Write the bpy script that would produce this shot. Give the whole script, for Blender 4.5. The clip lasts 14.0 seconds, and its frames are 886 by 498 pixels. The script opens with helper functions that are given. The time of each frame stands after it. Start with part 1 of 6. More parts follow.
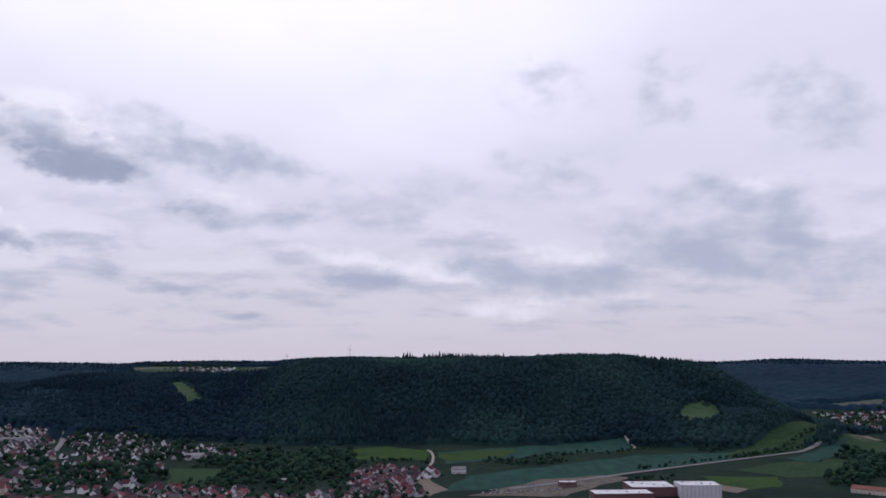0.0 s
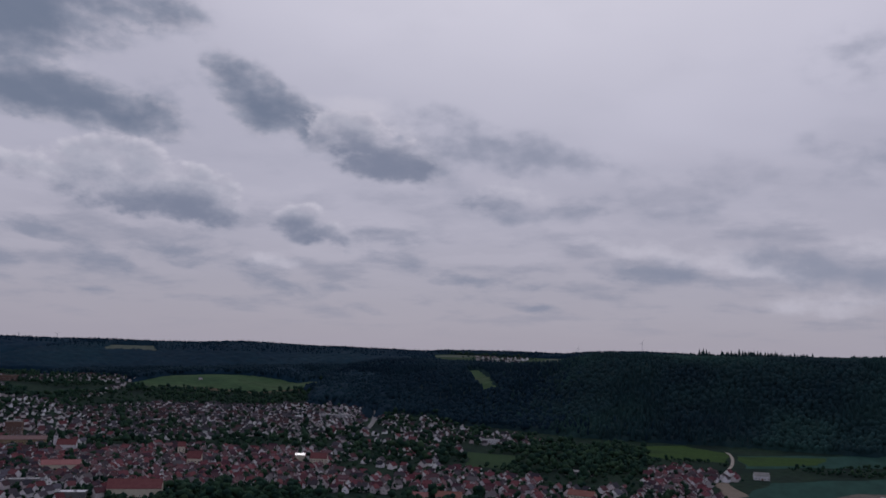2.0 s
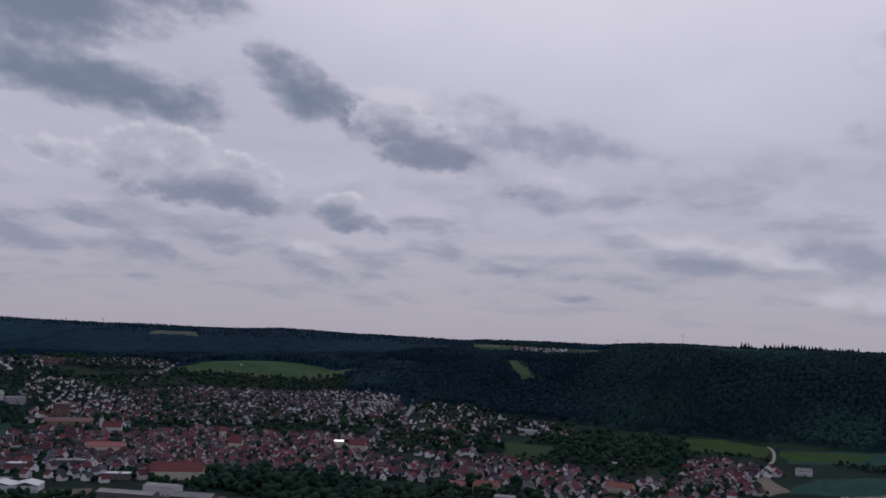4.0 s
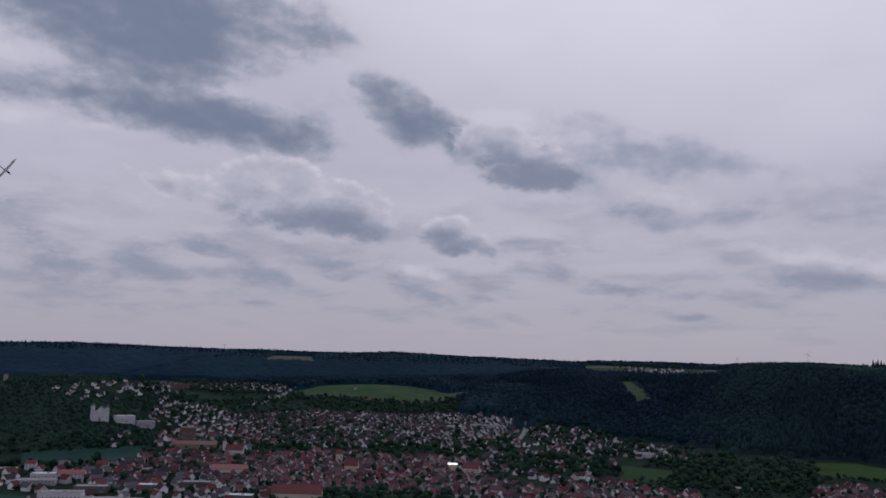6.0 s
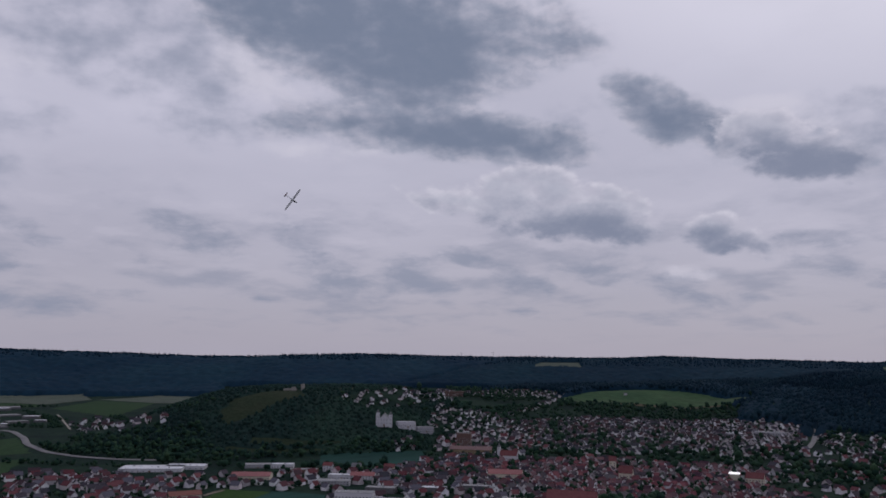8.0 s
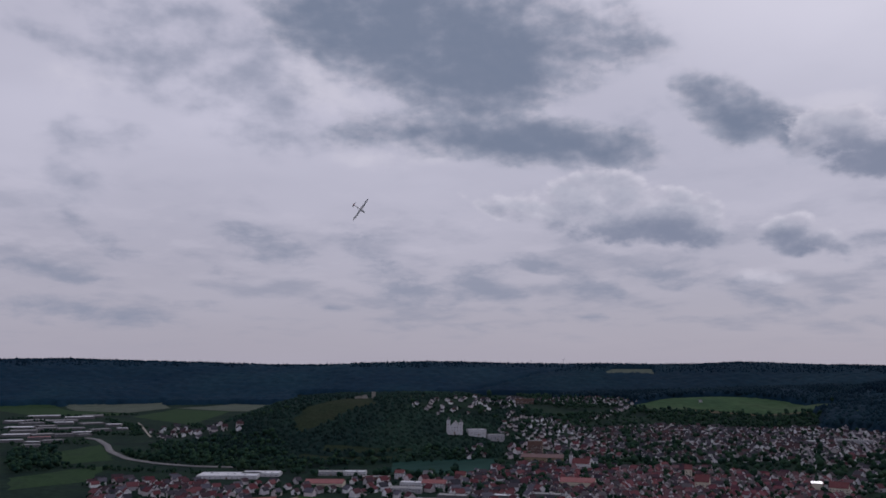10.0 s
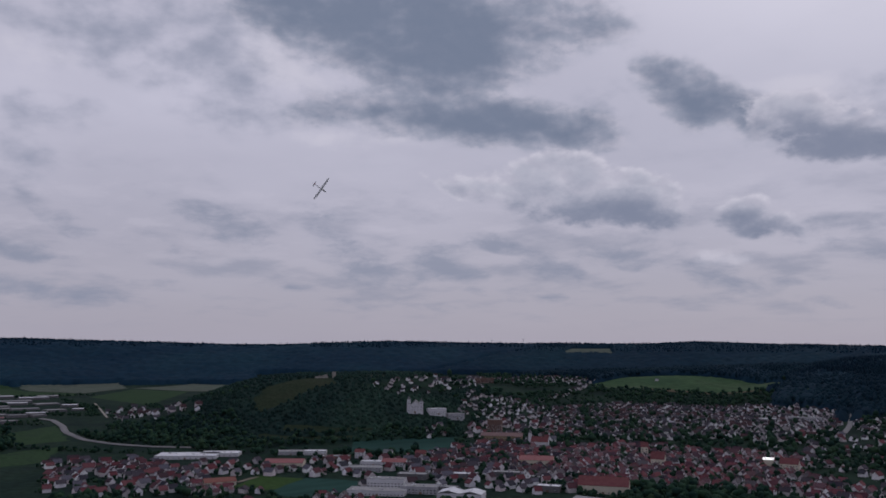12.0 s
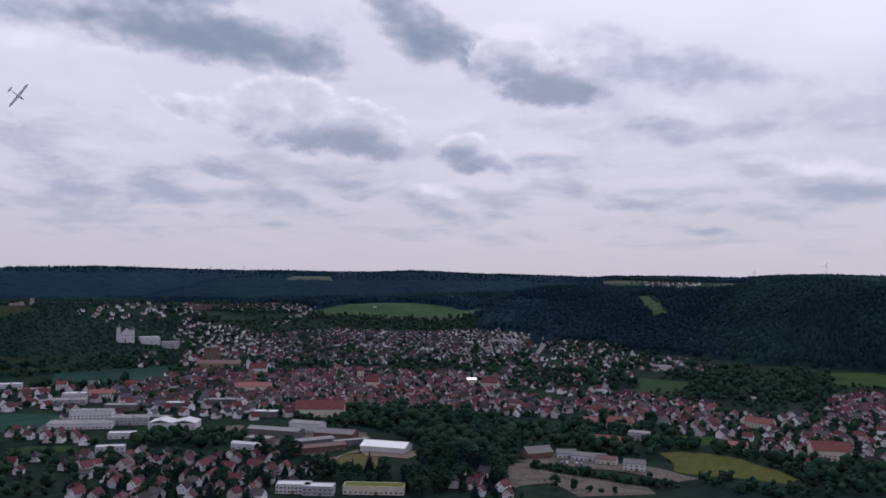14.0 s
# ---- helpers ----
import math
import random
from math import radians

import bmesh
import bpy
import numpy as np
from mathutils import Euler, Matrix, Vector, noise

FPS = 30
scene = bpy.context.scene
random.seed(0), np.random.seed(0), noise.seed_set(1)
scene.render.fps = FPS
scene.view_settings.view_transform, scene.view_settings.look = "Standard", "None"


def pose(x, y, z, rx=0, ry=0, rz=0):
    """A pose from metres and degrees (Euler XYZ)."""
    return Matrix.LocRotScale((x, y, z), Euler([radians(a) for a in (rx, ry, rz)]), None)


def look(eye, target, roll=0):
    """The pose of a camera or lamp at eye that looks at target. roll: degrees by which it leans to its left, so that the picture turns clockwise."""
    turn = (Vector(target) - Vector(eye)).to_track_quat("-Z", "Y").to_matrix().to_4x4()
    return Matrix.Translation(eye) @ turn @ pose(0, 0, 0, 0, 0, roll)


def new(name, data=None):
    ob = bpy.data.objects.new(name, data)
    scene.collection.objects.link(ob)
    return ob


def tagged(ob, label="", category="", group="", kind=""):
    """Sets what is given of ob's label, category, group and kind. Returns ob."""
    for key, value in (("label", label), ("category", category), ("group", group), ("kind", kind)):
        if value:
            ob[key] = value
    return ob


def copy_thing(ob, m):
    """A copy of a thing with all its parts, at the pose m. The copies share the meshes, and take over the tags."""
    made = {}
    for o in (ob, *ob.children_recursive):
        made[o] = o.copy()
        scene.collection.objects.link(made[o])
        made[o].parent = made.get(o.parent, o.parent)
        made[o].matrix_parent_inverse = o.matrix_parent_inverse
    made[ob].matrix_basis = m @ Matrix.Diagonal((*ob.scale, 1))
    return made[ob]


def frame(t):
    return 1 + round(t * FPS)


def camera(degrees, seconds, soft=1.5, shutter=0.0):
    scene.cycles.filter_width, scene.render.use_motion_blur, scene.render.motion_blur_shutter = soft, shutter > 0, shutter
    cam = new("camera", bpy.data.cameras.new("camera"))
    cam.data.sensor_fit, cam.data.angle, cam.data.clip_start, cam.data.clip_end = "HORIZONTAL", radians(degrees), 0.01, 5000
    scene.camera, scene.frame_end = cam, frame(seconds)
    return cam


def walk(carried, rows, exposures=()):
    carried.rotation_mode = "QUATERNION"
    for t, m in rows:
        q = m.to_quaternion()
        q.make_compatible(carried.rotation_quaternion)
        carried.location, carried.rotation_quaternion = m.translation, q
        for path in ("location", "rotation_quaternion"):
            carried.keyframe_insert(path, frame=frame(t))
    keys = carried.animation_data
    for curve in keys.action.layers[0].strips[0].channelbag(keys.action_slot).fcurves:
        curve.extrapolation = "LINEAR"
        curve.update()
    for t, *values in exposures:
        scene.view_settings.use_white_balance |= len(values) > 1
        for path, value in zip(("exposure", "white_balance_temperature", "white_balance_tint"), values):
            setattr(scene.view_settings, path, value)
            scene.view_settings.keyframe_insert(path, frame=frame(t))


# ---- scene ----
cam = camera(54.91, 14.0, soft=1.65)
# the viewer stands on a hilltop and turns on the spot
ROWS = [
    (0.0, 97.356, 0.144, 0.0), (0.5, 99.443, -0.298, 10.52), (1.0, 100.299, -0.693, 15.5), (1.5, 98.964, -1.224, 17.85),
    (2.0, 96.617, -1.864, 19.25), (2.5, 95.437, -2.185, 20.57), (2.7, 95.027, -2.382, 21.08), (4.8, 96.369, -2.537, 22.85),
    (5.0, 96.339, -2.597, 23.51), (5.5, 96.535, -2.215, 25.61), (6.0, 97.004, -1.848, 29.2), (6.5, 97.39, -1.401, 33.42),
]
ROWS += [
    (7.0, 97.245, -1.058, 38.33), (7.5, 97.044, -0.882, 42.8), (8.0, 97.033, -0.603, 46.85), (8.5, 97.171, -0.362, 49.65),
    (9.0, 97.469, -0.251, 51.07), (9.2, 97.585, -0.252, 51.44), (11.3, 97.267, 0.01, 51.28), (11.5, 97.112, -0.058, 50.88),
    (12.0, 96.157, -0.183, 48.85), (12.5, 94.363, -0.403, 46.33), (13.0, 92.763, -0.507, 43.71), (13.5, 91.357, -0.834, 38.05),
    (14.0, 91.493, -0.908, 30.37),
]
EYE = 176.0
walk(cam, [(t, pose(0, 0, EYE, rx, ry, rz)) for t, rx, ry, rz in ROWS],
     exposures=[(0.0, 0.67), (0.4, 0.45), (1.0, 0.0), (1.5, -0.1), (2.7, 0.0), (5.0, 0.06), (9.0, 0.08), (12.5, 0.04), (13.0, 0.1), (13.5, 0.48), (14.0, 0.6)])

# ---- sky and sun: a bright, broken overcast ----
SUN_AZ, SUN_EL = 14.0, 52.0          # degrees: turned to the left of north, and up
sun_data = bpy.data.lights.new("sun", "SUN")
sun_data.energy, sun_data.angle, sun_data.color = 0.5, radians(14), (1.0, 0.95, 0.88)
sun = new("sun", sun_data)
to_sun = Vector((-math.sin(radians(SUN_AZ)) * math.cos(radians(SUN_EL)), math.cos(radians(SUN_AZ)) * math.cos(radians(SUN_EL)), math.sin(radians(SUN_EL))))
sun.matrix_world = look(to_sun * 400 + Vector((0, 0, EYE)), (0, 0, EYE))

world = bpy.data.worlds.new("overcast")
scene.world = world
world.use_nodes = True
wt = world.node_tree
wt.nodes.clear()


def wn(kind, operation):
    n = wt.nodes.new(kind)
    n.operation = operation
    return n


def wmath(op, a, b=None, c=None):
    n = wn("ShaderNodeMath", op)
    for i, v in enumerate((a, b, c)):
        if v is None: continue
        if isinstance(v, (int, float)): n.inputs[i].default_value = v
        else: wt.links.new(v, n.inputs[i])
    return n.outputs[0]


def wvec(op, a, b=None, s=None):
    n = wn("ShaderNodeVectorMath", op)
    for i, v in enumerate((a, b)):
        if v is None: continue
        if isinstance(v, tuple): n.inputs[i].default_value = v
        else: wt.links.new(v, n.inputs[i])
    if s is not None: n.inputs["Scale"].default_value = s
    return n.outputs["Value"] if op == "LENGTH" else n.outputs[0]


def wmap(value, a, b, lo=0.0, hi=1.0):
    n = wt.nodes.new("ShaderNodeMapRange")
    n.interpolation_type = "SMOOTHSTEP"
    wt.links.new(value, n.inputs[0])
    for i, v in enumerate((a, b, lo, hi)): n.inputs[1 + i].default_value = v
    return n.outputs[0]


def wnoise(vector, scale, detail, rough=0.55, colour=False):
    n = wt.nodes.new("ShaderNodeTexNoise")
    wt.links.new(vector, n.inputs["Vector"])
    n.inputs["Scale"].default_value, n.inputs["Detail"].default_value, n.inputs["Roughness"].default_value = scale, detail, rough
    return n.outputs["Color"] if colour else n.outputs[0]


def wmix(fac, a, b):
    n = wt.nodes.new("ShaderNodeMix")
    n.data_type = "RGBA"
    for slot, v in ((0, fac), (6, a), (7, b)):
        if isinstance(v, (int, float)): n.inputs[slot].default_value = v
        elif isinstance(v, tuple): n.inputs[slot].default_value = (*v, 1)
        else: wt.links.new(v, n.inputs[slot])
    return n.outputs[2]


# every cloud is heaped up from lobes: degrees left of north, degrees up, half width, half height, lean, density
GREAT_BODY = [
    (54.5, 22.3, 7.5, 2.19, 2, 0.95), (48.6, 20.7, 6.3, 2.69, 6, 1.0), (56.8, 21.2, 4.3, 1.96, 7, 0.75), (52.1, 18.7, 5.5, 1.39, 3, 0.8), (47.4, 18.7, 3.5, 1.64, -8, 0.85), (60.0, 21.9, 2.7, 1.76, 15, 0.6),
    (40.4, 21.3, 3.6, 1.76, 8, 0.5), (38.1, 20.1, 1.7, 0.88, 4, 0.4), (56.5, 26.1, 9.8, 2.71, -2, 0.8), (45.8, 26.1, 6.7, 2.38, 2, 0.5), (49.3, 16.9, 3.5, 0.81, 0, 0.5),
]
GREAT_STREAK = [
    (57.5, 14.9, 2.3, 0.82, 3, 0.6), (52.5, 15.3, 3.7, 1.27, 5, 0.75), (47.4, 14.5, 4.3, 1.05, 6, 1.0), (42.8, 14.3, 4.4, 1.26, 7, 1.05), (39.4, 14.0, 1.9, 1.03, 3, 0.6), (45.5, 15.6, 3.1, 0.74, 1, 0.55),
    (34.7, 17.4, 1.3, 1.13, 43, 0.6), (32.8, 16.1, 2.0, 1.41, 44, 0.85), (31.8, 14.9, 1.7, 1.13, 5, 0.9), (30.2, 15.4, 1.8, 0.97, 30, 0.6), (28.9, 14.6, 1.5, 1.04, 31, 0.65),
]
HEAP = [
    (45.5, 10.3, 3.8, 0.9, 7, 1), (42.1, 11.0, 2.4, 1.49, 1, 1), (39.6, 10.9, 2.2, 1.48, 7, 1), (37.3, 9.6, 3.1, 1.47, 10, 1), (35.2, 9.0, 2.1, 1.68, 13, 1), (47.9, 10.0, 1.6, 0.45, 25, 0.8),
    (40.6, 8.7, 4.6, 1.12, 6, 1), (34.3, 8.0, 1.5, 0.87, 2, 1), (43.4, 11.6, 1.0, 0.67, 1, 0.95), (41.5, 11.9, 1.1, 0.67, 2, 0.95), (39.6, 11.8, 1.1, 0.74, 2, 0.95), (35.6, 10.5, 1.1, 0.73, 3, 0.95),
    (33.9, 9.5, 0.9, 1.01, 3, 0.9), (29.0, 8.3, 1.8, 1.13, 14, 1), (27.7, 7.5, 2.2, 1.05, 19, 1), (29.7, 7.4, 1.5, 0.92, 3, 1),
]
HEAP_NORTH = [
    (26.0, 13.6, 2.9, 1.42, 21, 0.9), (27.5, 15.0, 1.8, 0.81, 1, 0.85), (25.1, 14.8, 1.7, 0.82, 7, 0.85), (23.9, 12.7, 3.6, 1.5, 9, 0.98), (21.5, 12.1, 1.7, 1.05, 8, 0.8), (23.8, 11.6, 3.1, 0.75, 2, 0.6),
]
CLOUD_TAIL = [
    (22.9, 13.8, 2.1, 1.27, 12, 0.3), (27.8, 13.7, 1.9, 1.34, 36, 0.45), (20.7, 12.1, 1.9, 0.98, 3, 0.4),
]
BASES = [
    (35.9, 7.9, 3.4, 0.95, 4, 1.05), (39.9, 8.0, 3.7, 0.82, 3, 0.75), (42.9, 8.6, 2.3, 0.75, 11, 0.5), (47.0, 9.6, 2.1, 0.53, 20, 0.45), (40.2, 9.5, 3.3, 0.93, 7, 0.35), (35.5, 8.9, 2.1, 0.91, 7, 0.5),
    (28.2, 7.0, 2.4, 0.77, 8, 1.0), (29.2, 7.8, 1.8, 0.85, 3, 0.6),
]
BASES_NORTH = [
    (24.0, 11.9, 3.9, 1.28, 5, 1.05), (21.3, 11.9, 1.9, 0.9, 3, 0.75), (26.8, 13.0, 1.9, 0.9, 26, 0.6), (24.9, 13.2, 2.3, 0.9, 7, 0.4),
]
VEIL_WEST = [
    (70.4, 20.5, 3.8, 1.53, 13, 0.5), (71.6, 17.9, 2.9, 1.31, 9, 0.6), (64.4, 18.2, 2.8, 2.14, 5, 0.62), (63.0, 19.8, 2.3, 1.77, -4, 0.4), (77.8, 19.9, 2.8, 0.81, 11, 0.4), (69.7, 21.9, 3.9, 0.84, -2, 0.55),
    (74.8, 13.6, 2.3, 0.86, -1, 0.45), (71.8, 14.2, 2.7, 0.56, -5, 0.3), (75.3, 10.9, 1.3, 0.86, 22, 0.6), (63.9, 15.0, 2.2, 1.64, 6, 0.35), (59.8, 15.4, 2.3, 1.29, -2, 0.4), (37.9, 15.3, 1.5, 1.27, 3, 0.4),
]
VEIL_NORTH = [
    (18.5, 14.1, 1.9, 1.11, 23, 0.55), (15.4, 13.2, 3.2, 1.04, 7, 0.68), (13.2, 12.9, 1.9, 0.88, 0, 0.62), (21.6, 15.1, 1.5, 1.11, 27, 0.3), (19.6, 12.4, 1.1, 0.75, 42, 0.5), (9.8, 12.3, 2.2, 0.91, 10, 0.3),
    (16.4, 9.5, 2.1, 0.75, 9, 0.5), (15.7, 8.9, 1.1, 0.38, 9, 0.4), (9.8, 9.4, 2.0, 0.66, -11, 0.45), (12.7, 8.8, 1.5, 0.45, -1, 0.3), (2.4, 10.8, 3.0, 1.58, 1, 0.3), (4.8, 9.0, 2.1, 0.72, 0, 0.25),
]
VEIL_EAST = [
    (5.5, 5.5, 2.6, 0.6, 3, 0.75), (1.3, 4.6, 1.1, 0.3, 20, 0.45), (-1.8, 6.4, 2.3, 0.83, 15, 0.55), (-6.7, 5.3, 4.3, 0.83, 4, 0.9), (-9.7, 5.0, 1.9, 0.52, 1, 0.6), (-18.7, 5.9, 3.3, 0.79, 11, 0.95),
    (-14.5, 7.9, 3.2, 1.1, 12, 0.62), (-20.2, 9.0, 2.9, 1.6, 24, 0.68), (-17.0, 6.9, 2.1, 0.91, 13, 0.5), (-12.3, 6.5, 1.5, 0.74, 2, 0.5), (-23.7, 7.1, 2.6, 1.74, 14, 0.4), (-26.1, 4.5, 2.5, 1.02, 2, 0.45),
    (-17.5, 10.5, 2.8, 0.72, 8, 0.4),
]
VEIL_EAST_HIGH = [
    (-23.5, 15.9, 3.0, 2.04, 7, 0.42), (-26.0, 14.4, 1.9, 1.51, 7, 0.36), (-14.4, 16.3, 2.6, 1.44, 4, 0.34), (-6.9, 18.1, 2.5, 1.64, 2, 0.34), (-15.3, 19.0, 1.5, 0.77, 5, 0.3), (-6.0, 12.2, 3.1, 1.5, 11, 0.3),
    (-9.8, 12.1, 1.9, 1.11, 2, 0.27),
]
SCRAPS_WEST = [
    (63.3, 7.5, 2.4, 0.93, 13, 0.6), (64.8, 8.2, 1.1, 0.44, 18, 0.4), (62.2, 7.0, 1.1, 0.52, -2, 0.5), (57.4, 8.4, 1.5, 0.45, 9, 0.5), (56.2, 6.9, 1.5, 0.57, 24, 0.5), (53.5, 4.6, 2.3, 0.68, 14, 0.65),
    (54.7, 5.6, 1.9, 0.53, 9, 0.4), (48.6, 4.9, 1.7, 0.61, 5, 0.65), (49.0, 6.0, 1.5, 0.46, 0, 0.3), (46.7, 3.4, 0.8, 0.26, 15, 0.55), (42.0, 2.9, 0.7, 0.22, 0, 0.55), (58.8, 3.5, 0.9, 0.26, -1, 0.5),
    (41.3, 4.8, 1.3, 0.45, 6, 0.4), (44.8, 6.4, 1.5, 0.38, 5, 0.35), (36.7, 5.5, 2.1, 0.59, 6, 0.4), (30.2, 3.9, 1.7, 0.57, 10, 0.7),
]
SCRAPS_FAR_WEST = [
    (31.1, 5.0, 1.0, 0.43, 2, 0.3), (76.4, 5.5, 2.4, 0.41, 6, 0.75), (74.3, 5.0, 1.1, 0.24, 3, 0.75), (75.8, 3.1, 2.4, 0.69, 4, 0.62), (72.2, 2.7, 2.3, 0.49, 4, 0.58), (67.8, 3.5, 1.7, 0.36, 4, 0.35),
    (72.8, 7.1, 1.7, 0.56, 23, 0.45), (75.5, 9.0, 1.2, 0.35, 43, 0.5), (67.2, 6.0, 1.1, 0.51, 19, 0.3), (68.4, 9.6, 0.9, 0.25, 7, 0.4), (54.7, 9.7, 0.6, 0.38, -1, 0.3), (49.0, 2.2, 1.5, 0.3, 0, 0.3),
    (54.3, 2.4, 1.9, 0.26, 5, 0.3),
]
SCRAPS_NORTH = [
    (48.9, 5.0, 1.9, 0.89, 11, 0.6), (44.5, 6.3, 2.4, 0.43, 16, 0.45), (42.3, 5.2, 2.1, 0.5, 22, 0.45), (36.0, 5.9, 2.6, 0.74, 4, 0.4), (42.1, 2.8, 0.9, 0.25, -4, 0.5), (26.9, 3.8, 1.1, 0.3, 7, 0.4),
    (23.2, 7.2, 1.9, 0.53, 7, 0.4), (22.0, 5.3, 2.3, 0.45, 13, 0.45), (17.4, 4.5, 1.5, 0.34, 3, 0.5), (13.7, 4.3, 1.3, 0.3, -2, 0.4), (12.9, 2.8, 1.6, 0.26, 8, 0.4), (25.3, 2.5, 1.5, 0.26, 2, 0.35),
    (34.8, 5.2, 2.2, 0.45, 1, 0.35), (6.7, 5.3, 1.9, 0.54, 4, 0.7), (3.4, 5.1, 2.0, 0.43, 10, 0.5),
]
SCRAPS_EAST = [
    (16.6, 9.7, 1.9, 0.65, 13, 0.5), (10.0, 9.6, 1.7, 0.52, -2, 0.4), (22.2, 5.8, 2.3, 0.35, 14, 0.5), (23.0, 7.2, 1.5, 0.42, -3, 0.35), (17.5, 4.6, 1.2, 0.25, -1, 0.5), (13.2, 4.6, 1.3, 0.3, 4, 0.4),
    (12.8, 2.8, 1.3, 0.26, 5, 0.4), (17.8, 3.5, 2.1, 0.36, -1, 0.35), (25.3, 2.6, 1.6, 0.27, 8, 0.35), (-11.1, 3.3, 1.8, 0.52, 1, 0.3),
]
GLOW_WEST = [
    (60.7, 18.3, 2.0, 1.01, 31, 0.6), (58.3, 17.3, 1.5, 0.66, 17, 0.5), (47.4, 16.3, 3.5, 0.52, -4, 0.45), (56.7, 13.3, 2.3, 0.52, 3, 0.4), (52.1, 13.4, 2.3, 0.38, 4, 0.35), (75.3, 16.9, 1.9, 1.35, 13, 0.3),
    (31.1, 5.4, 1.3, 0.36, 2, 0.25),
]
GLOW_NORTH = [
    (7.2, 7.0, 2.5, 0.51, 5, 0.35), (4.1, 6.3, 1.7, 0.43, 5, 0.35), (0.2, 5.5, 1.9, 0.49, 5, 0.4), (30.4, 5.3, 1.3, 0.45, -3, 0.4), (15.3, 10.1, 2.3, 0.45, 9, 0.25), (27.5, 15.8, 1.9, 0.52, 1, 0.45),
    (25.4, 15.7, 1.7, 0.59, -3, 0.45), (23.0, 14.6, 1.9, 0.59, 17, 0.35),
]
GLOW_EAST = [
    (-0.6, 5.9, 2.3, 0.53, 15, 0.5), (-5.9, 3.6, 2.6, 0.6, 1, 0.38), (-19.9, 10.8, 1.7, 0.5, -6, 0.5), (-8.2, 6.7, 2.6, 0.53, 6, 0.4), (-3.3, 3.0, 2.3, 0.38, 5, 0.35), (-11.9, 4.1, 1.8, 0.37, 1, 0.3),
    (14.5, 10.7, 2.2, 0.51, 8, 0.3),
]
coord = wt.nodes.new("ShaderNodeTexCoord").outputs["Generated"]
split = wt.nodes.new("ShaderNodeSeparateXYZ")
wt.links.new(coord, split.inputs[0])
azimuth = wmath("MULTIPLY", wmath("ARCTAN2", wmath("MULTIPLY", split.outputs[0], -1.0), split.outputs[1]), 180 / math.pi)
height = wmath("MULTIPLY", wmath("ARCSINE", split.outputs[2]), 180 / math.pi)
join = wt.nodes.new("ShaderNodeCombineXYZ")
wt.links.new(azimuth, join.inputs[0])
wt.links.new(height, join.inputs[1])
flat = join.outputs[0]
wide = wvec("MULTIPLY", flat, (0.75, 1.2, 1.0))


def puffs(vector, scale, detail):
    """Rounded swellings, as on the head of a heaped cloud."""
    n = wt.nodes.new("ShaderNodeTexVoronoi")
    n.feature = "SMOOTH_F1"
    wt.links.new(vector, n.inputs["Vector"])
    n.inputs["Scale"].default_value, n.inputs["Smoothness"].default_value = scale, 0.35
    n.inputs["Detail"].default_value, n.inputs["Roughness"].default_value = detail, 0.55
    return wmath("SUBTRACT", 0.78, n.outputs["Distance"])


curl = wvec("SUBTRACT", wnoise(wide, 0.42, 4.0, 0.55, colour=True), (0.5, 0.5, 0.5))
bent = wvec("ADD", flat, wvec("MULTIPLY", curl, (2.0, 1.1, 0.0)))
tight = wvec("ADD", flat, wvec("MULTIPLY", curl, (1.0, 0.5, 0.0)))
fleece = wmath("MULTIPLY", wmath("SUBTRACT", wnoise(wide, 0.6, 7.0, 0.58), 0.5), 1.9)
wisps = wmath("MULTIPLY", wmath("SUBTRACT", wnoise(wvec("ADD", wvec("MULTIPLY", flat, (0.45, 1.25, 1.0)), curl), 0.8, 7.0, 0.6), 0.5), 1.8)
smooth = wmath("MULTIPLY", wmath("SUBTRACT", wnoise(wide, 0.5, 4.5, 0.5), 0.5), 1.9)
lumps = wmath("MULTIPLY_ADD", puffs(wvec("ADD", wide, curl), 0.85, 2.0), 0.45, fleece)
above = wvec("ADD", wide, (-0.18, 0.42, 0.0))
relief_light = wmath("SUBTRACT", lumps, wmath("MULTIPLY_ADD", puffs(wvec("ADD", above, curl), 0.85, 2.0), 0.45, wmath("MULTIPLY", wmath("SUBTRACT", wnoise(above, 0.6, 7.0, 0.58), 0.5), 1.9)))


def depth(rows, where, reach=1.6):
    """How deep this direction lies inside the lobes: 1 in the middle of a dense one, 0 outside."""
    deepest = None
    for az, el, w, h, lean, density in rows:
        ball = wt.nodes.new("ShaderNodeTexGradient")
        ball.gradient_type = "SPHERICAL"
        spot = ball.texture_mapping
        spot.vector_type = "TEXTURE"
        spot.translation, spot.rotation, spot.scale = (az, el, 0), (0, 0, radians(lean)), (w * reach, h * reach, 1)
        wt.links.new(where, ball.inputs[0])
        lobe = wmath("MULTIPLY", ball.outputs["Fac"], density)
        deepest = lobe if deepest is None else wmath("ADD", deepest, wmath("MULTIPLY", lobe, wmath("SUBTRACT", 1.0, deepest)))
    return deepest


# thin drifting cloud on a flat deck far above
lift = wmath("ADD", wmath("MAXIMUM", split.outputs[2], 0.0), 0.17)
deck = wt.nodes.new("ShaderNodeCombineXYZ")
wt.links.new(wmath("DIVIDE", split.outputs[0], lift), deck.inputs[0])
wt.links.new(wmath("DIVIDE", split.outputs[1], lift), deck.inputs[1])
drift = wnoise(deck.outputs[0], 2.4, 7.0, 0.56)
lower = wnoise(wvec("SCALE", deck.outputs[0], s=1.035), 2.4, 7.0, 0.56)
thin = wmath("MULTIPLY", wmap(drift, 0.47, 0.72), wmath("MULTIPLY", wmap(height, 15.0, 6.0, 0.12, 1.0), wmap(height, 0.3, 3.0)))
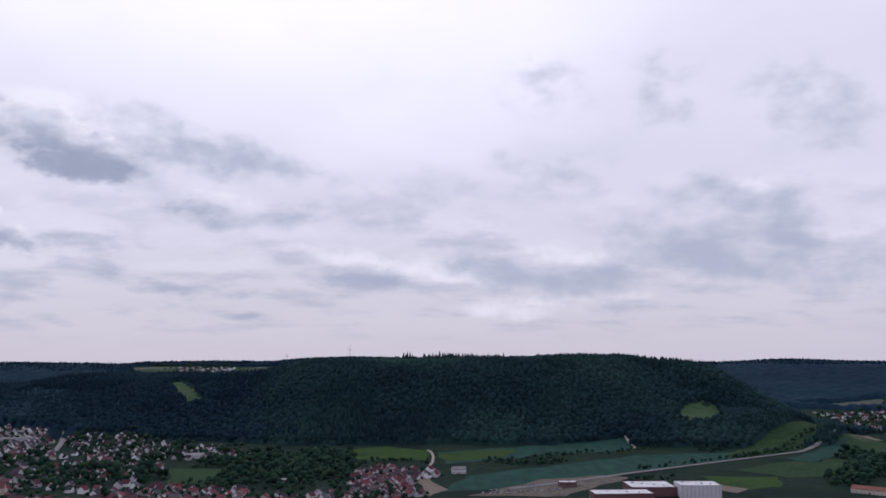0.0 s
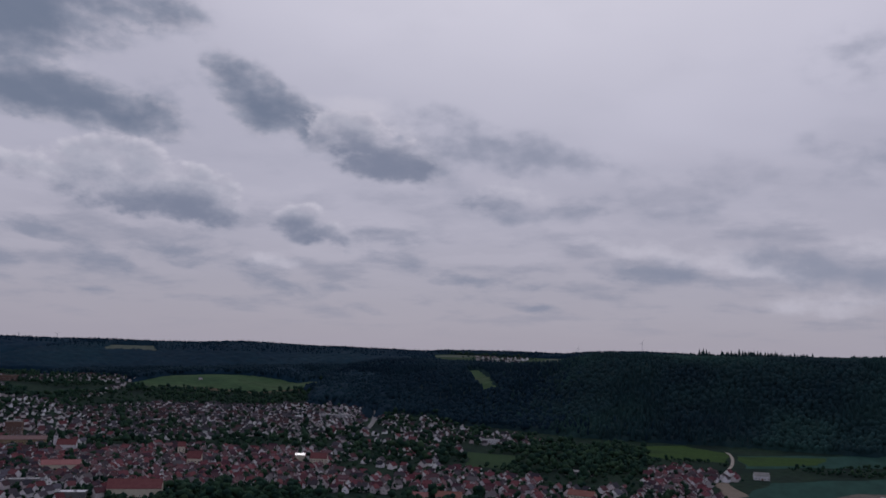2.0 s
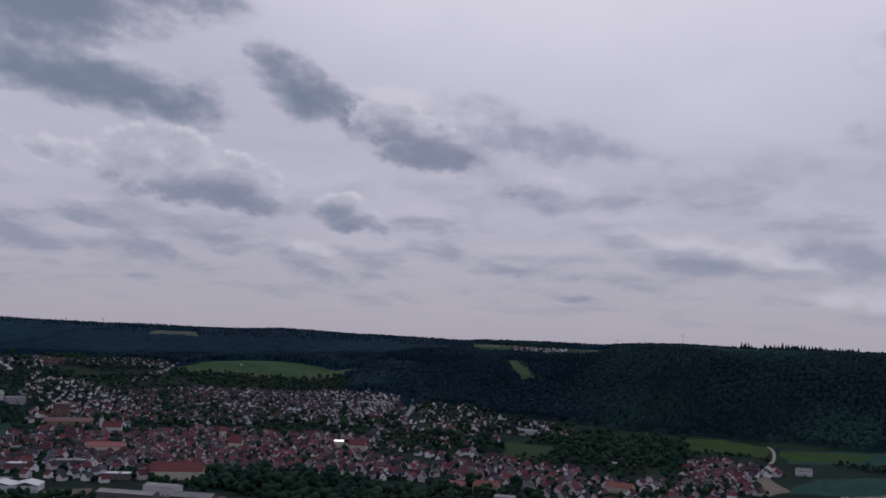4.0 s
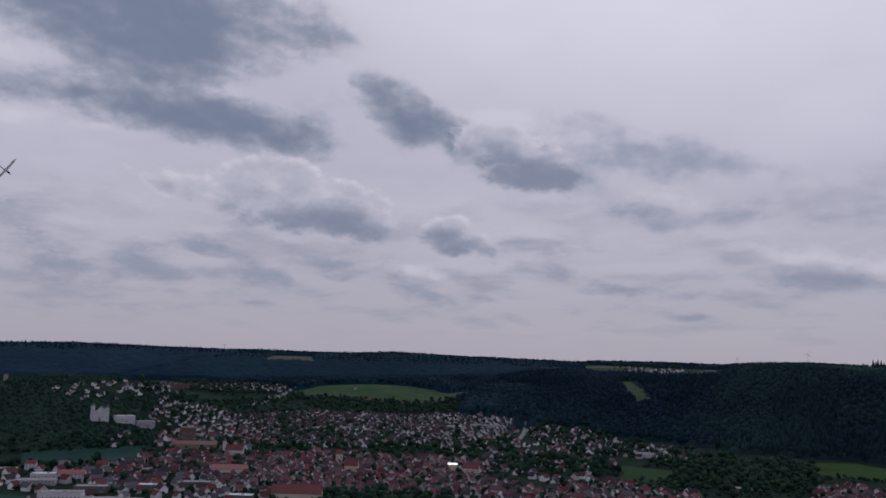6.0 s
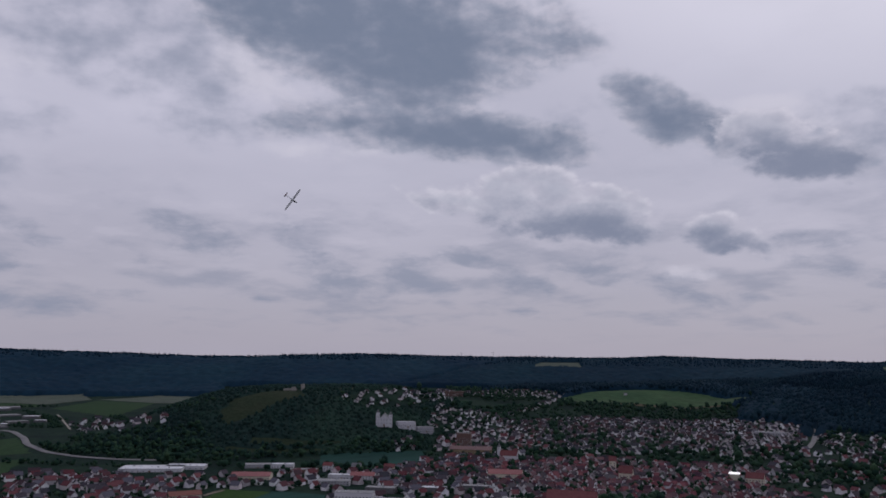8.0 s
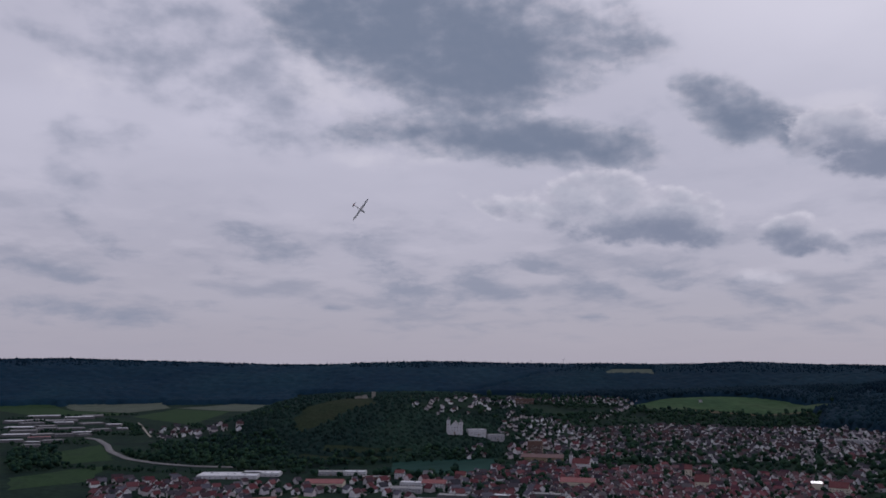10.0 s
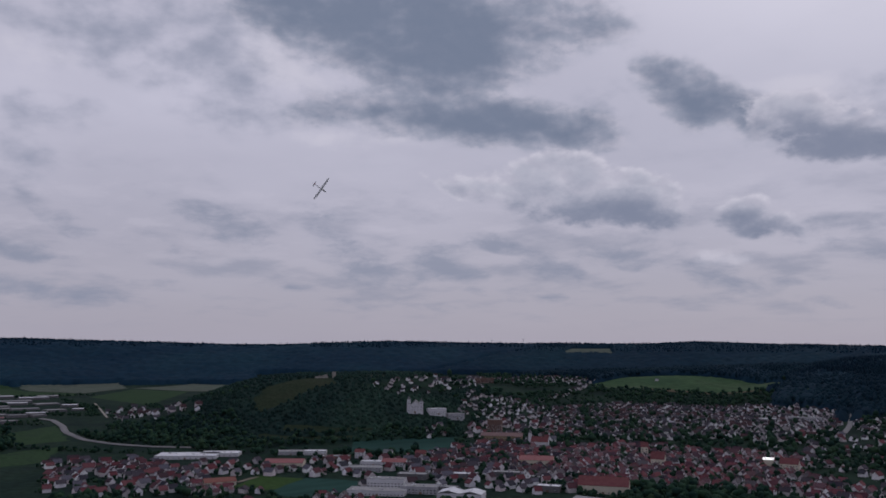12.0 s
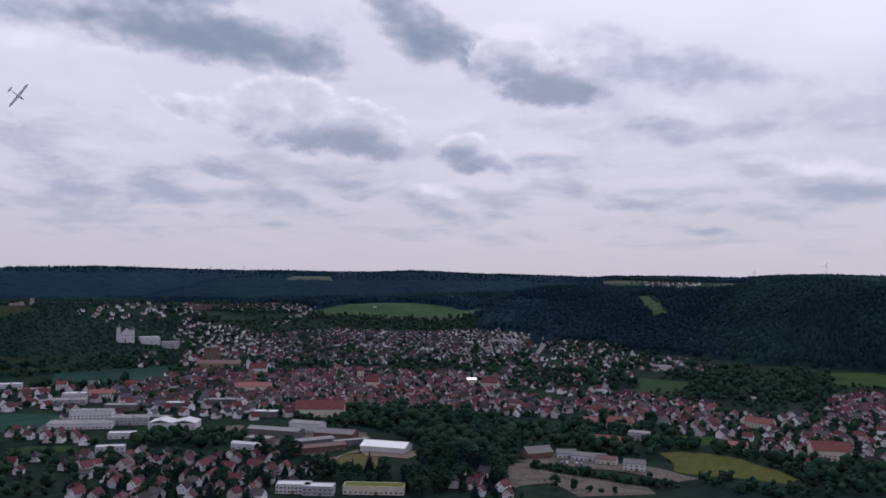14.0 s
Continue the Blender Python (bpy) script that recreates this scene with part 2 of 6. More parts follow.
lit = wmath("MULTIPLY", wmap(wmath("SUBTRACT", lower, drift), 0.01, 0.14), wmath("MULTIPLY", wmap(height, 15.0, 6.0, 0.1, 1.0), wmap(height, 3.0, 8.0)))
broad = wmap(wnoise(deck.outputs[0], 0.8, 3.0, 0.5), 0.35, 0.70)

nishita = wt.nodes.new("ShaderNodeTexSky")
nishita.sky_type, nishita.sun_disc = "NISHITA", False
nishita.sun_elevation, nishita.sun_rotation = radians(SUN_EL), radians(-SUN_AZ)
clear = wvec("SCALE", nishita.outputs[0], s=0.12)
veil = wmix(broad, (0.445, 0.435, 0.535), (0.53, 0.515, 0.625))
veil = wmix(wmap(height, 17.0, 0.0, 0.0, 0.9), veil, (0.342, 0.324, 0.404))
toward = wt.nodes.new("ShaderNodeVectorMath")
toward.operation = "DOT_PRODUCT"
wt.links.new(coord, toward.inputs[0])
toward.inputs[1].default_value = to_sun
veil = wmix(wmap(toward.outputs["Value"], 0.74, 0.99, 0.0, 0.75), veil, (0.88, 0.85, 0.95))      # the sun behind thin cloud
sky = wmix(wmap(height, 30.0, 62.0, 0.95, 0.2), clear, veil)
sky = wmix(wmath("MULTIPLY", thin, 0.6), sky, (0.245, 0.265, 0.355))
sky = wmix(wmath("MULTIPLY", lit, 0.22), sky, (0.55, 0.53, 0.63))
HEAD, RIM, BODY, BASE = (0.575, 0.56, 0.655), (0.46, 0.45, 0.545), (0.29, 0.315, 0.408), (0.160, 0.194, 0.28)


def eroded(field_depth, grain, amount, lo, hi, most):
    """A soft edge that the grain eats into; nothing where the field is nought."""
    near = wmath("MULTIPLY", wmap(field_depth, 0.0, 0.22), amount)
    return wmap(wmath("MULTIPLY_ADD", grain, near, field_depth), lo, hi, 0.0, most)


glow = depth(GLOW_WEST + GLOW_NORTH + GLOW_EAST, bent, 2.0)
sky = wmix(eroded(glow, fleece, 0.5, 0.02, 0.55, 0.6), sky, HEAD)
veils = depth(VEIL_WEST + VEIL_NORTH + VEIL_EAST + VEIL_EAST_HIGH, bent, 2.0)
sky = wmix(eroded(veils, smooth, 0.85, 0.02, 0.95, 0.82), sky, (0.25, 0.275, 0.37))
scraps = depth(SCRAPS_WEST + SCRAPS_FAR_WEST + SCRAPS_NORTH + SCRAPS_EAST, tight, 2.1)
sky = wmix(eroded(scraps, wisps, 0.95, 0.06, 0.85, 0.8), sky, (0.235, 0.26, 0.352))
great = depth(GREAT_BODY + GREAT_STREAK + CLOUD_TAIL, bent, 1.7)
sky = wmix(eroded(great, smooth, 0.45, 0.0, 0.45, 0.75), sky, wmix(wmap(relief_light, -0.4, 0.45), BODY, RIM))
sky = wmix(eroded(great, smooth, 0.5, 0.18, 0.95, 0.95), sky, BASE)
heaps = depth(HEAP + HEAP_NORTH, tight, 1.65)
cover = eroded(heaps, lumps, 0.65, 0.26, 0.76, 0.95)
bases = depth(BASES + BASES_NORTH, tight, 1.85)
tone = wmix(wmap(relief_light, -0.42, 0.42), RIM, HEAD)
tone = wmix(eroded(heaps, fleece, 0.5, 0.55, 1.1, 0.6), tone, BODY)
tone = wmix(eroded(bases, fleece, 0.55, 0.0, 1.0, 0.92), tone, (0.178, 0.206, 0.296))
sky = wmix(cover, sky, tone)
below = wmap(split.outputs[2], -0.004, -0.03)
sky = wmix(below, sky, (0.05, 0.065, 0.06))
background = wt.nodes.new("ShaderNodeBackground")
wt.links.new(sky, background.inputs[0])
background.inputs[1].default_value = 1.0
wout = wt.nodes.new("ShaderNodeOutputWorld")
wt.links.new(background.outputs[0], wout.inputs[0])


# ---- materials ----
def material(name, colours, scale=0.2, rough=0.85, spread="", grain=0.0, bump=0.0, stretch=(1, 1, 1), steps=False, metal=0.0, detail=5.0):
    """colours: a ramp. spread: 'object' or 'island' picks along the ramp piece by piece; otherwise noise of that scale picks it.
    grain: how much a finer noise lightens and darkens it."""
    m = bpy.data.materials.new(name)
    m.use_nodes = True
    t = m.node_tree
    bsdf = t.nodes["Principled BSDF"]
    bsdf.inputs["Roughness"].default_value, bsdf.inputs["Metallic"].default_value = rough, metal
    bsdf.inputs["Specular IOR Level"].default_value = 0.04 if rough >= 0.8 else 0.4
    geo = t.nodes.new("ShaderNodeNewGeometry")
    mapping = t.nodes.new("ShaderNodeMapping")
    mapping.inputs["Scale"].default_value = stretch
    t.links.new(geo.outputs["Position"], mapping.inputs[0])
    noise_a = t.nodes.new("ShaderNodeTexNoise")
    noise_a.inputs["Scale"].default_value, noise_a.inputs["Detail"].default_value = scale, detail
    t.links.new(mapping.outputs[0], noise_a.inputs["Vector"])
    ramp = t.nodes.new("ShaderNodeValToRGB")
    ramp.color_ramp.interpolation = "CONSTANT" if steps else "LINEAR"
    n = len(colours)
    while len(ramp.color_ramp.elements) < n: ramp.color_ramp.elements.new(0.5)
    for i, c in enumerate(colours):
        e = ramp.color_ramp.elements[i]
        e.position = i / n if steps else (i / max(n - 1, 1) if spread else 0.3 + 0.4 * i / max(n - 1, 1))
        e.color = (*c, 1)
    if spread == "object":
        t.links.new(t.nodes.new("ShaderNodeObjectInfo").outputs["Random"], ramp.inputs[0])
    elif spread == "island":
        t.links.new(geo.outputs["Random Per Island"], ramp.inputs[0])
    else:
        t.links.new(noise_a.outputs[0], ramp.inputs[0])
    colour = ramp.outputs[0]
    if grain:
        noise_b = t.nodes.new("ShaderNodeTexNoise")
        noise_b.inputs["Scale"].default_value, noise_b.inputs["Detail"].default_value = scale * (1.0 if spread else 9.0), 4.0
        t.links.new(mapping.outputs[0], noise_b.inputs["Vector"])
        span = t.nodes.new("ShaderNodeMapRange")
        span.inputs[1].default_value, span.inputs[2].default_value = 0.3, 0.7
        span.inputs[3].default_value, span.inputs[4].default_value = 1 - grain, 1 + grain
        t.links.new(noise_b.outputs[0], span.inputs[0])
        mul = t.nodes.new("ShaderNodeVectorMath")
        mul.operation = "SCALE"
        t.links.new(colour, mul.inputs[0])
        t.links.new(span.outputs[0], mul.inputs["Scale"])
        colour = mul.outputs[0]
    t.links.new(colour, bsdf.inputs["Base Color"])
    if bump:
        b = t.nodes.new("ShaderNodeBump")
        b.inputs["Strength"].default_value, b.inputs["Distance"].default_value = 0.9, bump
        t.links.new(noise_a.outputs[0], b.inputs["Height"])
        t.links.new(b.outputs[0], bsdf.inputs["Normal"])
    return m


M_GROUND = material("valley_ground", [(0.0055, 0.0135, 0.0125), (0.0080, 0.0200, 0.0155), (0.0125, 0.0270, 0.0175), (0.0105, 0.0205, 0.0185)], 0.01, 0.95, grain=0.35, detail=9.0)
M_FIELD = {
    "bright": material("bright_grass", [(0.02449, 0.05227, 0.01501), (0.03106, 0.06206, 0.01748), (0.01959, 0.04086, 0.01501)], 0.015, 0.95, grain=0.22),
    "teal": material("young_crop", [(0.0144, 0.0442, 0.0378), (0.0189, 0.0527, 0.0441), (0.0135, 0.03825, 0.0336)], 0.006, 0.95, grain=0.2, stretch=(1, 0.25, 1), detail=9.0),
    "green": material("grass_field", [(0.01632, 0.0368, 0.01704), (0.02448, 0.0499, 0.02148), (0.0204, 0.03902, 0.02148)], 0.015, 0.95, grain=0.22),
    "olive": material("ripening_crop", [(0.06206, 0.07023, 0.0198), (0.07399, 0.08063, 0.02376), (0.05012, 0.06242, 0.0198)], 0.02, 0.95, grain=0.15, stretch=(1, 0.3, 1)),
    "pale": material("pale_field", [(0.06424, 0.07994, 0.06384), (0.08356, 0.09592, 0.07757), (0.05459, 0.07357, 0.05476)], 0.01, 0.95, grain=0.18),
    "rough": material("rough_hill_grass", [(0.0145, 0.0235, 0.0140), (0.0205, 0.0300, 0.0165), (0.0265, 0.0325, 0.0195)], 0.02, 0.95, grain=0.3),
    "meadow": material("hill_meadow", [(0.032, 0.066, 0.0330), (0.0435, 0.079, 0.038), (0.053, 0.074, 0.045)], 0.008, 0.95, grain=0.25, stretch=(0.5, 1, 1), detail=9.0),
    "stubble": material("brown_stubble", [(0.068, 0.06, 0.04), (0.088, 0.072, 0.05)], 0.02, 0.95, grain=0.2),
    "hay": material("dry_grass", [(0.0816, 0.07616, 0.0304), (0.1034, 0.08976, 0.0418)], 0.04, 0.95, grain=0.2),
    "sand": material("bare_soil", [(0.1408, 0.1152, 0.0936), (0.1792, 0.1472, 0.1224)], 0.04, 0.95, grain=0.2),
    "yard": material("gravel_yard", [(0.088, 0.075, 0.066), (0.128, 0.110, 0.096), (0.058, 0.052, 0.046)], 0.05, 0.95, grain=0.35, detail=9.0),
}
M_ROAD = {"asphalt": material("pale_asphalt", [(0.15, 0.145, 0.15), (0.20, 0.19, 0.19)], 0.05, 0.9, grain=0.15),
          "gravel": material("gravel_track", [(0.24, 0.215, 0.19), (0.31, 0.28, 0.25)], 0.05, 0.95, grain=0.2)}
M_LEAF = material("leaves", [(0.0085, 0.0245, 0.0195), (0.0145, 0.0365, 0.0245), (0.0245, 0.0525, 0.0285), (0.0108, 0.0295, 0.0245), (0.0345, 0.0635, 0.034)], 0.45, 0.9, spread="island", grain=0.3, bump=0.5)
# blue lifted above green here as a stand-in for haze in the air
M_SPRUCE = material("spruce_needles", [(0.0075, 0.0198, 0.0243), (0.0105, 0.02475, 0.02835), (0.009, 0.02228, 0.02592), (0.01275, 0.02888, 0.02997)], 0.1, 0.9, spread="island", grain=0.3, bump=0.6)


def forest_material(name, dark, light, stand, tree, uneven=1.0):
    """Foliage that changes from stand to stand and from crown to crown. stand, tree: the size of both, in turns a metre."""
    m = material(name, [dark, tuple(0.6 * a + 0.4 * b for a, b in zip(dark, light)), light], stand, 0.9, detail=3.0)
    t = m.node_tree
    bsdf = t.nodes["Principled BSDF"]
    base = bsdf.inputs["Base Color"].links[0].from_socket
    geo = t.nodes.new("ShaderNodeNewGeometry")
    fine = t.nodes.new("ShaderNodeTexNoise")
    fine.inputs["Scale"].default_value, fine.inputs["Detail"].default_value, fine.inputs["Roughness"].default_value = tree, 4.0, 0.7
    t.links.new(geo.outputs["Position"], fine.inputs["Vector"])
    spread = t.nodes.new("ShaderNodeMapRange")
    for i, v in enumerate((0.28, 0.72, 1 - 0.65 * uneven, 1 + 0.6 * uneven)): spread.inputs[1 + i].default_value = v
    t.links.new(fine.outputs[0], spread.inputs[0])
    crown = t.nodes.new("ShaderNodeMapRange")
    for i, v in enumerate((0.0, 1.0, 1 - 0.38 * uneven, 1 + 0.4 * uneven)): crown.inputs[1 + i].default_value = v
    t.links.new(geo.outputs["Random Per Island"], crown.inputs[0])
    both = t.nodes.new("ShaderNodeMath")
    both.operation = "MULTIPLY"
    t.links.new(spread.outputs[0], both.inputs[0])
    t.links.new(crown.outputs[0], both.inputs[1])
    mul = t.nodes.new("ShaderNodeVectorMath")
    mul.operation = "SCALE"
    t.links.new(base, mul.inputs[0])
    t.links.new(both.outputs[0], mul.inputs["Scale"])
    t.links.new(mul.outputs[0], bsdf.inputs["Base Color"])
    return m


# leaf green shifted to blue, most in the dark end, to imitate haze
M_CANOPY = forest_material("hazy_leafy_canopy", (0.0082, 0.0215, 0.0305), (0.0205, 0.0505, 0.0455), 0.0045, 0.045, 0.45)
M_THICKET = forest_material("thicket_leaves", (0.009, 0.0225, 0.0225), (0.0215, 0.046, 0.0325), 0.007, 0.07, 0.7)
# blue of the hazy air is put into this needle colour
M_HAZY_SPRUCE = forest_material("hazy_spruce_wood", (0.0062, 0.0182, 0.0310), (0.0095, 0.0275, 0.0385), 0.004, 0.04, 0.25)
# far ridges: stronger distance haze painted into the base colour as blue
M_HAZY_CANOPY = forest_material("hazy_spruce_canopy", (0.0056, 0.0185, 0.036), (0.0084, 0.0280, 0.0435), 0.0025, 0.03, 0.4)
M_BARK = material("bark", [(0.05, 0.04, 0.03), (0.09, 0.075, 0.06)], 1.5, 0.95, grain=0.2)
ROOF_RED = [(0.1088, 0.0353, 0.0452), (0.1489, 0.0549, 0.066), (0.0617, 0.0337, 0.0452), (0.135, 0.0765, 0.0855), (0.0435, 0.0353, 0.047), (0.0945, 0.054, 0.0612), (0.087, 0.0353, 0.0452), (0.1597, 0.0588, 0.0651), (0.062, 0.054, 0.062), (0.105, 0.094, 0.1)]
ROOF_MIX = [(0.1064, 0.0362, 0.0432), (0.0393, 0.0386, 0.0495), (0.1391, 0.0563, 0.063), (0.0622, 0.0547, 0.0665), (0.0819, 0.0362, 0.0432), (0.0983, 0.0932, 0.1152), (0.0573, 0.0362, 0.0432)]
ROOF_PALE = [(0.048, 0.0412, 0.05), (0.0671, 0.0364, 0.0408), (0.0336, 0.0329, 0.0422), (0.0863, 0.0777, 0.0921), (0.0575, 0.0354, 0.0395), (0.0552, 0.0518, 0.0632)]
WALLS = [(0.6663, 0.6449, 0.6764), (0.7953, 0.7791, 0.82), (0.5374, 0.4945, 0.4971), (0.7308, 0.6987, 0.7167), (0.4514, 0.4191, 0.4394), (0.82, 0.82, 0.82), (0.6233, 0.5481, 0.5665)]
M_ROOF = {key: {how: material(f"{key}_roof_tiles_{how}", cs, 0.7, 0.8, spread=how, grain=0.28, bump=0.06, stretch=(1, 1, 3), steps=True) for how in ("object", "island")}
          for key, cs in (("red", ROOF_RED), ("mixed", ROOF_MIX), ("white", ROOF_PALE))}
M_WALL = {how: material(f"rendered_wall_{how}", WALLS, 0.35, 0.9, spread=how, grain=0.12, bump=0.02, steps=True) for how in ("object", "island")}
M_PANE = material("window_glass", [(0.02, 0.025, 0.03), (0.035, 0.04, 0.05)], 0.5, 0.12)
M_FRAME = material("white_frame", [(0.6, 0.6, 0.6), (0.7, 0.7, 0.7)], 2.0, 0.5)
M_DOOR = material("wooden_door", [(0.10, 0.06, 0.04), (0.20, 0.13, 0.08), (0.08, 0.10, 0.11)], 2.0, 0.6, spread="object", grain=0.1)
M_BRICK = material("chimney_brick", [(0.22, 0.10, 0.08), (0.30, 0.16, 0.12)], 2.0, 0.9, grain=0.2)
M_PLAIN = {
    "white": material("white_cladding", [(0.4954, 0.4874, 0.5124), (0.5753, 0.5673, 0.5951)], 0.15, 0.6, grain=0.08),
    "grey": material("grey_cladding", [(0.28, 0.28, 0.30), (0.36, 0.36, 0.38)], 0.15, 0.7, grain=0.1),
    "cream": material("cream_render", [(0.50, 0.45, 0.36), (0.58, 0.53, 0.44)], 0.2, 0.9, grain=0.1),
    "brown": material("brown_render", [(0.1275, 0.078, 0.068), (0.165, 0.1092, 0.0935)], 0.2, 0.9, grain=0.15),
    "ochre": material("ochre_render", [(0.2312, 0.1768, 0.1125), (0.272, 0.2108, 0.1425)], 0.2, 0.9, grain=0.1),
    "maroon": material("maroon_cladding", [(0.10, 0.05, 0.052), (0.135, 0.066, 0.066)], 0.2, 0.7, grain=0.1),
    "red": material("red_sheet_roof", [(0.1944, 0.05625, 0.06), (0.2304, 0.075, 0.075)], 0.1, 0.7, grain=0.12),
    "orange": material("orange_tile_roof", [(0.186, 0.0782, 0.06375), (0.217, 0.102, 0.08625)], 0.4, 0.8, grain=0.15),
    "tile": material("old_tile_roof", [(0.136, 0.0495, 0.05225), (0.1785, 0.072, 0.07125)], 0.3, 0.85, grain=0.25),
    "slate": material("slate_roof", [(0.09, 0.09, 0.10), (0.14, 0.135, 0.14)], 0.3, 0.6, grain=0.2),
    "gravelroof": material("flat_gravel_roof", [(0.22, 0.215, 0.215), (0.30, 0.29, 0.295)], 0.1, 0.95, grain=0.12),
    "membrane": material("white_roof_membrane", [(0.492, 0.4838, 0.51), (0.574, 0.5658, 0.595)], 0.06, 0.6, grain=0.1),
    "sheet": material("bright_metal_sheet", [(0.75, 0.75, 0.76), (0.82, 0.82, 0.83)], 0.2, 0.25, grain=0.05, metal=0.8),
    "turf": material("green_roof_turf", [(0.10, 0.12, 0.03), (0.14, 0.14, 0.045)], 0.2, 0.95, grain=0.25),
    "stone": material("ruin_stone", [(0.24, 0.22, 0.20), (0.34, 0.32, 0.29)], 0.4, 0.95, grain=0.2),
    "dark": material("black_rubber", [(0.02, 0.02, 0.02), (0.03, 0.03, 0.03)], 3.0, 0.8),
    "gloss": material("white_gelcoat", [(0.75, 0.75, 0.76), (0.80, 0.80, 0.80)], 1.0, 0.25),
    "finred": material("red_paint", [(0.45, 0.02, 0.04), (0.50, 0.03, 0.05)], 1.0, 0.3),
}
M_CAR = material("car_paint", [(0.65, 0.65, 0.66), (0.05, 0.05, 0.06), (0.30, 0.31, 0.33), (0.70, 0.70, 0.70), (0.25, 0.03, 0.03), (0.05, 0.08, 0.2), (0.45, 0.46, 0.48)], 1.0, 0.3, spread="object", steps=True)

# ---- the shape of the land ----
HALF_X, SOUTH, NORTH, CELL = 4890.0, -900.0, 4890.0, 30.0


def ripple(x, y):
    """Uneven ground: a sum of waves between about -1 and 1."""
    return (np.sin(x / 260 + 1.3 + 1.1 * np.sin(y / 330)) * np.cos(y / 230 - 0.7 + 0.9 * np.sin(x / 260))
            + 0.5 * np.sin(x / 110 + y / 150 + 2.0) * np.cos(y / 100 - x / 190)) / 1.5


def ridge(x, y, line, top, foot, heights, warp=25.0):
    """A hill along a line of points with a height at each: flat within top metres of it, on the valley floor past foot metres."""
    best = high = None
    for (ax, ay), (bx, by), h0, h1 in zip(line[:-1], line[1:], heights[:-1], heights[1:]):
        ux, uy = bx - ax, by - ay
        s = np.clip(((x - ax) * ux + (y - ay) * uy) / (ux * ux + uy * uy), 0, 1)
        d = np.hypot(x - ax - s * ux, y - ay - s * uy)
        crest = h0 + (h1 - h0) * s
        high = crest if best is None else np.where(d < best, crest, high)
        best = d if best is None else np.minimum(best, d)
    k = np.clip((foot - best - warp * ripple(x, y)) / (foot - top), 0, 1)
    return high * k * k * (3 - 2 * k) * (1 + 0.02 * ripple(x * 0.6 + 50, y * 0.6))


def far_crest(rows):
    """Line and heights of a wooded far ridge from degrees left of north, distance and degrees of its skyline above level."""
    line = [(-r * math.sin(radians(az)), r * math.cos(radians(az))) for az, r, el in rows]
    return line, [EYE + r * math.tan(radians(el)) - 21.0 for az, r, el in rows]


WEST_CREST = far_crest([(100, 4700, -0.05), (85, 4650, 0.0), (78, 4600, 0.0), (75, 4600, 0.05), (72, 4600, -0.05), (66.6, 4600, -0.18), (62.4, 4550, -0.30), (58, 4450, -0.27),
                        (55.3, 4400, -0.14), (52.6, 4400, -0.04), (48.2, 4450, -0.13), (43.7, 4500, -0.18), (40, 4500, -0.15), (35.8, 4500, -0.13), (32.5, 4500, 0.03), (28, 4500, -0.12),
                        (24, 4550, -0.18), (21.5, 4600, -0.24), (18.5, 4700, -0.24), (16.8, 4750, -0.12), (13.3, 4760, -0.21), (11.5, 4750, -0.13), (10, 4750, 0.02), (6.2, 4750, 0.18), (2, 4750, 0.05)])
EAST_CREST = far_crest([(-8, 4720, -0.2), (-15.3, 4680, -0.2), (-18.4, 4650, -0.26), (-22, 4600, -0.06), (-27, 4550, -0.2), (-36, 4450, -0.15), (-48, 4300, -0.1)])
STEEP_END = ([(300, 2365), (474, 2290), (614, 2248), (690, 2226), (746, 2207), (808, 2185), (870, 2162), (910, 2147)], 70, 330, [165, 160, 153, 143, 114, 69, 38, 6], 14)   # steep end of the long hill
RIDGES = (
    ([(0, -30), (-20, -200)], 20, 300, [166, 166], 0),                 # the hill under the viewer
    ([(-144, 2400), (150, 2390), (300, 2370)], 208, 672, [160, 165, 165], 40),   # long wooded hill
    ([(-144, 2400), (-640, 2496), (-1000, 2690)], 144, 640, [157, 119, 104], 30),                 # its wooded shoulder
    ([(-740, 2830), (-980, 3700), (-1190, 4440)], 330, 1000, [112, 131, 147], 40),                # plateau with the village
    ([(-1448, 2843), (-2005, 2432)], 128, 592, [80, 48], 29),          # low hill with the meadow
    (WEST_CREST[0], 350, 1150, WEST_CREST[1], 55),
    (EAST_CREST[0], 400, 1450, EAST_CREST[1], 55),                     # far ridges
    ([(-1600, 1227), (-1605, 1083)], 80, 496, [96, 96], 19),           # castle hill
    ([(-2376, 2376), (-2080, 2720)], 320, 1280, [35, 35], 32),         # rising back of the town
    STEEP_END,
    ([(430, 2010), (640, 1965)], 90, 330, [62, 48], 30),              # its foothill
)


def relief(x, y):
    x, y = np.asarray(x, float), np.asarray(y, float)
    z = np.zeros(np.broadcast(x, y).shape)
    for hill in RIDGES:
        z = np.maximum(z, ridge(x, y, *hill))
    return z


# ---- ground ----
GX = np.arange(-HALF_X, HALF_X + 1, CELL)
GY = np.arange(SOUTH, NORTH + 1, CELL)
GRID = relief(GX[None, :], GY[:, None])


def ground_z(x, y):
    """Height of the ground sheet."""
    fx = np.clip((np.asarray(x, float) - GX[0]) / CELL, 0, len(GX) - 1.001)
    fy = np.clip((np.asarray(y, float) - GY[0]) / CELL, 0, len(GY) - 1.001)
    i, j = fx.astype(int), fy.astype(int)
    u, v = fx - i, fy - j
    return (GRID[j, i] * (1 - u) + GRID[j, i + 1] * u) * (1 - v) + (GRID[j + 1, i] * (1 - u) + GRID[j + 1, i + 1] * u) * v


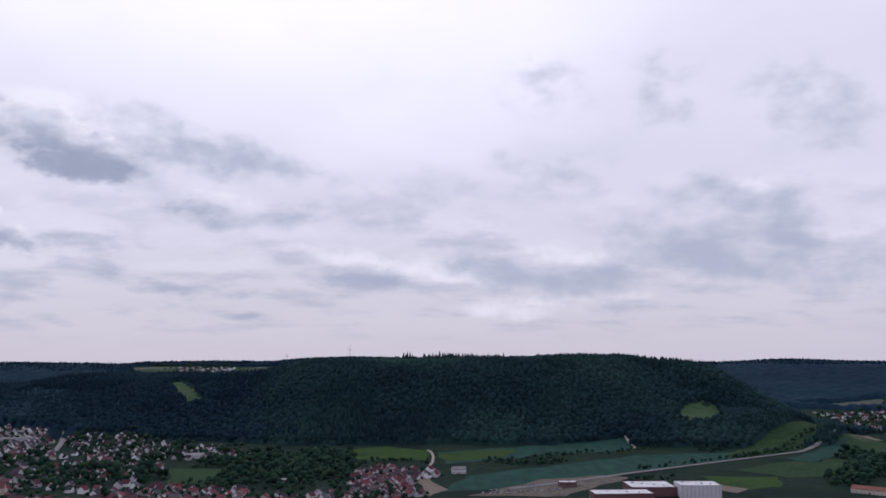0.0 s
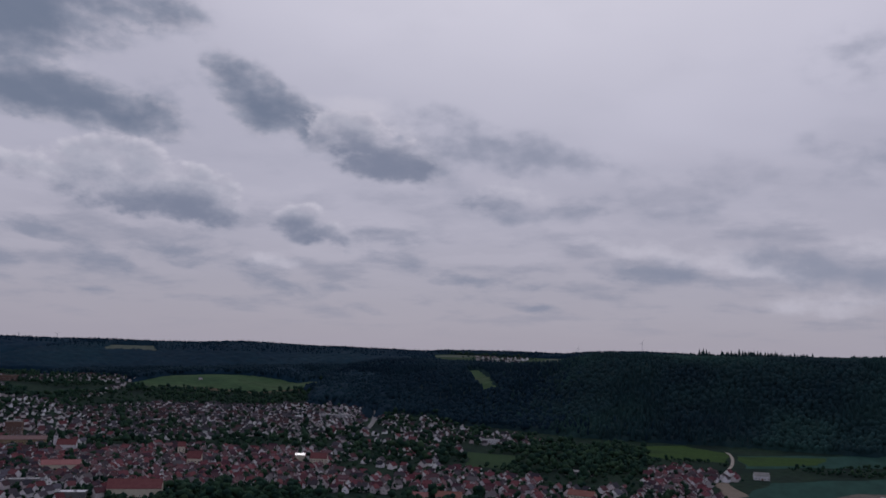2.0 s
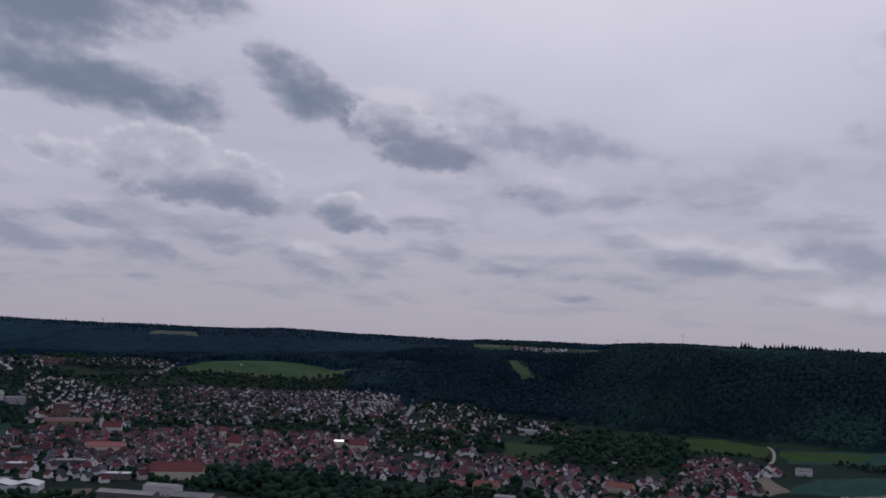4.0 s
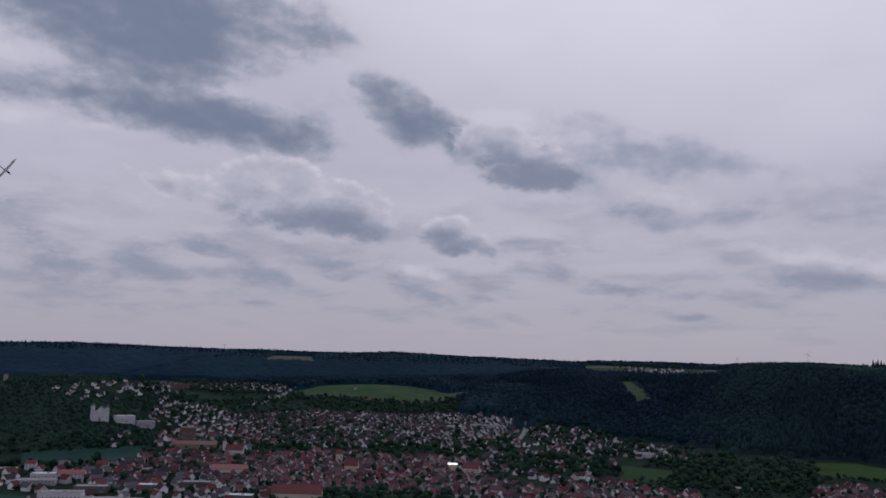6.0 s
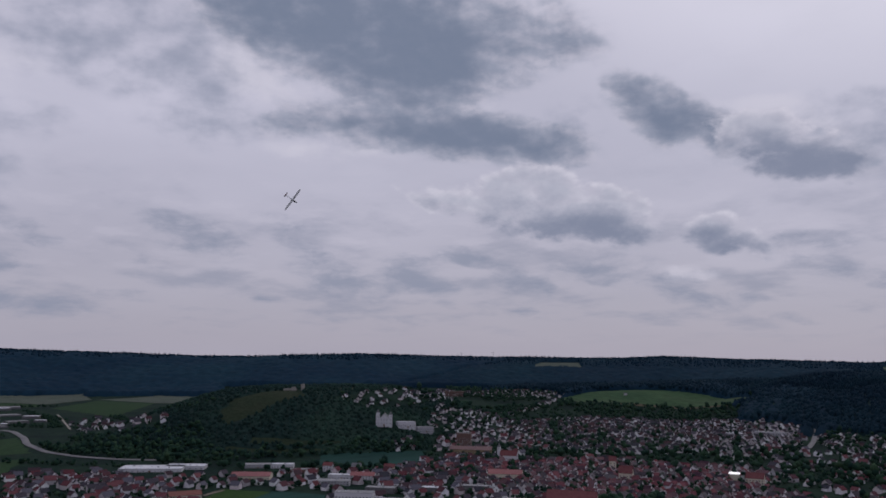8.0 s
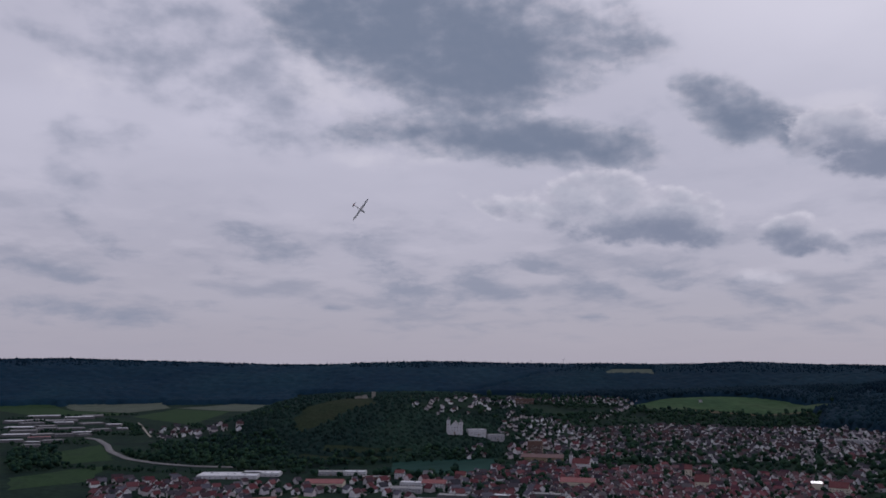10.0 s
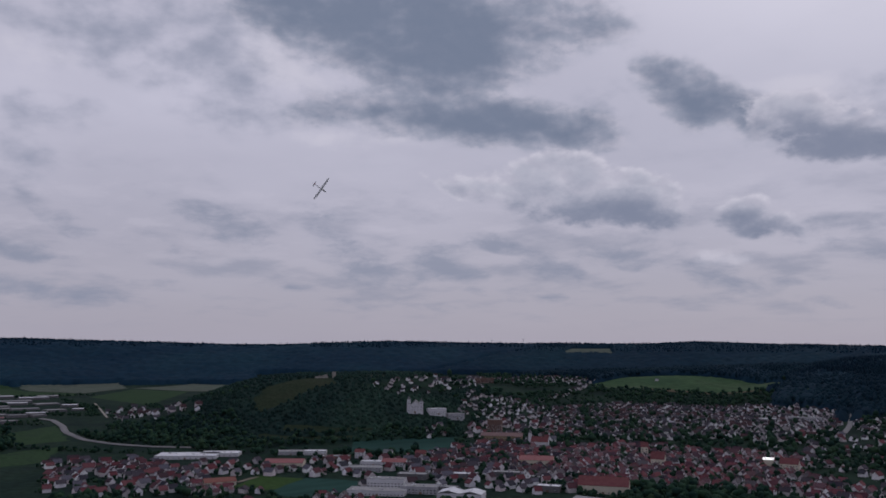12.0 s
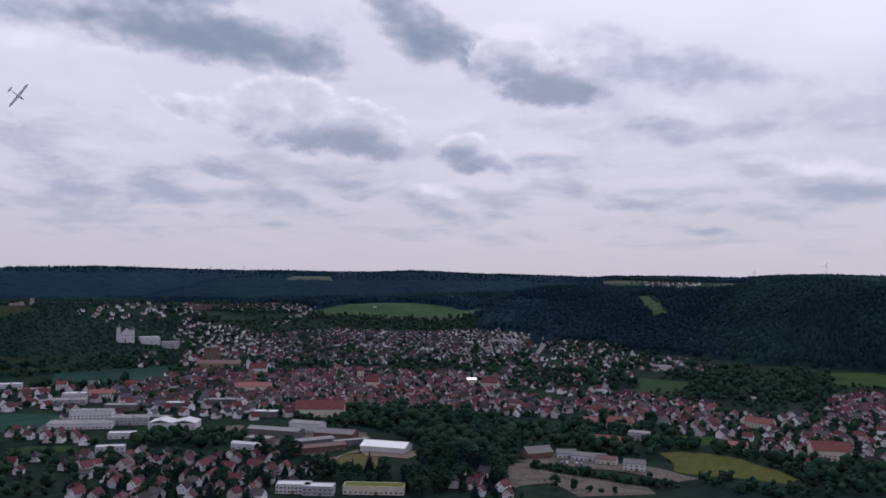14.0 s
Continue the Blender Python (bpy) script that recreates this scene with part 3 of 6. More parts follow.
def inside(poly, x, y):
    x, y = np.asarray(x, float), np.asarray(y, float)
    hit = np.zeros(x.shape, bool)
    for (ax, ay), (bx, by) in zip(poly, poly[1:] + poly[:1]):
        if ay == by: continue
        hit ^= ((ay > y) != (by > y)) & (x < (bx - ax) * (y - ay) / (by - ay) + ax)
    return hit


def mesh_from(name, verts, faces, mats, smooth=False, index=None):
    """One mesh out of arrays of equal-sized faces."""
    verts, faces = np.asarray(verts, np.float32), np.asarray(faces, np.int32)
    me = bpy.data.meshes.new(name)
    me.vertices.add(len(verts))
    me.vertices.foreach_set("co", verts.ravel())
    n, k = faces.shape
    me.loops.add(n * k)
    me.loops.foreach_set("vertex_index", faces.ravel())
    me.polygons.add(n)
    me.polygons.foreach_set("loop_start", np.arange(0, n * k, k, dtype=np.int32))
    for m in mats: me.materials.append(m)
    if index is not None: me.polygons.foreach_set("material_index", np.asarray(index, np.int32))
    me.polygons.foreach_set("use_smooth", np.full(n, smooth))
    me.update(calc_edges=True)
    me.validate()
    return me


def part(name, bm, mat, parent=None, label="", smooth=False):
    """Links a bmesh as one mesh object under a thing or a part."""
    me = bpy.data.meshes.new(name)
    for f in bm.faces: f.smooth = smooth
    bm.to_mesh(me)
    bm.free()
    for m in (mat if isinstance(mat, (list, tuple)) else (mat,)): me.materials.append(m)
    ob = new(name, me)
    ob.parent = parent
    return tagged(ob, label)


def box(bm, x0, x1, y0, y1, z0, z1, slot=0, bevel=0.0):
    vs = [bm.verts.new((x, y, z)) for z in (z0, z1) for x, y in ((x0, y0), (x1, y0), (x1, y1), (x0, y1))]
    faces = [bm.faces.new([vs[i] for i in q]) for q in ((3, 2, 1, 0), (4, 5, 6, 7), (0, 1, 5, 4), (1, 2, 6, 5), (2, 3, 7, 6), (3, 0, 4, 7))]
    for f in faces: f.material_index = slot
    if bevel:
        bmesh.ops.bevel(bm, geom=list({e for f in faces for e in f.edges}), offset=bevel, segments=2, profile=0.5, affect="EDGES")
    return faces


nx, ny = len(GX), len(GY)
gx, gy = np.meshgrid(GX, GY)
gv = np.stack([gx, gy, GRID], -1).reshape(-1, 3)
ii, jj = np.meshgrid(np.arange(nx - 1), np.arange(ny - 1))
a = (jj * nx + ii).ravel()
gf = np.stack([a, a + 1, a + nx + 1, a + nx], 1)
tagged(new("ground", mesh_from("ground", gv, gf, [M_GROUND], True)), "rolling valley ground of grass and scrub", "ground", kind="structure")

FIELDS, ROADS, BLOCKS = [], [], []


def sheet(name, poly, mat, lift, step=12.0, fray=3.0):
    """A patch lying on the ground inside a polygon, with an uneven edge."""
    xs, ys = [p[0] for p in poly], [p[1] for p in poly]
    step = max(3.0, min(step, (max(xs) - min(xs)) / 9, (max(ys) - min(ys)) / 9))
    bm = bmesh.new()
    bm.faces.new([bm.verts.new((x, y, 0)) for x, y in poly])
    for axis, lo, hi in ((0, min(xs), max(xs)), (1, min(ys), max(ys))):
        for c in np.arange(lo + step / 2, hi, step):
            co, no = [0, 0, 0], [0, 0, 0]
            co[axis], no[axis] = c, 1
            bmesh.ops.bisect_plane(bm, geom=bm.verts[:] + bm.edges[:] + bm.faces[:], plane_co=co, plane_no=no)
    for v in bm.verts:
        x, y = v.co.x, v.co.y
        if v.is_boundary:
            x += fray * math.sin(y / 17 + x / 29)
            y += fray * math.sin(x / 13 - y / 31)
        v.co = (x, y, float(ground_z(x, y)) + lift)
    bmesh.ops.recalc_face_normals(bm, faces=bm.faces[:])
    for f in bm.faces:
        if f.normal.z < 0: f.normal_flip()
    return part(name, bm, mat, smooth=True)


def field(kind, poly, label):
    FIELDS.append(poly)
    flat_land = max(float(ground_z(x, y)) for x, y in poly) < 3
    lift = 0.1 + 0.008 * len(FIELDS) if flat_land else 0.35 + 0.012 * len(FIELDS)
    tagged(sheet({"yard": "yard", "sand": "bare_ground"}.get(kind, "field"), poly, M_FIELD[kind], lift), label, "yard" if kind == "yard" else "field", kind="structure")


def dense(points, step):
    out = []
    for (ax, ay), (bx, by) in zip(points[:-1], points[1:]):
        n = max(1, int(math.hypot(bx - ax, by - ay) / step))
        out += [(ax + (bx - ax) * k / n, ay + (by - ay) * k / n) for k in range(n)]
    out.append(points[-1])
    arr = np.array(out, float)
    for _ in range(6):
        arr[1:-1] = (arr[:-2] + 2 * arr[1:-1] + arr[2:]) / 4
    return arr


def road(width, points, kind):
    line = dense(points, 8.0)
    ROADS.append((line, width))
    d = np.gradient(line, axis=0)
    d /= np.linalg.norm(d, axis=1)[:, None]
    side = np.stack([-d[:, 1], d[:, 0]], 1)
    rows = []
    for off, drop in ((-width / 2 - 0.6, -0.6), (-width / 2, 0.0), (0, 0.08), (width / 2, 0.0), (width / 2 + 0.6, -0.6)):
        p = line + side * off
        rows.append(np.c_[p, ground_z(p[:, 0], p[:, 1]) + 1.35 + drop])
    n = len(line)
    verts = np.concatenate(rows)
    faces = [(r * n + i, r * n + i + 1, (r + 1) * n + i + 1, (r + 1) * n + i) for r in range(4) for i in range(n - 1)]
    faces = [f[::-1] for f in faces]
    tagged(new("road", mesh_from("road", verts, faces, [M_ROAD[kind]], True)),
           "grey asphalt country road between fields" if kind == "asphalt" else "pale gravel track between fields", "road", kind="structure")


def free(x, y, margin=4.0):
    """True where no field, road or large building stands."""
    x, y = np.atleast_1d(np.asarray(x, float)), np.atleast_1d(np.asarray(y, float))
    ok = np.ones(x.shape, bool)
    for p in FIELDS: ok &= ~inside(p, x, y)
    for line, w in ROADS:
        for px, py in line: ok &= np.hypot(px - x, py - y) > w / 2 + margin
    for bx, by, r in BLOCKS: ok &= np.hypot(bx - x, by - y) > r + margin
    return ok


# ---- houses ----
def place(ob, x, y, yaw, sink=0.3, reach=6.0, level=False):
    zs = [float(ground_z(x + u, y + v)) for u in (-reach, reach) for v in (-reach, reach)]
    ob.matrix_world = pose(x, y, (sum(zs) / 4 if level else min(zs)) - sink + 0.3, 0, 0, yaw)
    return ob


def gable_wall(w, d, h, rise):
    bm = bmesh.new()
    pts = [(-d / 2, -1.5), (d / 2, -1.5), (d / 2, h), (0, h + rise), (-d / 2, h)]
    a = [bm.verts.new((-w / 2, y, z)) for y, z in pts]
    b = [bm.verts.new((w / 2, y, z)) for y, z in pts]
    bm.faces.new(a[::-1])
    bm.faces.new(b)
    for i in range(5): bm.faces.new([a[i], a[(i + 1) % 5], b[(i + 1) % 5], b[i]])
    bmesh.ops.recalc_face_normals(bm, faces=bm.faces[:])
    return bm


def gable_roof(w, d, h, rise, out=0.6, thick=0.28, hip=0.0):
    """Two tiled slopes with thickness, overhang and a ridge cap; hip cuts the ends back at the ridge."""
    bm = bmesh.new()
    k = rise / (d / 2)
    for s in (-1, 1):
        low, high = (s * (d / 2 + out), h - k * out + 0.05), (0, h + rise + 0.05)
        x0, x1 = w / 2 + out, w / 2 + out - hip
        v = [bm.verts.new(p) for p in ((-x0, low[0], low[1]), (x0, low[0], low[1]), (x1, high[0], high[1]), (-x1, high[0], high[1]))]
        u = [bm.verts.new((q.co.x, q.co.y, q.co.z + thick)) for q in v]
        bm.faces.new(v)
        bm.faces.new(u)
        for i in range(4): bm.faces.new([v[i], v[(i + 1) % 4], u[(i + 1) % 4], u[i]])
    if hip:
        for s in (-1, 1):
            x0, x1 = s * (w / 2 + out), s * (w / 2 + out - hip)
            z0 = h - k * out + 0.05 + thick
            q = [bm.verts.new(p) for p in ((x0, -d / 2 - out, z0), (x0, d / 2 + out, z0), (x1, 0, h + rise + 0.05 + thick))]
            bm.faces.new(q)
    box(bm, -w / 2 - out + hip, w / 2 + out - hip, -0.16, 0.16, h + rise + 0.2, h + rise + 0.2 + thick)
    bmesh.ops.recalc_face_normals(bm, faces=bm.faces[:])
    return bm


def chimney_mesh(x, y, z0, z1):
    bm = bmesh.new()
    box(bm, x - 0.35, x + 0.35, y - 0.3, y + 0.3, z0, z1)
    box(bm, x - 0.45, x + 0.45, y - 0.4, y + 0.4, z1, z1 + 0.15)
    return bm


def window_mesh(w=1.15, h=1.4):
    """A casement: frame proud of the wall, pane set back in it, and a sill."""
    bm = bmesh.new()
    t = 0.09
    box(bm, -w / 2, w / 2, -0.05, 0.02, -h / 2, h / 2, 0)
    box(bm, -w / 2 + t, w / 2 - t, -0.056, 0.01, -h / 2 + t, h / 2 - t, 1)
    box(bm, -w / 2 - 0.1, w / 2 + 0.1, -0.18, 0.0, -h / 2 - 0.08, -h / 2, 0)
    me = bpy.data.meshes.new("window")
    bm.to_mesh(me)
    bm.free()
    me.materials.append(M_FRAME)
    me.materials.append(M_PANE)
    return me


WINDOW, WIDE_WINDOW = window_mesh(), window_mesh(1.9, 1.4)


def add_window(parent, x, y, z, yaw, mesh=None):
    ob = new("window", mesh or WINDOW)
    ob.parent = parent
    ob.matrix_local = pose(x, y, z, 0, 0, yaw)
    return ob


def house_proto(w, d, h, rise, tone, windows, hip=0.0, annex=0):
    """A gabled house: walls, roof, chimney, door and windows. The long side looks along -y."""
    root = new("town_house" if h > 6 else "house")
    bm = gable_wall(w, d, h, rise if not hip else rise * 0.02)
    if annex:
        box(bm, w / 2 - 4.5, w / 2 - 0.5, -d / 2 - 3.2, -d / 2 + 0.2, -1.5, 2.7)
    part("wall", bm, M_WALL["object"], root)
    part("roof", gable_roof(w, d, h, rise, hip=hip), M_ROOF[tone]["object"], root)
    if annex:
        bm = bmesh.new()
        box(bm, w / 2 - 4.8, w / 2 - 0.2, -d / 2 - 3.5, -d / 2 - 0.02, 2.7, 2.95)
        part("porch_roof", bm, M_ROOF[tone]["object"], root)
    if windows > 0:
        part("chimney", chimney_mesh(w * 0.18, d * 0.12, h + rise * 0.4, h + rise + 1.1), M_BRICK, root)
    floors = [1.6] if h < 4 else [1.6, 4.3] if h < 7.5 else [1.6, 4.3, 7.0]
    if windows >= 2:
        bm = bmesh.new()
        box(bm, -0.55, 0.55, -d / 2 - 0.06, -d / 2 + 0.05, -0.1, 2.05)
        part("door", bm, M_DOOR, root)
        n = 3 if w > 10 else 2
        for z in floors:
            for k in range(n):
                x = (k - (n - 1) / 2) * w / n
                if not (z < 2 and abs(x) < 1) and not (annex and z < 2 and x > 1): add_window(root, x, -d / 2 - 0.02, z, 0)
                if windows >= 3: add_window(root, x, d / 2 + 0.02, z, 180)
        for s in (-1, 1):
            add_window(root, s * (w / 2 + 0.02), -d * 0.2, floors[-1], 90 * s)
            if not hip: add_window(root, s * (w / 2 + 0.02), 0, h + rise * 0.35, 90 * s)
    elif windows == 1:
        for s in (-1, 1): add_window(root, s * (w / 2 + 0.02), 0, floors[-1], 90 * s, WIDE_WINDOW)
        add_window(root, -w * 0.2, -d / 2 - 0.02, floors[-1], 0, WIDE_WINDOW)
        add_window(root, w * 0.2, -d / 2 - 0.02, floors[-1], 0, WIDE_WINDOW)
    return root


SHAPES = [(10.5, 8.5, 5.2, 3.8, 0, 0), (12.0, 9.5, 5.6, 4.4, 0, 1), (9.0, 8.0, 4.6, 3.6, 0, 0), (14.0, 9.0, 5.8, 4.2, 0, 0), (11.0, 10.0, 5.4, 3.4, 3.4, 0)]
TOWN_SHAPES = [(11.0, 8.5, 6.4, 4.6, 0, 0), (13.0, 9.0, 6.8, 5.0, 0, 0), (9.5, 8.0, 6.2, 4.6, 0, 0), (15.0, 9.5, 7.4, 5.2, 0, 0), (11.5, 9.0, 7.0, 4.0, 3.6, 0)]
HOUSE_WORDS = {
    "red": "gabled house with red tiled roof",
    "mixed": "gabled house with weathered tiled roof",
    "white": "white gabled house with dull roof",
}
PROTOS, FAR = {}, {}
LIMIT = {"town": 215, "house": 235}
rng = random.Random(7)


def house_at(tone, town, windows, x, y, yaw, words, group):
    key = (tone, town, windows, rng.randrange(5))
    if key not in PROTOS:
        w, d, h, rise, hip, annex = (TOWN_SHAPES if town else SHAPES)[key[3]]
        PROTOS[key] = house_proto(w, d, h, rise, tone, windows, hip, annex)
        ob = PROTOS[key]
    else:
        ob = copy_thing(PROTOS[key], Matrix.Identity(4))
    tagged(ob, words, "town house" if town else "house", group)
    ob.matrix_basis = Matrix.Identity(4)
    place(ob, x, y, yaw)
    ob.matrix_world = ob.matrix_world @ Matrix.Scale(rng.uniform(0.8, 0.93), 4)
    return ob


def district(name, poly, roof="red", step=20.0, gap=16.0, keep=0.8, lean=None, on_fields=False):
    """Fills a quarter with rows of houses along its streets; the quarters far off, and what is past the limits, are joined later."""
    DISTRICTS.append(poly)
    step, gap = step * 0.88, gap * 0.9
    cx, cy = sum(p[0] for p in poly) / len(poly), sum(p[1] for p in poly) / len(poly)
    lean = rng.uniform(-25, 25) if lean is None else lean
    ca, sa = math.cos(radians(lean)), math.sin(radians(lean))
    reach = max(math.hypot(p[0] - cx, p[1] - cy) for p in poly)
    town = name == "old town"
    kind = "town" if town else "house" if name in ("mill quarter", "south suburb", "south terrace", "west gardens", "south end", "yard end", "riverside") else ""
    tries, v, row = [], -reach, 0
    while v < reach:
        u = -reach + rng.uniform(0, step)
        while u < reach:
            x = cx + u * ca - v * sa + rng.uniform(-2.0, 2.0) + 6 * math.sin(v / 60 + u / 90)
            y = cy + u * sa + v * ca + rng.uniform(-2.0, 2.0) + 8 * math.sin(u / 75)
            if rng.random() < keep: tries.append((x, y))
            u += step * rng.uniform(0.85, 1.25)
        row += 1
        v += gap * (1.0 if row % 2 else 1.45)
    xs, ys = np.array([t[0] for t in tries]), np.array([t[1] for t in tries])
    good = inside(poly, xs, ys) & (on_fields | free(xs, ys, 7.0))
    for (x, y), fine_spot in zip(tries, good):
        if not fine_spot or crowded(x, y, 0.62 * gap): continue
        yaw = lean + rng.choice((0, 180, 90, 270, 90, 270, 90)) + rng.uniform(-16, 16)
        if not kind or LIMIT[kind] == 0:
            FAR.setdefault(roof, []).append((x, y, yaw, 0.76 if name in SMALL_QUARTERS else 1.0))
        else:
            LIMIT[kind] -= 1
            house_at(roof, town, 1 if town else 2, x, y, yaw, HOUSE_WORDS[roof] + " in the " + name, "houses of the " + name)
        SPOTS.append((x, y))
        SPOT_GRID.setdefault((int(x // 20), int(y // 20)), []).append((x, y))


SPOT_GRID = {}


def crowded(x, y, r):
    """True where a house stands within r metres."""
    i, j = int(x // 20), int(y // 20)
    return any(math.hypot(x - a, y - b) < r for u in (-1, 0, 1) for v in (-1, 0, 1) for a, b in SPOT_GRID.get((i + u, j + v), ()))


DISTRICTS, SPOTS, WOOD_SPOTS = [], [], []
SMALL_QUARTERS = ('hillside quarter', 'upper quarter')


def wood(poly, name="grove", step=10.0, on_fields=False):
    xs, ys = [p[0] for p in poly], [p[1] for p in poly]
    x, y = np.meshgrid(np.arange(min(xs), max(xs), step), np.arange(min(ys), max(ys), step))
    x, y = x.ravel(), y.ravel()
    x, y = x + np.random.uniform(-.48, .48, len(x)) * step, y + np.random.uniform(-.48, .48, len(x)) * step
    ok = inside(poly, x, y) & (on_fields | free(x, y, 2.0))
    for px, py in zip(x[ok], y[ok]): WOOD_SPOTS.append((float(px), float(py), rng.uniform(0.6, 1.3) if name == "garden" else rng.uniform(0.75, 1.25) ** 2 * 1.1, name))


def belt(points, width=12.0, step=9.0):
    line = dense(points, step)
    for x, y in line:
        for _ in range(max(1, int(width / 8))):
            WOOD_SPOTS.append((x + rng.uniform(-.5, .5) * width, y + rng.uniform(-.5, .5) * width, rng.uniform(0.5, 1.0), "belt"))


# ---- large buildings ----
def hall(name, label, x, y, yaw, w, d, h, wall="white", roof="membrane", shape="flat", rise=3.0, floors=1, win=4.0, units=0, category="building", mast=0):
    """A hall, block or church nave: walls, roof, doors, windows floor by floor, roof units."""
    BLOCKS.append((x, y, 0.5 * math.hypot(w, d) * 0.9))
    root = tagged(new(name), label, category)
    if shape == "gable":
        part("wall", gable_wall(w, d, h, rise), M_PLAIN[wall], root)
        part("roof", gable_roof(w, d, h, rise, 0.5, 0.3), M_PLAIN[roof], root)
    elif shape == "twin":
        bm = bmesh.new()
        box(bm, -w / 2, w / 2, -d / 2, d / 2, -1.5, h)
        part("wall", bm, M_PLAIN[wall], root)
        for s in (-1, 1):
            bm = gable_roof(d, w / 2 - 0.6, h, rise, 0.25, 0.3)
            bmesh.ops.rotate(bm, verts=bm.verts[:], cent=(0, 0, 0), matrix=Matrix.Rotation(radians(90), 3, "Z"))
            bmesh.ops.translate(bm, verts=bm.verts[:], vec=(s * w / 4, 0, 0))
            part("roof", bm, M_PLAIN[roof], root)
    else:
        bm = bmesh.new()
        box(bm, -w / 2, w / 2, -d / 2, d / 2, -7.0, h)
        part("wall", bm, M_PLAIN[wall], root)
        bm = bmesh.new()
        box(bm, -w / 2 + 0.4, w / 2 - 0.4, -d / 2 + 0.4, d / 2 - 0.4, h + 0.004, h + 0.25)
        part("roof", bm, M_PLAIN[roof], root)
        bm = bmesh.new()
        for x0, x1, y0, y1 in ((-w / 2 - .1, w / 2 + .1, -d / 2 - .1, -d / 2 + .35), (-w / 2 - .1, w / 2 + .1, d / 2 - .35, d / 2 + .1),
                               (-w / 2 - .1, -w / 2 + .35, -d / 2 + .35, d / 2 - .35), (w / 2 - .35, w / 2 + .1, -d / 2 + .35, d / 2 - .35)):
            box(bm, x0, x1, y0, y1, h + 0.004, h + 0.65)
        part("parapet", bm, M_PLAIN["grey" if wall == "white" else wall], root)
        for k in range(units):
            bm = bmesh.new()
            s = 1.0 + 0.5 * (k % 3)
            box(bm, -s, s, -s * 0.7, s * 0.7, h + 0.25, h + 1.1 + 0.4 * (k % 2), bevel=0.08)
            ob = part("roof_unit", bm, M_PLAIN["grey" if k % 2 else "white"], root)
            ob.location = ((-0.4 + 0.8 * ((k * 0.618) % 1)) * w, (-0.3 + 0.6 * ((k * 0.382) % 1)) * d, 0)
    if win:
        for fl in range(floors):
            z = 1.7 + fl * 3.0
            n = max(1, int(w / win))
            for k in range(n):
                xx = (k - (n - 1) / 2) * w / n
                if not (fl == 0 and k == n // 2): add_window(root, xx, -d / 2 - 0.02, z, 0, WIDE_WINDOW)
            for s in (-1, 1):
                for k in range(max(1, int(d / (win * 1.5)))):
                    n2 = max(1, int(d / (win * 1.5)))
                    add_window(root, s * (w / 2 + 0.02), (k - (n2 - 1) / 2) * d / n2, z, 90 * s, WIDE_WINDOW)
        bm = bmesh.new()
        box(bm, -1.5, 1.5, -d / 2 - 0.08, -d / 2 + 0.05, -0.1, 2.6)
        ob = part("door", bm, M_DOOR, root)
        ob.location.x = (max(1, int(w / win)) // 2 - (max(1, int(w / win)) - 1) / 2) * w / max(1, int(w / win))
    place(root, x, y, yaw, reach=min(w, d) / 2, level=shape == "flat")
    return root


def clad_ribs(root, w, d, h, mat):
    """Upright cladding ribs along the front and right wall of a hall."""
    n = int(w / 5)
    for k in range(n):
        bm = bmesh.new()
        xx = (k + 0.5 - n / 2) * w / n
        box(bm, xx - 0.35, xx + 0.35, -d / 2 - 0.25, -d / 2 - 0.004, 0.0, h - 0.6)
        part("rib", bm, mat, root)


def church(x, y, yaw, w, d, h, tower_h, label, roof="tile", spire=8.0):
    BLOCKS.append((x, y, w * 0.6))
    root = tagged(new("church"), label, "church")
    part("nave_wall", gable_wall(w, d, h, d * 0.55), M_PLAIN["white"], root)
    part("nave_roof", gable_roof(w, d, h, d * 0.55, 0.4, 0.3), M_PLAIN[roof], root)
    s = 2.6
    bm = bmesh.new()
    box(bm, -w / 2 - 2 * s, -w / 2 - 0.01, -s, s, -1.5, tower_h)
    tower = part("tower", bm, M_PLAIN["white"], root)
    bm = bmesh.new()
    c = -w / 2 - s
    base = [bm.verts.new((c + a * (s + .3), b * (s + .3), tower_h + 0.004)) for a, b in ((-1, -1), (1, -1), (1, 1), (-1, 1))]
    mid = [bm.verts.new((c + a * s * .55, b * s * .55, tower_h + spire * 0.35)) for a, b in ((-1, -1), (1, -1), (1, 1), (-1, 1))]
    tip = bm.verts.new((c, 0, tower_h + spire))
    bm.faces.new(base[::-1])
    for i in range(4):
        bm.faces.new([base[i], base[(i + 1) % 4], mid[(i + 1) % 4], mid[i]])
        bm.faces.new([mid[i], mid[(i + 1) % 4], tip])
    part("spire", bm, M_PLAIN["slate"], root)
    for k in range(4):
        for sy in (-1, 1): add_window(root, (k - 1.5) * w / 4.5, sy * (d / 2 + 0.02), h * 0.55, 0 if sy < 0 else 180)
    for yaw2, px, py in ((0, c, -s - .02), (180, c, s + .02), (-90, c - s - .02, 0)): add_window(root, px, py, tower_h - 2.2, yaw2)
    return place(root, x, y, yaw, reach=5)


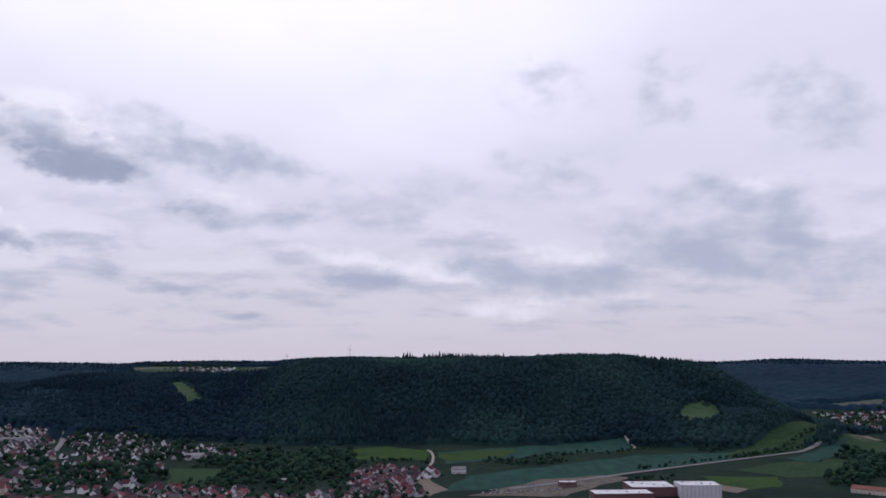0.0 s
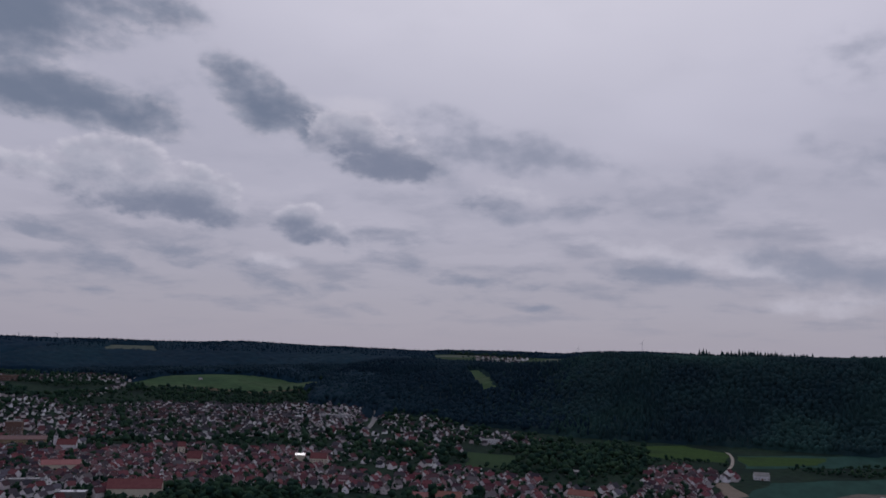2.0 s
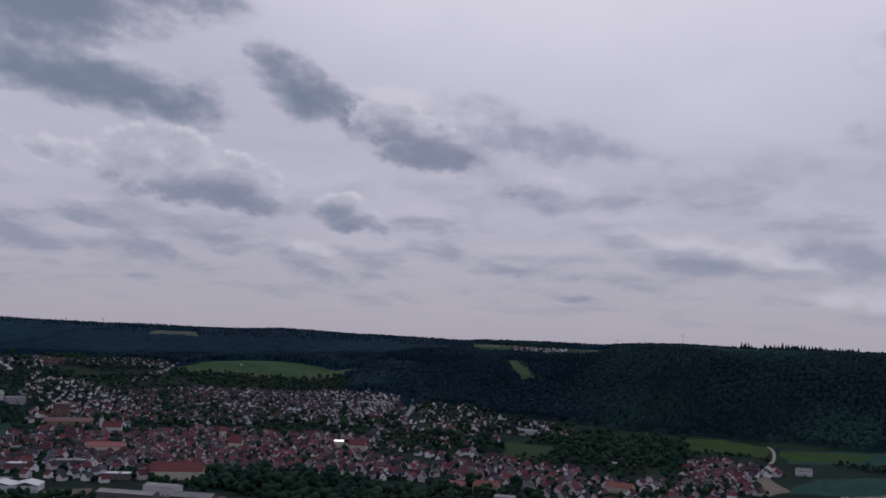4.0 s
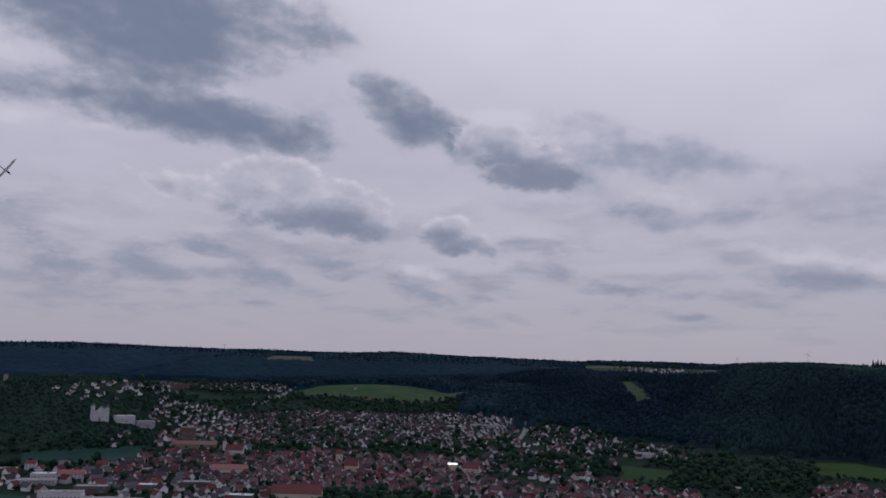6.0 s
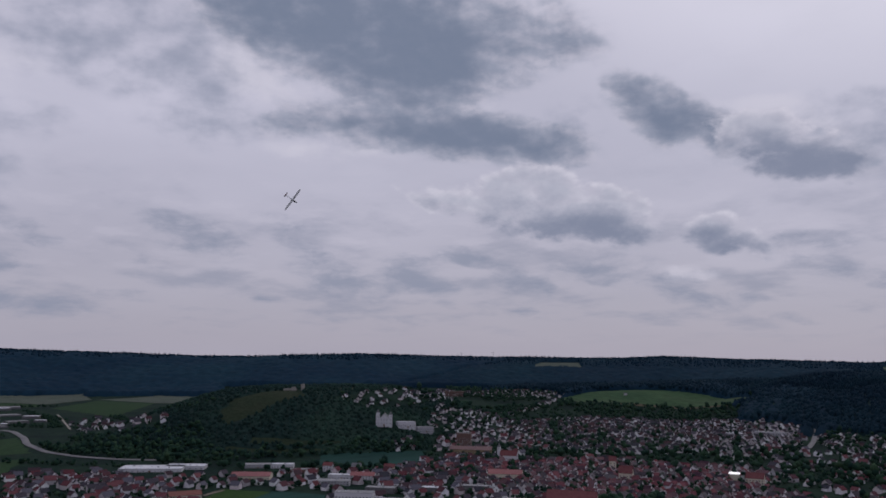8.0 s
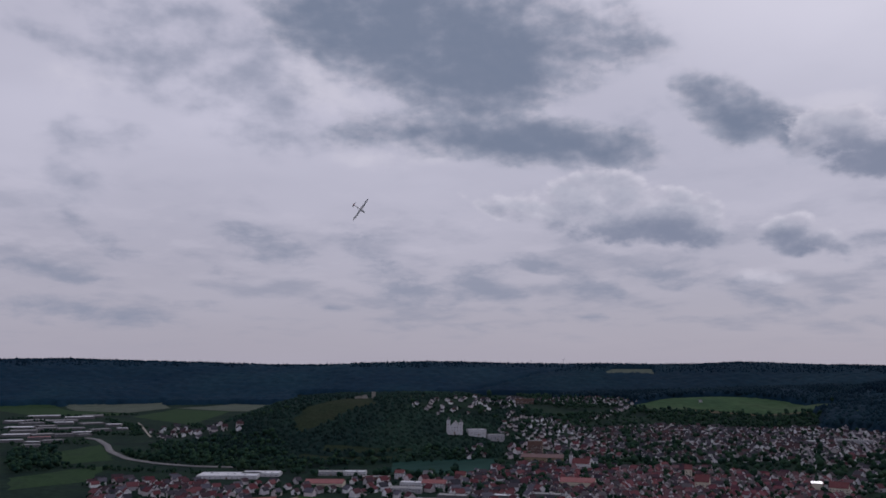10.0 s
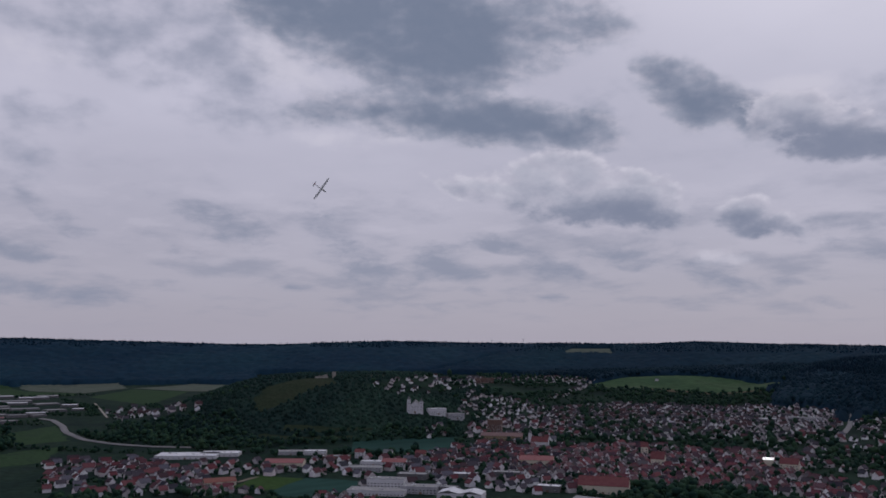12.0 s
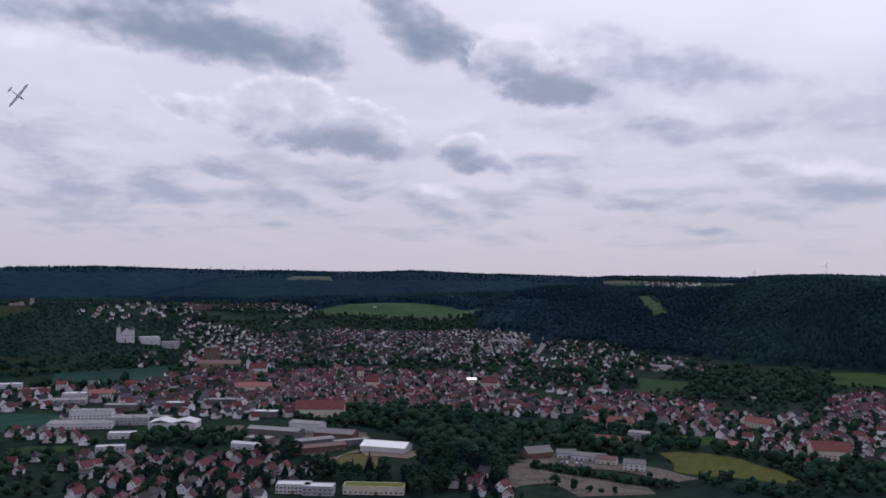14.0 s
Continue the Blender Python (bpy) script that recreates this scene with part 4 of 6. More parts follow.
def pilgrimage_church(x, y, yaw, label):
    """A white church with a gabled front between two square towers."""
    BLOCKS.append((x, y, 26))
    root = tagged(new("pilgrimage_church"), label, "church")
    bm = gable_wall(40, 17, 15, 8)
    bmesh.ops.rotate(bm, verts=bm.verts[:], cent=(0, 0, 0), matrix=Matrix.Rotation(radians(90), 3, "Z"))
    part("nave_wall", bm, M_PLAIN["white"], root)
    bm = gable_roof(40, 17, 15, 8, 0.4, 0.3)
    bmesh.ops.rotate(bm, verts=bm.verts[:], cent=(0, 0, 0), matrix=Matrix.Rotation(radians(90), 3, "Z"))
    part("nave_roof", bm, M_PLAIN["slate"], root)
    for s in (-1, 1):
        bm = bmesh.new()
        box(bm, s * 12 - 3.4, s * 12 + 3.4, -22, -15.2, -2, 24 - 2 * s)
        tower = part("tower", bm, M_PLAIN["white"], root)
        bm = bmesh.new()
        top = 24 - 2 * s
        q = [bm.verts.new((s * 12 + a * 3.8, -18.6 + b * 3.8, top + 0.01)) for a, b in ((-1, -1), (1, -1), (1, 1), (-1, 1))]
        p = [bm.verts.new((s * 12 + a * 1.8, -18.6 + b * 1.8, top + 2.6)) for a, b in ((-1, -1), (1, -1), (1, 1), (-1, 1))]
        tip = bm.verts.new((s * 12, -18.6, top + 7))
        for k in range(4):
            bm.faces.new([q[k], q[(k + 1) % 4], p[(k + 1) % 4], p[k]])
            bm.faces.new([p[k], p[(k + 1) % 4], tip])
        part("spire", bm, M_PLAIN["slate"], tower)
        for z in (6, 12, 18): add_window(root, s * 12, -22.02, z, 0, WIDE_WINDOW)
    for dx in (-5, 0, 5):
        add_window(root, dx, -20.02, 6, 0, WIDE_WINDOW)
        add_window(root, dx, -20.02, 12, 0, WIDE_WINDOW)
    for k in range(5):
        for s in (-1, 1): add_window(root, s * 8.52, -14 + k * 7, 8, 90 * s, WIDE_WINDOW)
    bm = bmesh.new()
    box(bm, -1.6, 1.6, -20.08, -19.9, -0.1, 4.0)
    part("portal", bm, M_DOOR, root)
    return place(root, x, y, yaw, reach=8)
# named buildings
last = hall('factory_hall', 'tall white factory hall with ribbed cladding and flat roof', 327, 1128, -2, 51, 38, 16.2, units=6, win=0)
clad_ribs(last, 51, 38, 16.2, M_PLAIN["grey"])
hall('factory_hall', 'long maroon factory hall with a wide white flat roof', 271, 1154, 1, 58, 54, 11.5, wall='maroon', units=9, win=0)
hall('factory_hall', 'low maroon factory hall with a pale flat roof', 223, 1100, 3, 74, 35, 10.1, wall='maroon', units=5, win=9.0)
hall('factory_annex', 'small maroon annex with a white flat roof beside the car park', 172, 1215, 2, 24, 16, 6.8, wall='maroon', units=2)
hall('storage_hall', 'wide white flat-roofed warehouse', -1242, 575, 53, 90, 45, 4.6, win=8, units=7)
hall('storage_hall', 'white flat-roofed warehouse beside the trees', -1232, 624, 51, 58, 32, 4.6, win=8, units=4)
hall('industrial_hall', 'white industrial hall on the valley floor', -2649, 575, 68, 52, 35, 5.9, win=0, units=1, wall='slate', roof='membrane')
hall('industrial_hall', 'grey industrial hall on the valley floor', -2685, 639, 95, 60, 46, 4.2, win=0, units=1, wall='slate', roof='gravelroof')
hall('industrial_hall', 'pale industrial hall on the valley floor', -2621, 691, 79, 88, 56, 5, win=0, units=1, wall='slate', roof='slate')
hall('industrial_hall', 'low grey industrial hall on the valley floor', -2481, 735, 94, 60, 42, 3.3, win=0, units=1, wall='slate', roof='gravelroof')
hall('industrial_hall', 'white industrial hall on the valley floor', -2365, 759, 64, 40, 35, 5.9, win=0, units=1, wall='slate', roof='membrane')
hall('industrial_hall', 'grey industrial hall on the valley floor', -2426, 541, 67, 68, 46, 4.2, win=0, units=1, wall='slate', roof='membrane')
hall('industrial_hall', 'pale industrial hall on the valley floor', -2425, 605, 90, 44, 35, 5, win=0, units=1, wall='slate', roof='gravelroof')
hall('industrial_hall', 'low grey industrial hall on the valley floor', -2334, 639, 80, 68, 42, 3.3, win=0, units=1, wall='slate', roof='slate')
hall('industrial_hall', 'white industrial hall on the valley floor', -2218, 678, 93, 48, 30, 5.9, win=0, units=1, wall='slate', roof='gravelroof')
hall('industrial_hall', 'grey industrial hall on the valley floor', -2238, 740, 64, 28, 26, 4.2, win=0, units=1, wall='slate', roof='membrane')
hall('industrial_hall', 'pale industrial hall on the valley floor', -2185, 480, 66, 60, 35, 5, win=0, units=1, wall='slate', roof='membrane')
hall('industrial_hall', 'low grey industrial hall on the valley floor', -2183, 534, 92, 52, 35, 3.3, win=0, units=1, wall='slate', roof='gravelroof')
hall('industrial_hall', 'white industrial hall on the valley floor', -2120, 567, 85, 40, 30, 5.9, win=0, units=1, wall='slate', roof='slate')
hall('industrial_hall', 'grey industrial hall on the valley floor', -2109, 608, 100, 32, 22, 4.2, win=0, units=1, wall='slate', roof='gravelroof')
hall('industrial_hall', 'pale industrial hall on the valley floor', -2041, 441, 74, 44, 22, 5, win=0, units=1, wall='slate', roof='membrane')
hall('industrial_hall', 'low grey industrial hall on the valley floor', -1990, 471, 59, 32, 22, 3.3, win=0, units=1, wall='slate', roof='membrane')
hall('industrial_hall', 'white industrial hall on the valley floor', -1978, 507, 96, 44, 22, 5.9, win=0, units=1, wall='slate', roof='gravelroof')
hall('industrial_hall', 'wide white shed roof on the valley floor', -2840, 700, 80, 90, 45, 6, win=0, units=2, wall='slate', roof='membrane')
hall('industrial_hall', 'grey works shed on the valley floor', -2790, 830, 75, 60, 50, 5, win=0, units=2, wall='slate', roof='gravelroof')
hall('industrial_hall', 'long white works hall on the valley floor', -2720, 770, 84, 80, 40, 6.5, win=0, units=2, wall='slate', roof='membrane')
hall('industrial_hall', 'low brown works hall on the valley floor', -2560, 600, 88, 60, 40, 5, win=0, units=2, wall='slate', roof='slate')
hall('industrial_hall', 'white works hall on the valley floor', -2520, 670, 72, 55, 38, 6, win=0, units=2, wall='slate', roof='membrane')
hall('industrial_hall', 'grey works hall on the valley floor', -2290, 520, 70, 60, 34, 5.5, win=0, units=2, wall='slate', roof='gravelroof')
hall('industrial_hall', 'pale works hall on the valley floor', -2330, 580, 84, 50, 30, 6, win=0, units=2, wall='slate', roof='gravelroof')
hall('industrial_hall', 'red-roofed works hall on the valley floor', -2080, 505, 76, 48, 26, 5, win=0, units=2, wall='slate', roof='red')
hall('industrial_hall', 'grey works hall on the valley floor', -2160, 620, 80, 46, 30, 5.5, win=0, units=2, wall='slate', roof='membrane')
hall('industrial_hall', 'low pale store on the valley floor', -1910, 450, 66, 36, 20, 4.5, win=0, units=2, wall='slate', roof='gravelroof')
hall('commercial_hall', 'grey commercial hall with a flat roof', -1175, 712, 52, 40, 22, 5, win=4, units=2, wall='grey', roof='gravelroof', shape='flat', rise=3, floors=1)
hall('commercial_hall', 'white commercial hall with a flat roof', -1150, 742, 50, 34, 20, 5.5, win=4, units=2, wall='white', roof='membrane', shape='flat', rise=3, floors=1)
hall('commercial_hall', 'low dark shop hall with a pale roof', -1085, 735, 46, 44, 20, 4.8, win=4, units=2, wall='brown', roof='gravelroof', shape='flat', rise=3, floors=1)
hall('apartment_house', 'white three-storey house with a red roof', -1073, 772, 42, 14, 11, 9, win=4, units=2, wall='white', roof='tile', shape='gable', rise=4, floors=3)
hall('apartment_house', 'white tall house with a dark roof', -1040, 800, 40, 13, 11, 9, win=4, units=2, wall='white', roof='slate', shape='gable', rise=4, floors=3)
hall('commercial_hall', 'white hall with a broad red roof', -975, 762, 42, 34, 20, 6, win=4, units=2, wall='white', roof='red', shape='gable', rise=4, floors=2)
hall('commercial_hall', 'pale hall with a white flat roof', -1000, 742, 44, 34, 18, 5.5, win=4, units=2, wall='white', roof='membrane', shape='flat', rise=3, floors=1)
hall('apartment_house', 'cream house with a red tiled roof', -1005, 835, 38, 16, 11, 8, win=4, units=2, wall='cream', roof='tile', shape='gable', rise=4.5, floors=2)
hall('commercial_hall', 'long grey depot with flat roofs', -960, 700, 44, 46, 22, 6, win=4, units=2, wall='grey', roof='gravelroof', shape='flat', rise=3, floors=2)
pilgrimage_church(-1298, 1064, 48, 'white twin-towered church above the town')
hall('school_building', 'long white school building with a flat roof', -1276, 1099, 63, 35, 19, 10.8, floors=2, win=4, units=2)
hall('school_building', 'grey school wing with a flat roof', -1250, 1125, 62, 32, 19, 9.5, floors=2, win=4, wall='grey', roof='gravelroof', units=2)
hall('brown_block', 'tall brown residential block', -1158, 1142, 37, 26, 21, 25.7, floors=6, win=4, wall='brown', roof='slate')
hall('brewery', 'ochre brewery building with a brown roof', -1092, 1095, 37, 74, 26, 9.5, floors=2, win=5, wall='ochre', roof='maroon', shape='gable', rise=5)
church(-977, 1068, 32, 28, 14, 11.2, 24.0, 'white church with a slim tower and tiled roof')
hall('school_building', 'large pale grey school with flat roofs', -923, 1880, 22, 70, 22, 8.1, floors=2, win=5, units=3, wall='grey', roof='gravelroof')
hall('school_building', 'low pale grey school hall', -974, 1811, 24, 38, 19, 6.8, win=6, units=2, wall='grey', roof='membrane')
hall('shiny_roof_house', 'small hall with a glinting bright metal roof', -625, 1159, 28, 14, 14, 10.8, wall='cream', roof='sheet', shape='gable', rise=2.4, win=4)
hall('old_barn', 'great old barn with a dark red tiled roof', -646, 816, 32, 58, 22, 9.5, wall='cream', roof='tile', shape='gable', rise=9, win=6)
hall('inn', 'large inn with a red tiled roof', -95, 910, 20, 35, 24, 9.5, wall='cream', roof='tile', shape='gable', rise=7, win=4, floors=2)
hall('market_hall', 'long hall with a rose-red sheet roof', -850, 922, 37, 48, 24, 8.1, wall='cream', roof='red', shape='gable', rise=5, win=5)
hall('apartment_block', 'long pink apartment block above the town', -2122, 2047, 46, 67, 21, 16.2, floors=4, win=5, wall='brown', roof='slate')
hall('gate_tower', 'pink-washed town gate tower with a tiled roof', -807, 1120, 36, 11, 11, 14.9, floors=4, win=4, wall='cream', roof='tile', shape='gable', rise=6)
hall('town_hall', 'large old town house with a stepped red roof', -725, 1038, 25, 19, 14, 12.2, floors=3, win=4, wall='cream', roof='tile', shape='gable', rise=9)
hall('town_hall', 'broad red-roofed school house in the old town', -585, 1143, 17, 24, 14, 10.8, floors=3, win=4, wall='cream', roof='tile', shape='gable', rise=7)
hall('chapel', 'small white chapel on the hilltop meadow', -1649, 2364, 35, 11, 8, 5.4, shape='gable', rise=3, roof='slate', win=4)
hall('long_house', 'white flat house beside the forest edge', -450, 1571, 16, 38, 16, 8.1, win=4, floors=2, roof='gravelroof')
hall('long_house', 'grey flat-roofed workshop among the trees', -225, 1258, 10, 42, 19, 5.2, win=5, wall='slate', roof='gravelroof')
hall('farm_house', 'white farm house beside the track', 24, 1358, 9, 21, 14, 6.8, shape='gable', rise=3.5, roof='slate', win=4, floors=1)
hall('farm_house', 'farm house with a bright red roof in the trees', 558, 1147, -46, 42, 16, 5.4, wall='cream', roof='orange', shape='gable', rise=4, win=5)
hall('office_block', 'white office block with rows of dark windows', -810, 608, 41, 67, 27, 5.4, floors=1, win=4.0, roof='gravelroof', units=2)
hall('office_block', 'upper office storeys set back above a white base', -829, 636, 41, 45, 18, 12.8, floors=3, win=4.0, roof='gravelroof', units=4)
hall('office_block', 'low grey office wing with a flat roof', -784, 651, 38, 42, 21, 8.1, floors=2, win=4.0, wall='grey', roof='gravelroof', units=3)
hall('storage_hall', 'white storage hall with a twin-pitched roof', -727, 664, 34, 51, 26, 6.8, shape='twin', rise=3, win=6)
hall('garage', 'low white garage with a flat roof', -725, 595, 41, 30, 13, 5.4, win=6)
hall('modern_house', 'white flat-roofed modern house among trees', -675, 539, 45, 26, 11, 6.8, floors=2, win=4)
hall('modern_house', 'white cubic modern house with big windows', -442, 527, 30, 27, 13, 6.8, floors=2, win=3)
hall('modern_house', 'pale flat-roofed modern house beside the suburb', -422, 533, 28, 24, 13, 6.8, floors=2, win=4, wall='grey', roof='membrane')
hall('market_hall', 'broad red-roofed hall between the gardens', -1078, 645, 49, 54, 30, 5.0, wall='cream', roof='red', shape='gable', rise=4, win=6)
hall('long_barn', 'long barn with an orange tiled roof', -980, 495, 75, 38, 16, 5.4, wall='cream', roof='orange', shape='gable', rise=4, win=6)
hall('tent_hall', 'white tent hall on pale sandy ground', -470, 698, 16, 45, 26, 5.4, shape='gable', rise=3.5, win=0, roof='gloss')
hall('workshop_hall', 'long workshop hall with a pale sheet roof', -603, 688, 15, 58, 16, 8.1, wall='slate', shape='gable', rise=2, roof='gravelroof', win=5)
hall('workshop_hall', 'white workshop hall behind the works yard', -595, 730, 13, 35, 19, 9.5, shape='gable', rise=2, roof='gravelroof', win=5)
hall('workshop_hall', 'long low shed with a pale sheet roof', -549, 673, 63, 54, 13, 5.4, wall='slate', shape='gable', rise=1.5, roof='gravelroof', win=5)
hall('workshop_hall', 'works shed with a brown sheet roof', -546, 717, 17, 42, 22, 6.8, wall='brown', roof='slate', shape='gable', rise=3, win=6)
hall('workshop_hall', 'dark maroon works shed beside the yard', -521, 656, 60, 54, 13, 5.4, wall='maroon', roof='maroon', shape='gable', rise=2, win=6)
hall('workshop_hall', 'grey strip shed beside the playing field', -513, 698, 60, 38, 10, 5.4, wall='slate', roof='gravelroof', win=6)
hall('workshop_hall', 'flat grey works block', -591, 650, 16, 26, 16, 6.8, wall='slate', roof='gravelroof', win=5)
hall('workshop_hall', 'small white shed at the yard corner', -585, 625, 15, 29, 8, 5.4, roof='membrane', shape='gable', rise=1.5, win=5)
hall('long_house', 'long house with an orange tiled roof', -296, 853, 7, 42, 16, 5.4, wall='cream', roof='orange', shape='gable', rise=3.5, win=4)
hall('large_house', 'broad house with an orange-red tiled roof', -318, 949, 11, 29, 18, 8.1, wall='cream', roof='orange', shape='gable', rise=5, win=4, floors=2)
hall('large_house', 'red-roofed house beside the wood', -351, 941, 12, 19, 14, 6.8, wall='cream', roof='red', shape='gable', rise=4, win=4, floors=2)
hall('large_house', 'grey flat house behind the long house', -279, 895, 9, 22, 14, 8.1, wall='grey', roof='gravelroof', win=4, floors=2)
hall('workshop', 'white workshop house with a dark gable roof', -311, 769, 32, 18, 11, 4.7, roof='slate', shape='gable', rise=3, win=4)
hall('workshop', 'white workshop row beside the car park', -288, 769, 11, 32, 11, 4.7, roof='slate', shape='gable', rise=2.5, win=4)
hall('workshop', 'pink workshop at the car park', -269, 765, 9, 19, 11, 4.7, wall='cream', roof='maroon', shape='gable', rise=2.5, win=4)
hall('workshop', 'white two-storey house at the yard end', -239, 754, 12, 19, 10, 6.8, roof='slate', shape='gable', rise=3, win=4, floors=2)
hall('barn', 'dark wooden barn beside the yard', -335, 754, 54, 27, 16, 5.4, wall='brown', roof='slate', shape='gable', rise=5, win=0)
hall('large_house', 'red-roofed long house among gardens', -184, 901, 6, 29, 13, 5.4, wall='cream', roof='red', shape='gable', rise=3, win=4)
hall('large_house', 'broad orange-roofed villa in the gardens', -183, 1046, -10, 32, 16, 6.8, wall='cream', roof='orange', shape='gable', rise=5, win=4, floors=2)
hall('turf_roof_house', 'flat house with a yellow-green turf roof', -388, 560, 29, 48, 14, 6.1, wall='cream', roof='turf', win=4, floors=1)
hall('workshop_hall', 'pale flat-roofed workshop hall between the houses', -868, 708, 37, 38, 18, 6.8, win=9, units=2, wall='slate', roof='gravelroof')
hall('workshop_hall', 'pale flat-roofed workshop hall between the houses', -825, 760, 37, 32, 16, 6.8, win=9, units=2, wall='slate', roof='membrane')
hall('workshop_hall', 'pale flat-roofed workshop hall between the houses', -772, 672, 29, 42, 14, 6.8, win=9, units=2, wall='slate', roof='gravelroof')
hall('workshop_hall', 'pale flat-roofed workshop hall between the houses', -801, 811, 37, 35, 16, 6.8, win=9, units=2, wall='slate', roof='gravelroof')
hall('workshop_hall', 'pale flat-roofed workshop hall between the houses', -694, 773, 30, 29, 16, 6.8, win=9, units=2, wall='slate', roof='membrane')
hall('workshop_hall', 'pale flat-roofed workshop hall between the houses', -863, 652, 39, 32, 14, 6.8, win=9, units=2, wall='slate', roof='slate')
# fields and meadows
field('bright', [(-204, 1703), (-108, 1756), (-25, 1689), (-27, 1540), (-144, 1533)], 'bright green meadow below the wooded hill')
field('teal', [(-14, 1649), (107, 1730), (317, 1776), (377, 1777), (369, 1689), (116, 1554), (5, 1474)], 'blue-green crop field below the wooded hill')
field('teal', [(-8, 1167), (39, 1332), (204, 1469), (358, 1601), (704, 1682), (359, 1406), (89, 1206)], 'wide blue-green crop field beside the main road')
field('bright', [(388, 1319), (501, 1304), (468, 1209), (381, 1171)], 'bright green meadow beside the factory hall')
field('green', [(463, 1390), (661, 1558), (721, 1514), (585, 1304), (510, 1305)], 'green field beside the country road')
field('sand', [(858, 1847), (944, 1950), (929, 1846), (858, 1776)], 'patch of bare sandy soil')
field('green', [(791, 1754), (881, 1898), (913, 1798), (789, 1557)], 'green field at the edge of the village')
field('green', [(-446, 1423), (-349, 1421), (-326, 1261), (-393, 1256)], 'small green meadow between the town and the wood')
field('olive', [(-240, 843), (-218, 864), (-168, 858), (-105, 802), (-111, 779), (-147, 773), (-209, 769)], 'olive-yellow ripening field among the houses')
field('teal', [(-1219, 864), (-1162, 1048), (-1025, 919), (-1149, 794)], 'blue-green field at the foot of the castle hill')
field('pale', [(-3412, 906), (-3339, 1263), (-3126, 1205), (-2930, 980), (-3150, 880)], 'pale green field in the side valley')
field('green', [(-3500, 640), (-3440, 880), (-3150, 860), (-2940, 960), (-2808, 918), (-2890, 704)], 'green crop field in the side valley')
field('green', [(-2720, 930), (-3060, 1200), (-2790, 1290), (-2518, 1095), (-2300, 945)], 'green field in the side valley')
field('pale', [(-3115, 1222), (-3210, 1488), (-3057, 1582), (-2720, 1345), (-2800, 1300)], 'pale strip of field below the far ridge')
field('green', [(-1431, 308), (-1502, 477), (-1323, 389), (-1296, 280)], 'green meadow beside the trees')
field('green', [(-1767, 466), (-1868, 573), (-1573, 508), (-1557, 419)], 'green meadow inside the bend of the road')
field('stubble', [(-1600, 2268), (-1466, 2330), (-1379, 2346), (-1190, 2328), (-1200, 2300), (-1380, 2312), (-1466, 2296), (-1590, 2236)], 'brown stubble strip below the hill meadow')
field('meadow', [(-1800, 2220), (-1790, 2400), (-1700, 2500), (-1547, 2520), (-1342, 2500), (-1235, 2425), (-1185, 2330), (-1383, 2345), (-1592, 2275), (-1723, 2205)], 'long green meadow on the low hill')
field('pale', [(1239, 3035), (1579, 3089), (1479, 2898), (1329, 2930)], 'pale green field beyond the village')
field('bright', [(-502, 844), (-436, 871), (-434, 838), (-476, 812)], 'small green clearing in the park')
field('bright', [(-256, 938), (-211, 953), (-205, 913), (-239, 900)], 'green garden meadow between houses')
field('green', [(-1040, 2960), (-1440, 3900), (-1400, 4130), (-700, 4260), (-560, 3700), (-500, 2960), (-700, 2880)], 'wide green plateau fields above the wood')
field('pale', [(-760, 3120), (-690, 3753), (-740, 4230), (-900, 4210), (-830, 3640)], 'pale plateau field above the wood')
field('green', [(-1120, 3460), (-1010, 3270), (-790, 3050), (-700, 2950), (-860, 2960), (-1060, 3200)], 'green plateau strip before the village')
field('pale', [(-1390, 3700), (-1340, 4100), (-1190, 4230), (-1210, 3760)], 'pale plateau field beside the village')
field('pale', [(-2545, 2928), (-2373, 3070), (-2514, 3252), (-2645, 3100)], 'pale clearing high on the far ridge')
field('sand', [(-100, 2196), (-20, 2216), (66, 2212), (70, 2224), (-16, 2230), (-96, 2214)], 'pale bare strip below the spruces on the crest')
field('meadow', [(-748, 2325), (-712, 2350), (-580, 2104), (-616, 2090)], 'steep green clearing in the wood')
field('meadow', [(487, 1841), (544, 1966), (610, 2047), (646, 2028), (601, 1845), (538, 1814)], 'small meadow on the wooded hillside')
field('rough', [(-1518, 829), (-1564, 886), (-1566, 954), (-1540, 1030), (-1470, 1000), (-1462, 917), (-1440, 862), (-1446, 806)], 'rough green meadow on the castle hill')
field('rough', [(-1580, 1120), (-1600, 1230), (-1510, 1190), (-1520, 1110)], 'rough hilltop grass beside the castle ruin')
field('rough', [(-1365, 812), (-1300, 868), (-1258, 938), (-1246, 924), (-1284, 848), (-1343, 795)], 'terrace of grass on the castle hill')
field('rough', [(-1358, 762), (-1285, 812), (-1243, 890), (-1230, 879), (-1268, 798), (-1338, 746)], 'lower terrace of grass on the castle hill')
field('yard', [(33, 1138), (145, 1282), (236, 1328), (283, 1308), (215, 1215), (156, 1128)], 'grey car park beside the factory hall')
field('sand', [(-42, 1285), (-21, 1296), (4, 1187), (-18, 1130)], 'bare brown soil beside the farm houses')
field('bright', [(-960, 502), (-1014, 570), (-963, 599), (-910, 550), (-909, 511)], 'bright green meadow behind the terraced houses')
field('teal', [(-898, 515), (-962, 602), (-894, 647), (-820, 570), (-861, 521)], 'dark green field beside the office block')
field('sand', [(-992, 521), (-1010, 568), (-1001, 564), (-983, 520)], 'narrow strip of pale sand')
field('green', [(-774, 496), (-728, 541), (-703, 527), (-738, 481)], 'strip of lawn behind the terraces')
field('green', [(-589, 379), (-584, 401), (-539, 420), (-528, 412), (-577, 367)], 'sloping green meadow below the gardens')
